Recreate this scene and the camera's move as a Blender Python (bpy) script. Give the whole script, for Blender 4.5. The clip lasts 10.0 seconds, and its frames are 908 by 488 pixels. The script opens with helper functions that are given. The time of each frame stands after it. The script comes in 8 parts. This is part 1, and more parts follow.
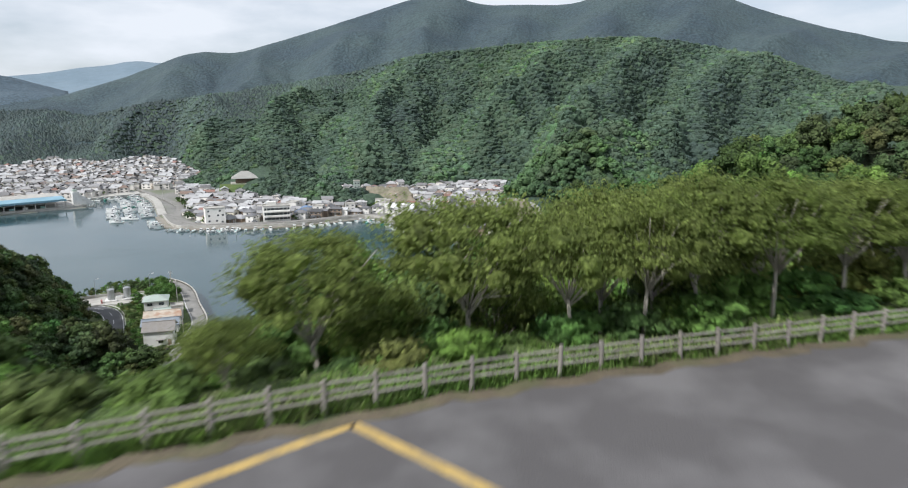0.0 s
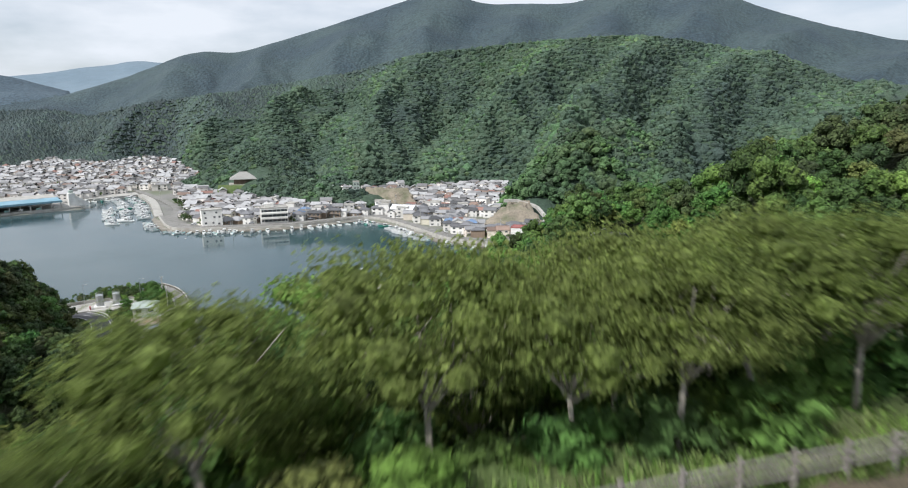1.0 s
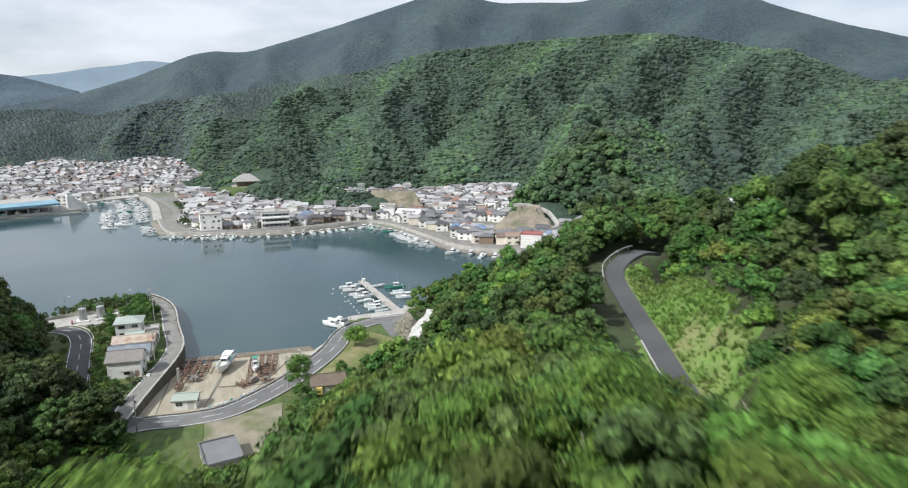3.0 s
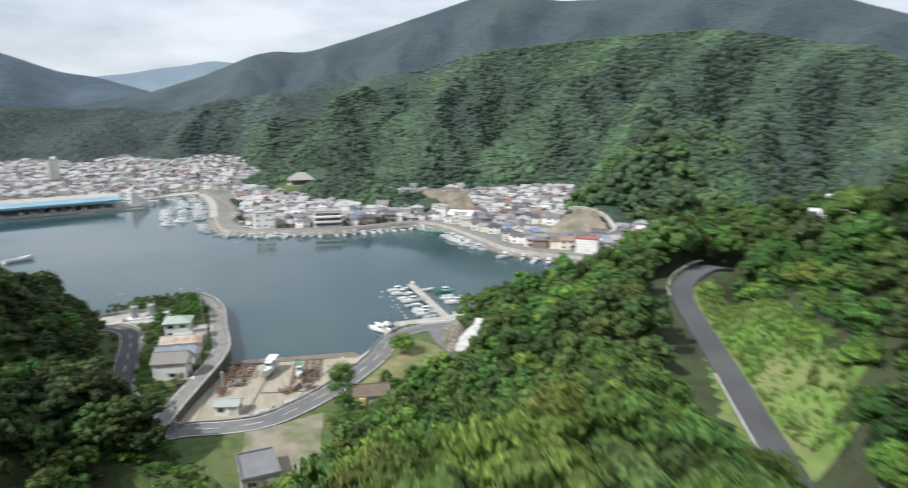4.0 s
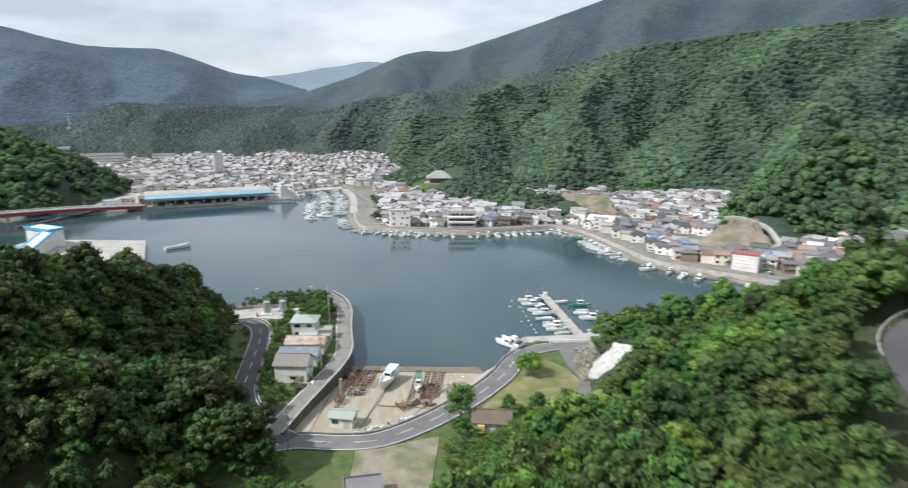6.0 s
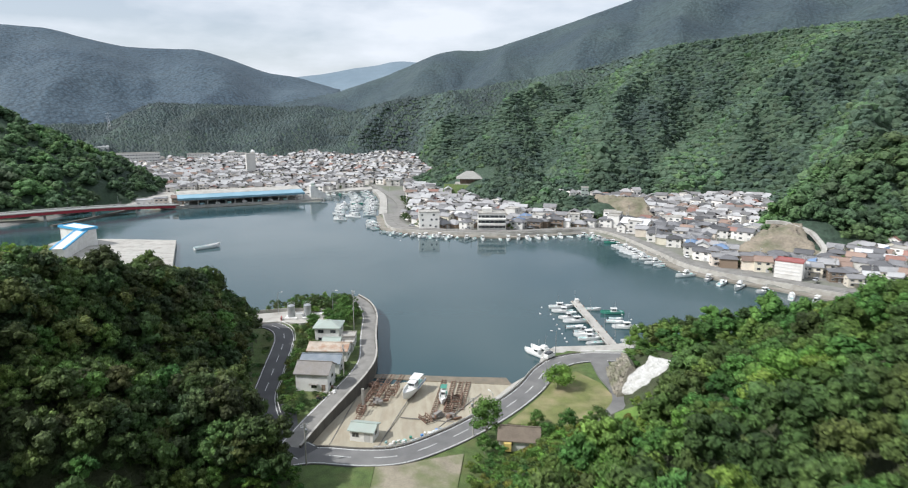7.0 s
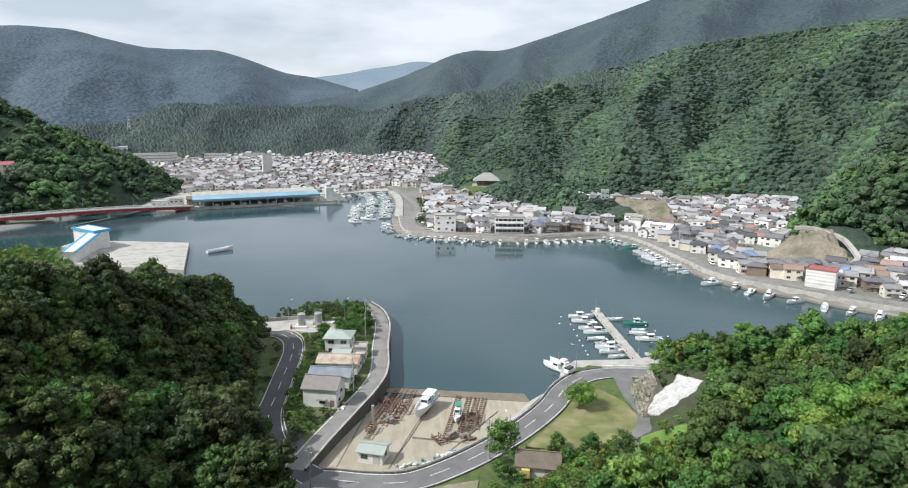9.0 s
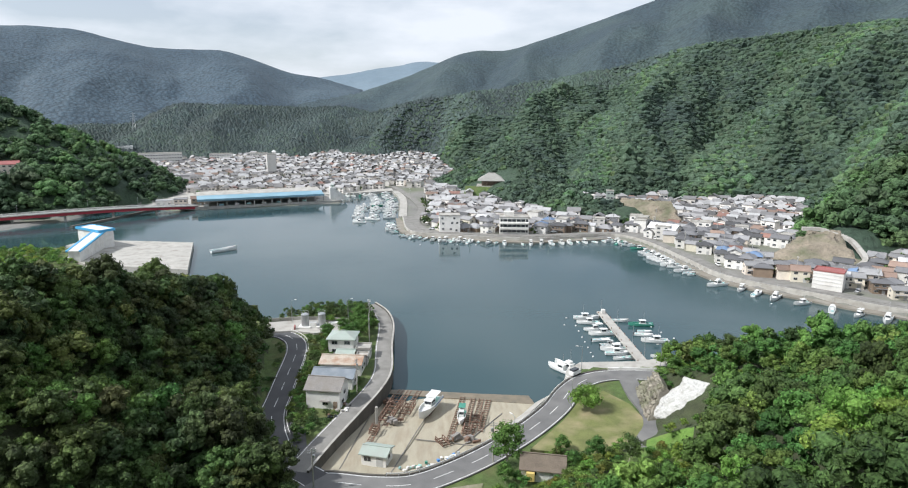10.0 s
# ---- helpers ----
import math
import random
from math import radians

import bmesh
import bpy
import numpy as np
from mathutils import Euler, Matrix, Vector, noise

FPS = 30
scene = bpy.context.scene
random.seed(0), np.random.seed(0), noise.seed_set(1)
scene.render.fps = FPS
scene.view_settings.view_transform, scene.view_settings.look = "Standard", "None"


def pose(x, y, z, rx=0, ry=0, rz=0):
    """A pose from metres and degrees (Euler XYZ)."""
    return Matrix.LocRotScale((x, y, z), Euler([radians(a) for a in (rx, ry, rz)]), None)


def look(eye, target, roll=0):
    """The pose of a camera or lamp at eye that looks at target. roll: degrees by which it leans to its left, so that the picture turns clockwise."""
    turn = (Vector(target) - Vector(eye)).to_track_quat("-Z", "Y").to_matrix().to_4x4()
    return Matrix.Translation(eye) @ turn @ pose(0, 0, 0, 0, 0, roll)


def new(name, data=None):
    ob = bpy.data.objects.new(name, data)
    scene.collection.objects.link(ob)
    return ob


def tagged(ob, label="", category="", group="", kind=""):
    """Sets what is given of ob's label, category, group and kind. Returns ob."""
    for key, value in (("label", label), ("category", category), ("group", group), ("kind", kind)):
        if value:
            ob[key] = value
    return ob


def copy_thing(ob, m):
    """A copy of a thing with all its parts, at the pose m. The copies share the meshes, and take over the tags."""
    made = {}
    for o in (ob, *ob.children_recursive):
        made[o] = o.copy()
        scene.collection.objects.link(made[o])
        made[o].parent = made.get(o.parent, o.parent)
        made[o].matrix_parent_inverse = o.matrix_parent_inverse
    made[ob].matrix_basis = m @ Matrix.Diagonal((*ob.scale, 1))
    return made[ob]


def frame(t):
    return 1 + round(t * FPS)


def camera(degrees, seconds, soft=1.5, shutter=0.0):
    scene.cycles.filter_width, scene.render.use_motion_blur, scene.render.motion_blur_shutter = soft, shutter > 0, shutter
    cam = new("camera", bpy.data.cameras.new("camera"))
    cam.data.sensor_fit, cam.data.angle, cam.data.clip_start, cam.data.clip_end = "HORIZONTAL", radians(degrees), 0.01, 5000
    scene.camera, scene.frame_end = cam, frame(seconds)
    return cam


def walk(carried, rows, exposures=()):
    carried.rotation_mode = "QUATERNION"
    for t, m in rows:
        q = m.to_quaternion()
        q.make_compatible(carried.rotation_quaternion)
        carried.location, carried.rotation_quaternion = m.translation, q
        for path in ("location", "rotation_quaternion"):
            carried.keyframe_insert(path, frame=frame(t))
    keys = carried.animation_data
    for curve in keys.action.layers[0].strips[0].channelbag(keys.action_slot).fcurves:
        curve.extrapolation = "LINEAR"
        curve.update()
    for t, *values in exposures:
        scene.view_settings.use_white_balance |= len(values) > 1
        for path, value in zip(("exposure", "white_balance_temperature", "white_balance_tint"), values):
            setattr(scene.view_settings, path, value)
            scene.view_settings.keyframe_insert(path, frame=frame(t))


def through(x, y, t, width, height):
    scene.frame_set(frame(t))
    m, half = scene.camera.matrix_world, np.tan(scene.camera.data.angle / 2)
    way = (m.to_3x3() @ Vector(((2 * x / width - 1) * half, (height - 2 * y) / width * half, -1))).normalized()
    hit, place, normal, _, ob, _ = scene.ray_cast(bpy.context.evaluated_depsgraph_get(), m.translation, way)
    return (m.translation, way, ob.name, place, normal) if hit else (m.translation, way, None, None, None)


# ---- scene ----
cam = camera(71.12, 10.0, soft=1.1, shutter=1.4)
# seconds, x, y, z, yaw to the left, pitch up, roll
PATH = [
    (0.0, -22.52, -63.70, 76.09, -23.27, -11.63, -0.11),
    (0.5, -20.32, -60.55, 76.27, -23.15, -11.65, -0.13),
    (1.0, -18.22, -57.19, 76.40, -23.05, -11.68, -0.18),
    (1.5, -16.45, -53.88, 76.58, -22.99, -11.68, -0.21),
    (2.0, -14.27, -49.99, 76.74, -22.89, -11.69, -0.20),
    (3.5, -8.67, -37.78, 77.18, -20.65, -11.71, -0.12),
    (4.0, -6.74, -33.67, 77.31, -17.34, -11.76, -0.07),
    (4.5, -5.19, -29.58, 77.35, -13.63, -11.80, 0.01),
    (5.0, -3.86, -25.59, 77.50, -10.29, -11.86, 0.02),
    (5.5, -2.80, -21.71, 77.60, -7.39, -11.91, 0.08),
    (6.0, -2.07, -17.62, 77.37, -4.82, -11.91, 0.10),
    (7.5, -0.15, -7.28, 77.78, -1.36, -11.96, 0.08),
    (8.0, -0.11, -4.46, 77.87, -0.99, -11.96, 0.10),
    (8.5, 0.09, -2.58, 78.07, -0.63, -11.97, 0.06),
    (9.0, 0.04, -1.26, 78.14, -0.39, -11.95, 0.08),
    (9.5, -0.11, -0.36, 78.17, -0.21, -11.96, 0.12),
    (10.0, 0.00, 0.00, 78.00, 0.00, -11.94, 0.13),
]
walk(cam, [(t, Matrix.Translation((x, y, z)) @ pose(0, 0, 0, 0, 0, yaw) @ pose(0, 0, 0, 90 + pitch) @ pose(0, 0, 0, 0, 0, roll))
           for t, x, y, z, yaw, pitch, roll in PATH],
     exposures=[(0.0, 0.0, 6150, 10), (10.0, 0.08, 6150, 10)])

# ---- sky and sun ----
SUN_AZ, SUN_EL = -108.0, 46.0      # degrees to the right of +y, above the horizon
world = bpy.data.worlds.new("sky")
scene.world = world
world.use_nodes = True
wn, wl = world.node_tree.nodes, world.node_tree.links
wn.clear()
w_out = wn.new("ShaderNodeOutputWorld")
w_bg = wn.new("ShaderNodeBackground")
w_bg.inputs["Strength"].default_value = 0.1
w_sky = wn.new("ShaderNodeTexSky")
w_sky.sky_type = "NISHITA"
w_sky.sun_disc = False
w_sky.sun_elevation, w_sky.sun_rotation = radians(SUN_EL), radians(SUN_AZ)
w_sky.altitude, w_sky.air_density, w_sky.dust_density = 80, 1.0, 1.5
# thin broken cloud over the whole sky
w_co = wn.new("ShaderNodeTexCoord")
w_map = wn.new("ShaderNodeMapping")
w_map.inputs["Scale"].default_value = (2.2, 2.2, 7.0)
w_noise = wn.new("ShaderNodeTexNoise")
w_noise.inputs["Scale"].default_value, w_noise.inputs["Detail"].default_value = 1.6, 7
w_noise.inputs["Roughness"].default_value = 0.52
w_ramp = wn.new("ShaderNodeValToRGB")
w_ramp.color_ramp.elements[0].position, w_ramp.color_ramp.elements[0].color = 0.38, (0.45, 0.45, 0.45, 1)
w_ramp.color_ramp.elements[1].position, w_ramp.color_ramp.elements[1].color = 0.62, (0.97, 0.97, 0.97, 1)
w_mix = wn.new("ShaderNodeMix")
w_mix.data_type = "RGBA"
w_mix.inputs["B"].default_value = (8.8, 9.05, 9.4, 1)
wl.new(w_co.outputs["Generated"], w_map.inputs["Vector"])
wl.new(w_map.outputs["Vector"], w_noise.inputs["Vector"])
wl.new(w_noise.outputs["Fac"], w_ramp.inputs["Fac"])
wl.new(w_ramp.outputs["Color"], w_mix.inputs["Factor"])
wl.new(w_sky.outputs["Color"], w_mix.inputs["A"])
wl.new(w_mix.outputs["Result"], w_bg.inputs["Color"])
wl.new(w_bg.outputs["Background"], w_out.inputs["Surface"])

sun_data = bpy.data.lights.new("sun", "SUN")
sun_data.energy, sun_data.angle, sun_data.color = 4.4, radians(0.6), (1.0, 0.96, 0.9)
sun = new("sun", sun_data)
s_az, s_el = radians(SUN_AZ), radians(SUN_EL)
sun.matrix_world = look((300 * math.sin(s_az), 300 * math.cos(s_az), 400), (300 * math.sin(s_az) - math.sin(s_az) * math.cos(s_el), 300 * math.cos(s_az) - math.cos(s_az) * math.cos(s_el), 400 - math.sin(s_el)))

# ---- materials ----
def material(name, color, rough=0.8, metal=0.0, var=0.25, scale=1.0, fine=12.0, bump=0.3, depth=0.05, dirt=None, dirt_scale=0.15,
             dirt_amount=0.5, island=0.0, per_object=0.0, spec=0.5, stretch=(1, 1, 1), hue=0.0):
    """A worn surface: base colour, broad blotches, fine grain, relief, dirt patches, and a change from piece to piece."""
    m = bpy.data.materials.new(name)
    m.use_nodes = True
    n, l = m.node_tree.nodes, m.node_tree.links
    b = n["Principled BSDF"]
    b.inputs["Metallic"].default_value = metal
    b.inputs["Specular IOR Level"].default_value = spec
    co = n.new("ShaderNodeTexCoord")
    mp = n.new("ShaderNodeMapping")
    mp.inputs["Scale"].default_value = stretch
    geo = n.new("ShaderNodeNewGeometry")
    l.new(geo.outputs["Position"], mp.inputs["Vector"])
    big, small = n.new("ShaderNodeTexNoise"), n.new("ShaderNodeTexNoise")
    big.inputs["Scale"].default_value, big.inputs["Detail"].default_value = scale, 4
    small.inputs["Scale"].default_value, small.inputs["Detail"].default_value = fine, 5
    for x in (big, small):
        l.new(mp.outputs["Vector"], x.inputs["Vector"])
    add = n.new("ShaderNodeMath")
    add.operation = "ADD"
    l.new(big.outputs["Fac"], add.inputs[0])
    l.new(small.outputs["Fac"], add.inputs[1])
    val = n.new("ShaderNodeMapRange")
    val.inputs["From Min"].default_value, val.inputs["From Max"].default_value = 0.6, 1.4
    val.inputs["To Min"].default_value, val.inputs["To Max"].default_value = 1 - var, 1 + var
    l.new(add.outputs[0], val.inputs["Value"])
    last = val.outputs["Result"]
    source = None
    if island:
        source = geo.outputs["Random Per Island"]
    if per_object:
        info = n.new("ShaderNodeObjectInfo")
        source = info.outputs["Random"]
    hsv = n.new("ShaderNodeHueSaturation")
    hsv.inputs["Color"].default_value = (*color, 1)
    if source is not None:
        amount = island or per_object
        r = n.new("ShaderNodeMapRange")
        r.inputs["To Min"].default_value, r.inputs["To Max"].default_value = 1 - amount, 1 + amount
        l.new(source, r.inputs["Value"])
        mul = n.new("ShaderNodeMath")
        mul.operation = "MULTIPLY"
        l.new(last, mul.inputs[0])
        l.new(r.outputs["Result"], mul.inputs[1])
        last = mul.outputs[0]
        if hue:
            scr = n.new("ShaderNodeMath")
            scr.operation = "MULTIPLY"
            scr.inputs[1].default_value = 7.31
            fr = n.new("ShaderNodeMath")
            fr.operation = "FRACT"
            l.new(source, scr.inputs[0])
            l.new(scr.outputs[0], fr.inputs[0])
            h = n.new("ShaderNodeMapRange")
            h.inputs["To Min"].default_value, h.inputs["To Max"].default_value = 0.5 - hue, 0.5 + hue
            l.new(fr.outputs[0], h.inputs["Value"])
            l.new(h.outputs["Result"], hsv.inputs["Hue"])
    l.new(last, hsv.inputs["Value"])
    col = hsv.outputs["Color"]
    if dirt is not None:
        dn = n.new("ShaderNodeTexNoise")
        dn.inputs["Scale"].default_value, dn.inputs["Detail"].default_value = dirt_scale, 6
        l.new(mp.outputs["Vector"], dn.inputs["Vector"])
        dr = n.new("ShaderNodeMapRange")
        dr.inputs["From Min"].default_value, dr.inputs["From Max"].default_value = 0.45, 0.68
        dr.inputs["To Max"].default_value = dirt_amount
        l.new(dn.outputs["Fac"], dr.inputs["Value"])
        mix = n.new("ShaderNodeMix")
        mix.data_type = "RGBA"
        l.new(dr.outputs["Result"], mix.inputs["Factor"])
        l.new(col, mix.inputs["A"])
        mix.inputs["B"].default_value = (*dirt, 1)
        col = mix.outputs["Result"]
    l.new(col, b.inputs["Base Color"])
    rr = n.new("ShaderNodeMapRange")
    rr.inputs["To Min"].default_value, rr.inputs["To Max"].default_value = max(0.02, rough - 0.12), min(1, rough + 0.12)
    l.new(small.outputs["Fac"], rr.inputs["Value"])
    l.new(rr.outputs["Result"], b.inputs["Roughness"])
    if bump:
        bp = n.new("ShaderNodeBump")
        bp.inputs["Strength"].default_value, bp.inputs["Distance"].default_value = bump, depth
        l.new(small.outputs["Fac"], bp.inputs["Height"])
        l.new(bp.outputs["Normal"], b.inputs["Normal"])
    return m


ASPHALT = material("asphalt", (0.075, 0.075, 0.078), 0.85, var=0.25, scale=0.15, fine=9, dirt=(0.13, 0.13, 0.13), dirt_scale=0.09, dirt_amount=0.5)
ASPHALT_WORN = material("worn_asphalt", (0.15, 0.148, 0.145), 0.85, var=0.25, scale=0.3, fine=9, dirt=(0.24, 0.235, 0.22), dirt_scale=0.12, dirt_amount=0.6)
ASPHALT_PALE = material("pale_lane", (0.23, 0.222, 0.205), 0.9, var=0.25, scale=0.3, fine=8, dirt=(0.14, 0.135, 0.12), dirt_scale=0.25, dirt_amount=0.6)
ASPHALT_LOT = material("asphalt_lot", (0.086, 0.08, 0.08), 0.8, var=0.14, scale=0.2, fine=18, dirt=(0.22, 0.212, 0.21), dirt_scale=0.28, dirt_amount=0.45)
LEAF_LITTER = material("leaf_litter", (0.105, 0.085, 0.055), 0.95, var=0.45, scale=1.2, fine=9, bump=0.8, depth=0.05, dirt=(0.09, 0.1, 0.04), dirt_scale=0.8, dirt_amount=0.6)
LINE_WHITE = material("road_paint_white", (0.72, 0.72, 0.7), 0.7, var=0.2, scale=0.8, fine=10, dirt=(0.25, 0.25, 0.25), dirt_scale=1.2, dirt_amount=0.4)
LINE_YELLOW = material("road_paint_yellow", (0.43, 0.3, 0.1), 0.75, var=0.25, scale=1.0, fine=9, dirt=(0.2, 0.17, 0.12), dirt_scale=1.4, dirt_amount=0.7)
CONCRETE = material("concrete", (0.42, 0.405, 0.37), 0.85, var=0.18, scale=0.2, fine=6, dirt=(0.23, 0.21, 0.18), dirt_scale=0.25, dirt_amount=0.6)
CONCRETE_DARK = material("wet_concrete", (0.2, 0.19, 0.17), 0.8, var=0.3, scale=0.3, fine=5, dirt=(0.08, 0.075, 0.06), dirt_scale=0.3, dirt_amount=0.7)
SLIPWAY = material("slipway_concrete", (0.37, 0.335, 0.255), 0.85, var=0.16, scale=0.25, fine=5, dirt=(0.25, 0.2, 0.14), dirt_scale=0.3, dirt_amount=0.5, stretch=(2.2, 0.5, 1))
QUAY_STAINED = material("stained_quay", (0.21, 0.19, 0.155), 0.85, var=0.3, scale=0.15, fine=3, dirt=(0.33, 0.31, 0.27), dirt_scale=0.2, dirt_amount=0.6)
# streak-stained concrete; the sea wall's shade is put into the dark base colour
WALL_STAINED_SHADED = material("stained_shaded_wall", (0.085, 0.078, 0.066), 0.9, var=0.3, scale=0.3, fine=4, dirt=(0.15, 0.14, 0.12), dirt_scale=0.4, dirt_amount=0.6, stretch=(1, 1, 0.3))
WET_SAND = material("wet_sand", (0.2, 0.165, 0.115), 0.5, var=0.3, scale=0.4, fine=4, dirt=(0.12, 0.115, 0.085), dirt_scale=0.3, dirt_amount=0.7)
WHITE_WALL = material("white_paint", (0.72, 0.71, 0.68), 0.6, var=0.1, scale=0.3, fine=5, bump=0.1, dirt=(0.4, 0.37, 0.32), dirt_scale=0.4, dirt_amount=0.35)
SPRAYED = material("sprayed_concrete", (0.6, 0.595, 0.57), 0.9, var=0.35, scale=0.5, fine=1.8, bump=1.0, depth=0.7, dirt=(0.26, 0.25, 0.22), dirt_scale=0.5, dirt_amount=0.6)
ROCK = material("rock_wall", (0.27, 0.245, 0.2), 0.9, var=0.4, scale=0.3, fine=2.0, bump=0.9, depth=0.3, dirt=(0.1, 0.12, 0.05), dirt_scale=0.2, dirt_amount=0.6, per_object=0.3)
CUT_ROCK = material("bare_cut_rock", (0.25, 0.215, 0.165), 0.95, var=0.4, scale=0.12, fine=0.8, bump=0.9, depth=1.0, dirt=(0.1, 0.12, 0.06), dirt_scale=0.1, dirt_amount=0.7)
GRASS = material("grass", (0.085, 0.13, 0.035), 0.9, var=0.5, scale=0.5, fine=5, bump=0.9, depth=0.25, dirt=(0.15, 0.145, 0.06), dirt_scale=0.15, dirt_amount=0.6)
LAWN = material("lawn", (0.15, 0.165, 0.055), 0.9, var=0.35, scale=0.3, fine=6, bump=0.6, depth=0.1, dirt=(0.33, 0.28, 0.16), dirt_scale=0.14, dirt_amount=0.9)
FENCE_WOOD = material("weathered_fence", (0.24, 0.22, 0.195), 0.85, var=0.25, scale=2, fine=14, bump=0.5, depth=0.02, dirt=(0.16, 0.15, 0.11), dirt_scale=1.5, dirt_amount=0.5, per_object=0.2)
BARK = material("bark", (0.33, 0.3, 0.25), 0.9, var=0.35, scale=1.5, fine=9, bump=0.7, depth=0.05, stretch=(1, 1, 0.3))
METAL_GREY = material("galvanised_steel", (0.5, 0.51, 0.52), 0.45, 0.7, var=0.15, scale=1, fine=8, bump=0.1)
RUST = material("rusty_steel", (0.2, 0.125, 0.09), 0.9, 0.2, var=0.4, scale=0.6, fine=6, bump=0.5, depth=0.03, dirt=(0.3, 0.22, 0.17), dirt_scale=0.8, per_object=0.4)
BOAT_WHITE = material("boat_gelcoat", (0.78, 0.78, 0.76), 0.3, var=0.06, scale=0.6, fine=4, bump=0.05, dirt=(0.45, 0.45, 0.42), dirt_scale=0.6, dirt_amount=0.3, per_object=0.1)
BOAT_GREEN = material("boat_green", (0.06, 0.26, 0.19), 0.4, var=0.15, scale=0.6, fine=4, bump=0.05)
BOAT_AQUA = material("boat_deck_aqua", (0.3, 0.5, 0.48), 0.5, var=0.15, scale=0.6, fine=4, bump=0.05, per_object=0.25, hue=0.04)
BOAT_DECK = material("boat_deck", (0.5, 0.53, 0.53), 0.6, var=0.2, scale=0.8, fine=5, bump=0.1, per_object=0.2)
TARP_BLUE = material("blue_tarpaulin", (0.08, 0.24, 0.55), 0.5, var=0.15, scale=0.7, fine=4)
GLASS_DARK = material("window_glass", (0.03, 0.035, 0.04), 0.12, var=0.1, bump=0, spec=0.8)
FRAME_GREY = material("window_frame", (0.45, 0.45, 0.44), 0.5, var=0.1, bump=0.1)
BLUE_ROOF = material("blue_sheet_roof", (0.19, 0.34, 0.42), 0.5, var=0.15, scale=0.1, fine=1, dirt=(0.35, 0.5, 0.6), dirt_scale=0.08, dirt_amount=0.4)
BRIGHT_BLUE = material("bright_blue_sheet", (0.08, 0.36, 0.62), 0.5, var=0.12, scale=0.2, fine=1)
RED_STEEL = material("red_bridge_paint", (0.36, 0.035, 0.05), 0.5, var=0.15, scale=0.1, fine=1)
RED_ROOF = material("red_sheet_roof", (0.33, 0.12, 0.11), 0.6, var=0.15, scale=0.2, fine=2)
PALE_GREEN_ROOF = material("pale_green_roof", (0.36, 0.42, 0.375), 0.6, var=0.1, scale=0.3, fine=3, dirt=(0.3, 0.3, 0.27), dirt_scale=0.3)
RUST_ROOF = material("rusted_sheet_roof", (0.45, 0.39, 0.32), 0.8, var=0.25, scale=0.3, fine=3, dirt=(0.3, 0.14, 0.07), dirt_scale=0.35, dirt_amount=0.9)
GREY_ROOF = material("grey_roof", (0.2, 0.2, 0.205), 0.7, var=0.2, scale=0.3, fine=4, bump=0.4)
BROWN_ROOF = material("brown_thatch_roof", (0.16, 0.13, 0.1), 0.95, var=0.3, scale=0.5, fine=5, bump=0.7, depth=0.1)
YELLOW_WALL = material("yellow_plaster", (0.62, 0.48, 0.16), 0.7, var=0.1, scale=0.5, fine=5)
TILE_ROOF_JOINED = material("town_roof_far", (0.23, 0.225, 0.225), 0.6, var=0.2, scale=0.2, fine=1, bump=0.2, island=0.65)
HOUSE_WALL_JOINED = material("town_wall_far", (0.76, 0.72, 0.67), 0.75, var=0.12, scale=0.2, fine=2, bump=0.1, island=0.35)
EARTH = material("bare_earth", (0.27, 0.24, 0.18), 0.95, var=0.35, scale=0.3, fine=4, bump=0.6, depth=0.1, dirt=(0.11, 0.14, 0.045), dirt_scale=0.16, dirt_amount=0.95)
TOWN_GROUND = material("town_ground", (0.2, 0.195, 0.18), 0.9, var=0.3, scale=0.06, fine=0.8, dirt=(0.1, 0.13, 0.05), dirt_scale=0.03, dirt_amount=0.7)


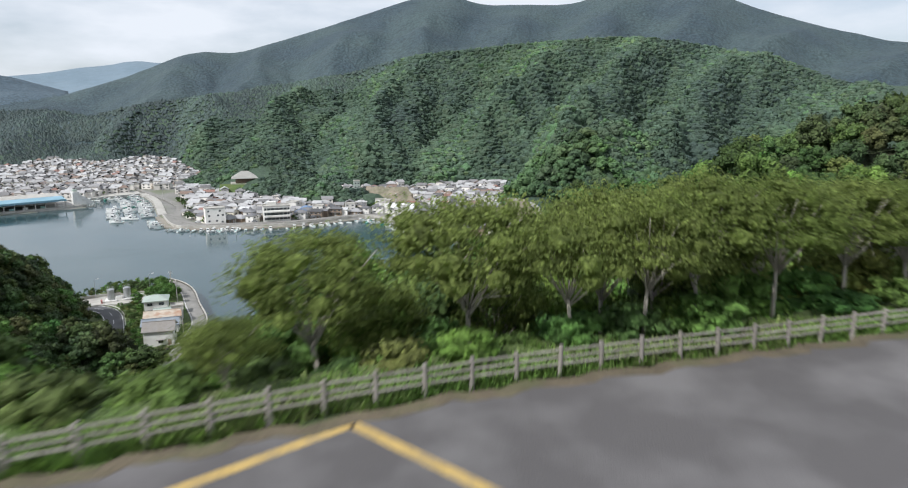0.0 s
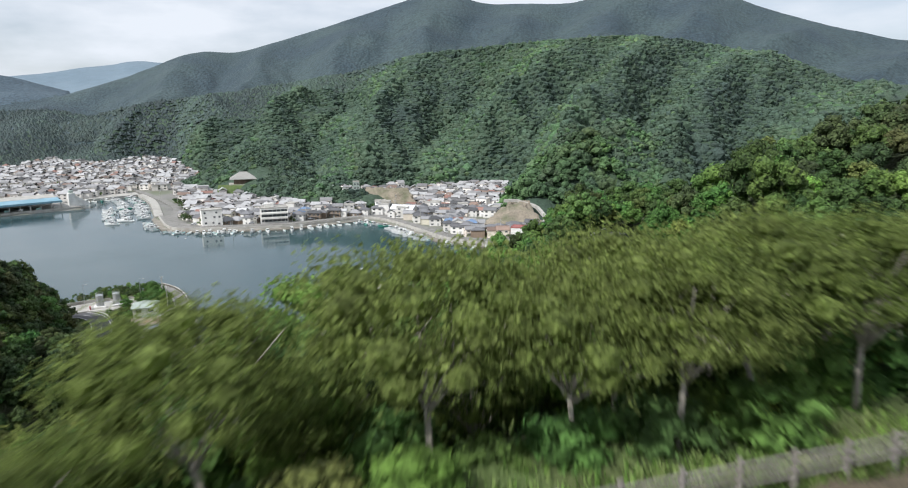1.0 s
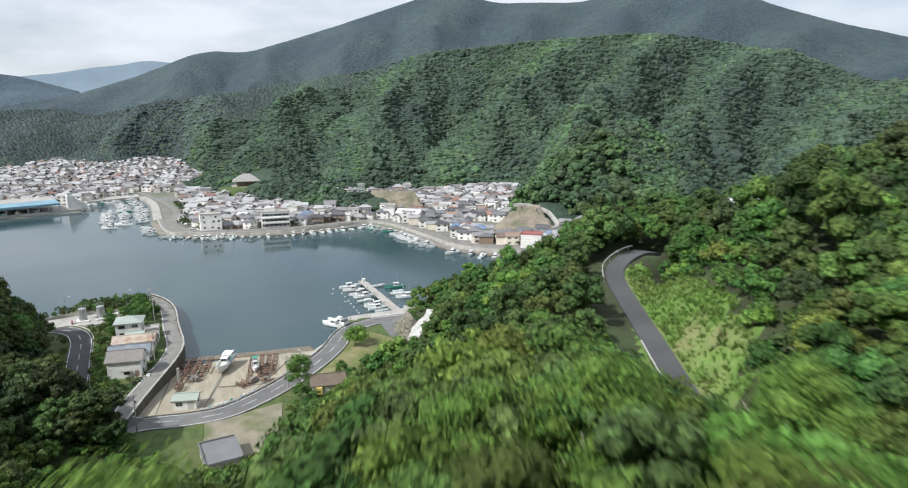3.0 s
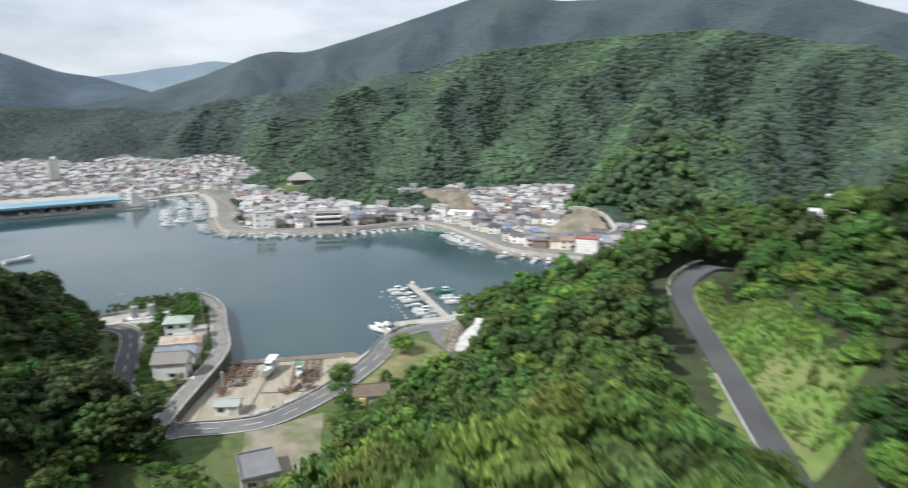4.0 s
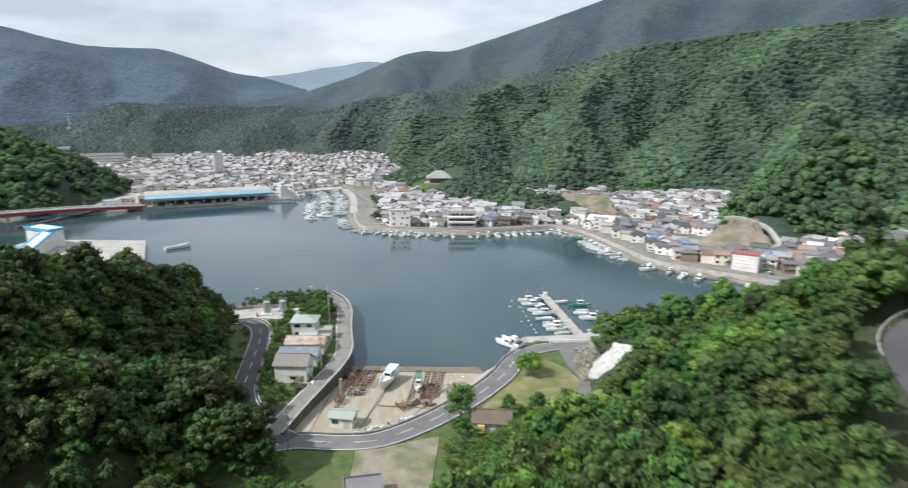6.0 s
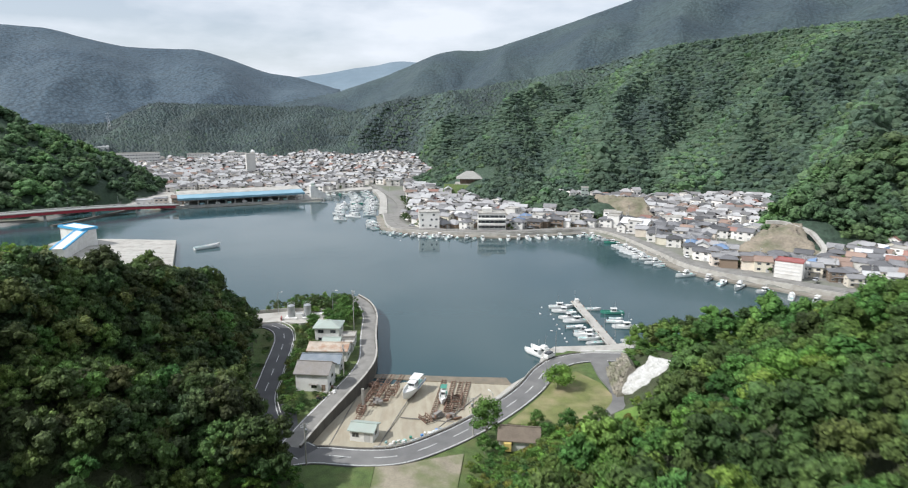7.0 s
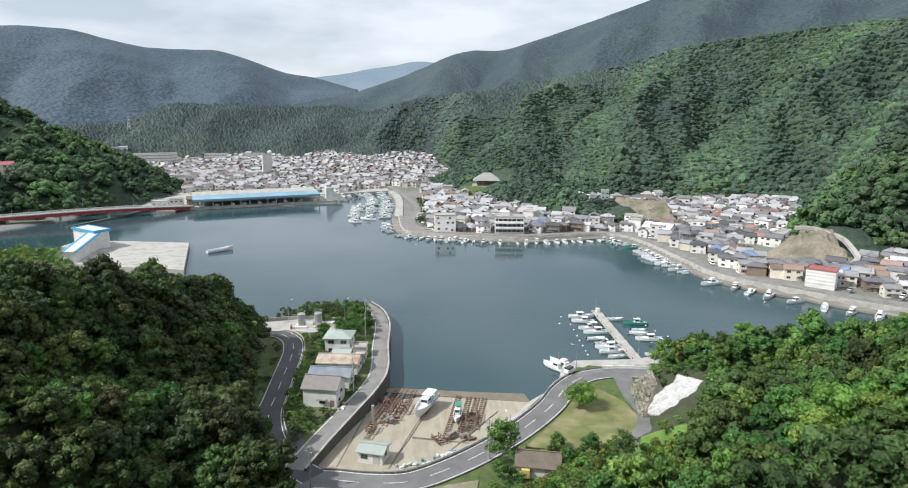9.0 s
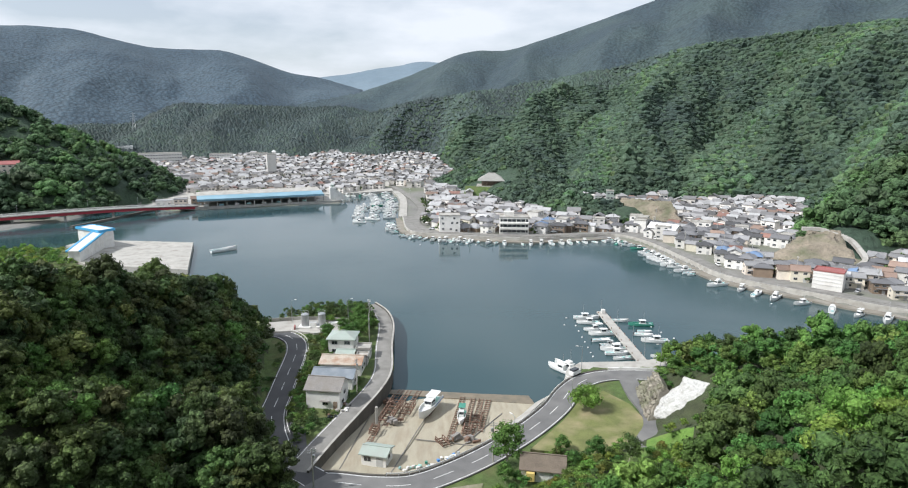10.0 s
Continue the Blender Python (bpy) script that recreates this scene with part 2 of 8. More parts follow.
def foliage(name, color, light, scale, fine, island=0.3, depth=0.6, through=0.0, clump=0.0, low=0.55, high=1.4):
    """Leaves: two greens in blotches, lighter and darker from crown to crown, leaf clumps of a given size with shade
    painted in their gaps, a little light let through.
    """
    m = bpy.data.materials.new(name)
    m.use_nodes = True
    n, l = m.node_tree.nodes, m.node_tree.links
    b = n["Principled BSDF"]
    b.inputs["Roughness"].default_value = 0.65
    b.inputs["Specular IOR Level"].default_value = 0.25
    geo = n.new("ShaderNodeNewGeometry")
    big, small = n.new("ShaderNodeTexNoise"), n.new("ShaderNodeTexNoise")
    big.inputs["Scale"].default_value, big.inputs["Detail"].default_value = scale, 5
    small.inputs["Scale"].default_value, small.inputs["Detail"].default_value = fine, 6
    small.inputs["Roughness"].default_value = 0.7
    for x in (big, small):
        l.new(geo.outputs["Position"], x.inputs["Vector"])

    def span(value, a, c, to_a, to_c):
        r = n.new("ShaderNodeMapRange")
        r.inputs["From Min"].default_value, r.inputs["From Max"].default_value = a, c
        r.inputs["To Min"].default_value, r.inputs["To Max"].default_value = to_a, to_c
        l.new(value, r.inputs["Value"])
        return r.outputs["Result"]

    def calc(kind, a, c):
        k = n.new("ShaderNodeMath")
        k.operation = kind
        l.new(a, k.inputs[0])
        if isinstance(c, float):
            k.inputs[1].default_value = c
        else:
            l.new(c, k.inputs[1])
        return k.outputs[0]

    mix = n.new("ShaderNodeMix")
    mix.data_type = "RGBA"
    mix.inputs["A"].default_value, mix.inputs["B"].default_value = (*color, 1), (*light, 1)
    l.new(span(big.outputs["Fac"], 0.38, 0.62, 0, 1), mix.inputs["Factor"])
    hsv = n.new("ShaderNodeHueSaturation")
    l.new(mix.outputs["Result"], hsv.inputs["Color"])
    info = n.new("ShaderNodeObjectInfo")
    fr = n.new("ShaderNodeMath")
    fr.operation = "FRACT"
    l.new(calc("ADD", geo.outputs["Random Per Island"], info.outputs["Random"]), fr.inputs[0])
    value = calc("MULTIPLY", span(fr.outputs[0], 0, 1, 1 - island, 1 + island), span(small.outputs["Fac"], 0.3, 0.7, low, high))
    # species and age of each crown, plus the sun side painted on mountain spurs
    tone, warm = n.new("ShaderNodeAttribute"), n.new("ShaderNodeAttribute")
    tone.attribute_name, warm.attribute_name = "tone", "warm"
    value = calc("MULTIPLY", value, calc("ADD", tone.outputs["Fac"], 1.0))
    l.new(calc("ADD", calc("MULTIPLY", warm.outputs["Fac"], -0.05), 0.5), hsv.inputs["Hue"])
    height = small.outputs["Fac"]
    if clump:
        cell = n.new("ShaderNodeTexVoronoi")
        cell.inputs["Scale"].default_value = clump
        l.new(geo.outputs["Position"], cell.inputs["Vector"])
        # clump middles brightened and the gaps between darkened, as shade in the colour
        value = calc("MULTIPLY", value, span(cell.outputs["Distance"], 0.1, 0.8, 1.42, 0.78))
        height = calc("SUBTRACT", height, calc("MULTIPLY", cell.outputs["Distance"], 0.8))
    l.new(value, hsv.inputs["Value"])
    l.new(hsv.outputs["Color"], b.inputs["Base Color"])
    bp = n.new("ShaderNodeBump")
    bp.inputs["Strength"].default_value, bp.inputs["Distance"].default_value = 0.9, depth
    l.new(height, bp.inputs["Height"])
    l.new(bp.outputs["Normal"], b.inputs["Normal"])
    if through:
        tr, mixer = n.new("ShaderNodeBsdfTranslucent"), n.new("ShaderNodeMixShader")
        mixer.inputs["Fac"].default_value = through
        l.new(hsv.outputs["Color"], tr.inputs["Color"])
        l.new(b.outputs["BSDF"], mixer.inputs[1])
        l.new(tr.outputs["BSDF"], mixer.inputs[2])
        l.new(mixer.outputs["Shader"], n["Material Output"].inputs["Surface"])
    return m


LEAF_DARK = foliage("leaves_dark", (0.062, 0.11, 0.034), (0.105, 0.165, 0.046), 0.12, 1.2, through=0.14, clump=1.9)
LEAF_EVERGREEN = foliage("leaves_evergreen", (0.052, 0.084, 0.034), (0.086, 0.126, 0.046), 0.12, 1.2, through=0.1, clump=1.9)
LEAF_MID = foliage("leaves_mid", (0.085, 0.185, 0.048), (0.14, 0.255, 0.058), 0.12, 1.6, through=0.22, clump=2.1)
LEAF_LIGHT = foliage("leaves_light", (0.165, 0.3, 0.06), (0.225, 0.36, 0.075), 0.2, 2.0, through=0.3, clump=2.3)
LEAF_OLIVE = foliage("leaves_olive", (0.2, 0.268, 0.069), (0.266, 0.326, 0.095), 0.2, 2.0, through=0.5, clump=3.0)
# mountain greens with distance haze in the colour: bluer, flatter in contrast
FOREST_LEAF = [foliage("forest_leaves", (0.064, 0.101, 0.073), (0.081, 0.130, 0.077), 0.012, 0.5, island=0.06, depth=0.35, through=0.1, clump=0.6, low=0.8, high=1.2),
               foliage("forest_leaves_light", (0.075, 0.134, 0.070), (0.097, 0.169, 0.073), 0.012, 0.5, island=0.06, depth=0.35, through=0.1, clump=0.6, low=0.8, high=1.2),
               # darker, bluer leaves: dark stands, and shade painted on spurs and far left hills
               foliage("forest_leaves_dark_shaded", (0.055, 0.085, 0.070), (0.068, 0.106, 0.075), 0.012, 0.5, island=0.06, depth=0.35, through=0.1, clump=0.6, low=0.8, high=1.2)]
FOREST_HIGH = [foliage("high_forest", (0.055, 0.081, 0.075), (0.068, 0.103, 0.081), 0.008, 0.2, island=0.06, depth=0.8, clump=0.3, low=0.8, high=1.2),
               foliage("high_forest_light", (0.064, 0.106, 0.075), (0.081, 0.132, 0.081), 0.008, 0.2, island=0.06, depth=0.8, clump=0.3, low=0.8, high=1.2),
               # the same for the high forest, cloud shade put into the colour
               foliage("high_forest_dark_shaded", (0.044, 0.064, 0.064), (0.055, 0.080, 0.070), 0.008, 0.2, island=0.06, depth=0.8, clump=0.3, low=0.8, high=1.2)]
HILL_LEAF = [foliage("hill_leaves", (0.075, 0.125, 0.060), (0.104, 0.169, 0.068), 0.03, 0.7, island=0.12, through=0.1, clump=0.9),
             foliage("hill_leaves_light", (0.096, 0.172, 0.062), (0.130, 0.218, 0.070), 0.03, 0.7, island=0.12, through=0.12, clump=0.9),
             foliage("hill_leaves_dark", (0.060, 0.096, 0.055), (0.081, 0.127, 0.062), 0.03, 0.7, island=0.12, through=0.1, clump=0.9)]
WOOD_FLOOR = material("woodland_floor", (0.05, 0.06, 0.026), 0.95, var=0.5, scale=0.5, fine=3, bump=1.0, depth=0.4, dirt=(0.06, 0.095, 0.03), dirt_scale=0.2, dirt_amount=0.8)
MEADOW = material("sunny_meadow", (0.12, 0.22, 0.04), 0.9, var=0.45, scale=0.35, fine=4, bump=0.8, depth=0.2, dirt=(0.27, 0.23, 0.12), dirt_scale=0.14, dirt_amount=0.6)
FOREST_FLOOR = foliage("forest_floor", (0.043, 0.069, 0.048), (0.056, 0.088, 0.053), 0.02, 0.35, depth=1.5)
# blue distance haze is put into these leaf colours, more with each layer
HAZED = [foliage("hazed_forest", (0.035, 0.054, 0.065), (0.048, 0.071, 0.074), 0.006, 0.1, depth=3, low=0.8, high=1.18, clump=0.13),
           foliage("hazed_hills", (0.046, 0.07, 0.092), (0.058, 0.084, 0.104), 0.003, 0.05, depth=3, low=0.86, high=1.12, clump=0.1),
           foliage("hazed_ridge", (0.13, 0.18, 0.22), (0.15, 0.2, 0.24), 0.003, 0.03, depth=4, low=0.9, high=1.1)]


def water_material():
    m = bpy.data.materials.new("sea_water")
    m.use_nodes = True
    n, l = m.node_tree.nodes, m.node_tree.links
    b = n["Principled BSDF"]
    b.inputs["Base Color"].default_value = (0.036, 0.072, 0.08, 1)
    b.inputs["IOR"].default_value = 1.33
    geo = n.new("ShaderNodeNewGeometry")
    w1, w2, w3 = (n.new("ShaderNodeTexNoise") for _ in range(3))
    for w, s, d in ((w1, 0.9, 3), (w2, 0.12, 3), (w3, 0.012, 4)):
        w.inputs["Scale"].default_value, w.inputs["Detail"].default_value = s, d
        l.new(geo.outputs["Position"], w.inputs["Vector"])
    rr = n.new("ShaderNodeMapRange")
    rr.inputs["From Min"].default_value, rr.inputs["From Max"].default_value = 0.4, 0.62
    rr.inputs["To Min"].default_value, rr.inputs["To Max"].default_value = 0.05, 0.17
    l.new(w3.outputs["Fac"], rr.inputs["Value"])
    l.new(rr.outputs["Result"], b.inputs["Roughness"])
    b1, b2 = n.new("ShaderNodeBump"), n.new("ShaderNodeBump")
    b1.inputs["Strength"].default_value, b1.inputs["Distance"].default_value = 0.12, 0.12
    b2.inputs["Strength"].default_value, b2.inputs["Distance"].default_value = 0.15, 0.25
    l.new(w1.outputs["Fac"], b1.inputs["Height"])
    l.new(w2.outputs["Fac"], b2.inputs["Height"])
    calm = n.new("ShaderNodeMapRange")
    calm.inputs["From Min"].default_value, calm.inputs["From Max"].default_value = 0.4, 0.62
    calm.inputs["To Min"].default_value, calm.inputs["To Max"].default_value = 0.03, 0.15
    l.new(w3.outputs["Fac"], calm.inputs["Value"])
    l.new(calm.outputs["Result"], b1.inputs["Strength"])
    l.new(calm.outputs["Result"], b2.inputs["Strength"])
    l.new(b1.outputs["Normal"], b2.inputs["Normal"])
    l.new(b2.outputs["Normal"], b.inputs["Normal"])
    return m


WATER = water_material()

# ---- mesh helpers ----
def mesh(name, verts, faces, mats, parent=None, smooth=False, index=None):
    """One mesh object from plain vertices and faces."""
    me = bpy.data.meshes.new(name)
    me.from_pydata([tuple(v) for v in verts], [], [tuple(f) for f in faces])
    for m in (mats if isinstance(mats, (list, tuple)) else [mats]):
        me.materials.append(m)
    if index is not None:
        me.polygons.foreach_set("material_index", np.asarray(index, np.int32))
    if smooth:
        me.polygons.foreach_set("use_smooth", np.ones(len(me.polygons), bool))
    me.update()
    ob = new(name, me)
    if parent is not None:
        ob.parent = parent
    return ob


def fast_mesh(name, verts, tris, mats, index=None, smooth=True):
    """A large triangle mesh from numpy arrays."""
    me = bpy.data.meshes.new(name)
    nv, nf = len(verts), len(tris)
    me.vertices.add(nv)
    me.vertices.foreach_set("co", np.asarray(verts, np.float32).ravel())
    k = tris.shape[1]
    me.loops.add(nf * k)
    me.loops.foreach_set("vertex_index", np.asarray(tris, np.int32).ravel())
    me.polygons.add(nf)
    me.polygons.foreach_set("loop_start", np.arange(0, nf * k, k, dtype=np.int32))
    for m in (mats if isinstance(mats, (list, tuple)) else [mats]):
        me.materials.append(m)
    if index is not None:
        me.polygons.foreach_set("material_index", np.asarray(index, np.int32))
    me.polygons.foreach_set("use_smooth", np.full(nf, smooth))
    me.update(calc_edges=True)
    me.validate()
    return new(name, me)


def part(name, bm, material, parent=None, label="", smooth=False):
    """Links a bmesh as one mesh object under a thing or a part."""
    me = bpy.data.meshes.new(name)
    bm.normal_update()
    bm.to_mesh(me)
    bm.free()
    for m in (material if isinstance(material, (list, tuple)) else [material]):
        me.materials.append(m)
    if smooth:
        me.polygons.foreach_set("use_smooth", np.ones(len(me.polygons), bool))
    ob = new(name, me)
    if parent is not None:
        ob.parent = parent
    return tagged(ob, label) if label else ob


def add_box(bm, size, at, turn=0.0, bevel=0.0):
    """Adds a box with its base centre at `at`."""
    m = pose(at[0], at[1], at[2] + size[2] / 2, 0, 0, turn) @ Matrix.Diagonal((*size, 1))
    made = bmesh.ops.create_cube(bm, size=1, matrix=m)
    if bevel:
        edges = list({e for v in made["verts"] for e in v.link_edges})
        bmesh.ops.bevel(bm, geom=edges, offset=bevel, segments=1, affect="EDGES")
    return bm


def box(size, at=(0, 0, 0), turn=0.0, bevel=0.0):
    return add_box(bmesh.new(), size, at, turn, bevel)


def rod(a, b, r, r2=None, sides=8, bm=None):
    """Adds a tapered round bar from a to b."""
    bm = bm or bmesh.new()
    a, b = Vector(a), Vector(b)
    m = Matrix.Translation((a + b) / 2) @ (b - a).to_track_quat("Z", "Y").to_matrix().to_4x4()
    bmesh.ops.create_cone(bm, cap_ends=True, segments=sides, radius1=r, radius2=r if r2 is None else r2, depth=(b - a).length, matrix=m)
    return bm


def slab(points, z0, z1, bm=None):
    """A flat plate over a polygon (anticlockwise), from z0 up to z1; z1 may be one height or one for each corner."""
    bm = bm or bmesh.new()
    tops = z1 if isinstance(z1, (list, tuple)) else [z1] * len(points)
    top = [bm.verts.new((x, y, z)) for (x, y), z in zip(points, tops)]
    low = [bm.verts.new((x, y, z0)) for x, y in points]
    bm.faces.new(top)
    bm.faces.new(low[::-1])
    for i in range(len(points)):
        j = (i + 1) % len(points)
        bm.faces.new((top[j], top[i], low[i], low[j]))
    bmesh.ops.recalc_face_normals(bm, faces=bm.faces)
    return bm


def spline(points, step=2.0):
    """Points along a smooth curve through the given ones (any dimension), about `step` apart."""
    p = np.array(points, float)
    q = np.vstack([2 * p[0] - p[1], p, 2 * p[-1] - p[-2]])
    out = []
    for i in range(1, len(q) - 2):
        a, b, c, d = q[i - 1:i + 3]
        n = max(1, int(np.linalg.norm(c - b) / step))
        for t in np.arange(n) / n:
            out.append(0.5 * (2 * b + (c - a) * t + (2 * a - 5 * b + 4 * c - d) * t * t + (3 * b - a - 3 * c + d) * t ** 3))
    return np.array(out + [p[-1]])


def ribbon(line, left, right, z_top, z_low=None, bm=None):
    """A strip along a 3D line between two sideways offsets (right is positive), z_top above the line and z_low deep."""
    bm = bm or bmesh.new()
    line = np.asarray(line, float)
    d = np.gradient(line[:, :2], axis=0)
    d /= np.linalg.norm(d, axis=1)[:, None] + 1e-9
    side = np.stack([d[:, 1], -d[:, 0]], 1)
    z_low = z_top - 0.3 if z_low is None else z_low
    rows = []
    for p, s in zip(line, side):
        z = p[2] if len(p) > 2 else 0
        rows.append([bm.verts.new((p[0] + s[0] * o, p[1] + s[1] * o, z + h)) for o, h in ((left, z_low), (left, z_top), (right, z_top), (right, z_low))])
    for a, b in zip(rows, rows[1:]):
        for i in range(4):
            j = (i + 1) % 4
            bm.faces.new((a[i], a[j], b[j], b[i]))
    bm.faces.new(rows[0][::-1])
    bm.faces.new(rows[-1])
    bmesh.ops.recalc_face_normals(bm, faces=bm.faces)
    return bm


# ---- the lie of the land ----
BAY = [(-900, 250), (-420, 335), (-300, 400), (-276, 450), (-268, 525), (-256, 525), (-245, 500), (-215, 492), (-96, 537), (-118, 574), (-58, 604), (-46, 545), (-39, 455), (-31, 403), (-14, 388),
       (40, 374), (76, 380), (99, 384), (111, 364), (119, 317), (123, 290), (134, 272), (150, 256), (175, 232), (235, 195), (240, 165), (150, 172),
       (100, 192), (72, 182), (57, 179), (38, 178), (34, 175), (28, 161), (19, 156), (-2, 163), (-20, 168), (-19, 182), (-21, 201), (-24, 224),
       (-30, 243), (-48, 236), (-66, 222), (-84, 232), (-110, 262), (-150, 300), (-210, 318), (-420, 250), (-900, 120)]
RIDGES = [  # ridge lines x, y, z; the fall to the sides
    ([(-70, -76.5, 67.6), (120, -83.5, 67.6)], 0.62, 30.5),
    ([(-10, -52, 66), (12, -12, 53), (40, 18, 43), (60, 52, 45), (72, 66, 47), (88, 76, 48), (118, 78, 50), (190, 110, 42)], 0.66, 3.0),
    ([(34, -54, 66), (48, -22, 54), (64, 2, 52), (78, 18, 58), (88, 24, 62), (112, 18, 69), (170, 5, 82)], 0.7, 5.0),
    ([(84, 70, 48), (82, 100, 37), (70, 132, 23), (62, 156, 10), (62, 172, 3)], 1.0, 2.0),
    ([(-95, 40, 42), (-88, 118, 42), (-77, 152, 32), (-76, 184, 21), (-86, 206, 8)], 1.35, 3.0),
    ([(-70, 95, 27), (-54, 118, 15), (-44, 107, 11), (-37, 105, 8)], 0.9, 2.0),
    ([(-106, 128, 38), (-140, 150, 36), (-210, 200, 30), (-420, 160, 60)], 0.95, 6.0),
    ([(-560, 520, 165), (-400, 545, 86), (-352, 575, 56), (-318, 592, 36), (-296, 606, 20)], 0.62, 6.0),
    ([(-430, 420, 40), (-352, 462, 30), (-318, 500, 29), (-296, 535, 22), (-277, 570, 12), (-268, 590, 5)], 0.6, 8.0),
    ([(340, 420, 70), (262, 372, 34), (222, 345, 15)], 0.65, 6.0),
    ([(60, 640, 40), (60, 560, 20), (88, 470, 12), (118, 455, 10)], 0.5, 10.0),
]
FOOT_AZ = [-60, -40, -24, -18, -11.4, -7, -2.5, 0, 6, 11, 16, 20, 25, 30, 34, 40, 60, 90]
FOOT_R = [1000, 1000, 990, 1130, 1170, 990, 1040, 740, 600, 530, 530, 530, 580, 560, 470, 430, 400, 400]
# layers of hills: azimuths, elevation of the crest seen from the drone's last stand, distance of the crest, foot
LAYERS = [
    ([-40, -11.4, -7.3, -2.3, 3.3, 8.8, 13.6, 19, 28, 34, 38.7, 45, 52, 58, 70], [-3.2, -1.9, -0.3, 1.0, 1.7, 2.7, 3.5, 5.0, 6.0, 6.4, 6.6, 5.9, 4.0, 1.8, 1.0],
     [1500, 1400, 1300, 1150, 1050, 1000, 950, 900, 850, 800, 800, 850, 900, 900, 900]),
    ([-40, -26.4, -24.7, -22.9, -18, -13.3, -9.3, -4], [-1.5, -1.2, -0.2, 0.5, 0.3, 0.2, 0.2, -1], [1500] * 8),
    ([-14, -9.3, -4.3, 0.3, 2.2, 4.2, 8.7, 12.3, 17.2, 19.7, 24.1, 25.3, 34.1, 35.8, 44.8, 46.9, 51.1, 55.3, 57.8, 75],
     [0.0, 0.9, 2.6, 4.5, 4.9, 4.7, 6.0, 7.2, 8.8, 9.6, 9.7, 9.0, 9.0, 9.6, 9.3, 8.6, 6.9, 5.7, 4.9, 3.5], [2100] * 20),
    ([-75, -40, -34.3, -32.2, -29.7, -27.1, -24.6, -19.5, -17.3, -14.1, -11.9, -8], [5, 5.4, 5.6, 5.8, 5.8, 5.0, 4.6, 4.7, 4.1, 2.8, 2.7, 1.5], [2500] * 12),
    ([-16, -10.5, -7.3, -4.8, -3.3, -1.0, 6], [2, 2.7, 3.3, 3.5, 4.0, 3.9, 3.5], [3900] * 7),
]


YARD_RING = [(-30.5, 119.8), (-18, 118.6), (-9, 119), (-1, 124.5), (8, 132.5), (17, 141.5), (24.5, 151), (28.5, 161), (22, 165), (-2, 163), (-21.5, 172), (-23.5, 160), (-27.5, 143)]
GLADE = [(43, 10), (50, 11), (57, 18), (62, 28), (67, 40), (71, 52), (70, 58), (64, 57), (58, 48), (52, 36), (46, 26), (42, 16)]
GARDEN = [(30, 103), (36, 124), (44, 130), (51, 126), (50, 112), (42, 100)]
TERRACE = [(22, 84), (37, 84), (49, 106), (52, 124), (42, 129), (28, 120), (16, 104)]
LAWN_RING = [(17, 128), (27, 142), (33, 153), (40, 158), (45, 150), (46.5, 141), (42, 131), (33, 124)]
PLANT_RING = [(-66, 200), (-52, 196), (-38, 205), (-36, 216), (-52, 219), (-66, 214)]


def lattice(ix, iy, seed):
    h = np.sin(ix * 127.1 + iy * 311.7 + seed * 74.7) * 43758.5453
    return h - np.floor(h)


def value_noise(x, y, seed=0):
    ix, iy = np.floor(x), np.floor(y)
    fx, fy = x - ix, y - iy
    fx, fy = fx * fx * (3 - 2 * fx), fy * fy * (3 - 2 * fy)
    a, b = lattice(ix, iy, seed), lattice(ix + 1, iy, seed)
    c, d = lattice(ix, iy + 1, seed), lattice(ix + 1, iy + 1, seed)
    return (a + (b - a) * fx) * (1 - fy) + (c + (d - c) * fx) * fy


def fractal(x, y, size, seed=0, octaves=4):
    total, weight = 0, 0
    for o in range(octaves):
        k = 0.5 ** o
        total = total + k * (value_noise(x / size / k, y / size / k, seed + o) - 0.5)
        weight += k
    return 2 * total / weight


def edge_distance(x, y, ring, closed=True):
    best = np.full(x.shape, 1e9)
    n = len(ring)
    for i in range(n if closed else n - 1):
        (ax, ay), (bx, by) = ring[i][:2], ring[(i + 1) % n][:2]
        t = np.clip(((x - ax) * (bx - ax) + (y - ay) * (by - ay)) / ((bx - ax) ** 2 + (by - ay) ** 2), 0, 1)
        best = np.minimum(best, np.hypot(x - ax - t * (bx - ax), y - ay - t * (by - ay)))
    return best


def inside(x, y, ring):
    odd = np.zeros(x.shape, bool)
    for (ax, ay), (bx, by) in zip(ring, ring[1:] + ring[:1]):
        cross = (ay > y) != (by > y)
        odd ^= cross & (x < (bx - ax) * (y - ay) / (by - ay + 1e-12) + ax)
    return odd


def ridge_height(x, y, line, fall, flat):
    best = np.full(x.shape, -1e9)
    for (ax, ay, az), (bx, by, bz) in zip(line, line[1:]):
        t = np.clip(((x - ax) * (bx - ax) + (y - ay) * (by - ay)) / ((bx - ax) ** 2 + (by - ay) ** 2), 0, 1)
        d = np.hypot(x - ax - t * (bx - ax), y - ay - t * (by - ay))
        best = np.maximum(best, az + t * (bz - az) - fall * np.maximum(0, np.sqrt(d * d + 9) - 3 - flat))
    return best


LANE = [(35.5, 1, 40.3), (39.5, 6.5, 41), (43, 12, 41.5), (47.5, 22, 42.5), (52, 32, 43.5), (57, 44, 45), (62, 55, 46.5), (67, 60, 47.6), (73, 62.5, 48.6), (79, 65, 47.5), (84, 72, 44)]


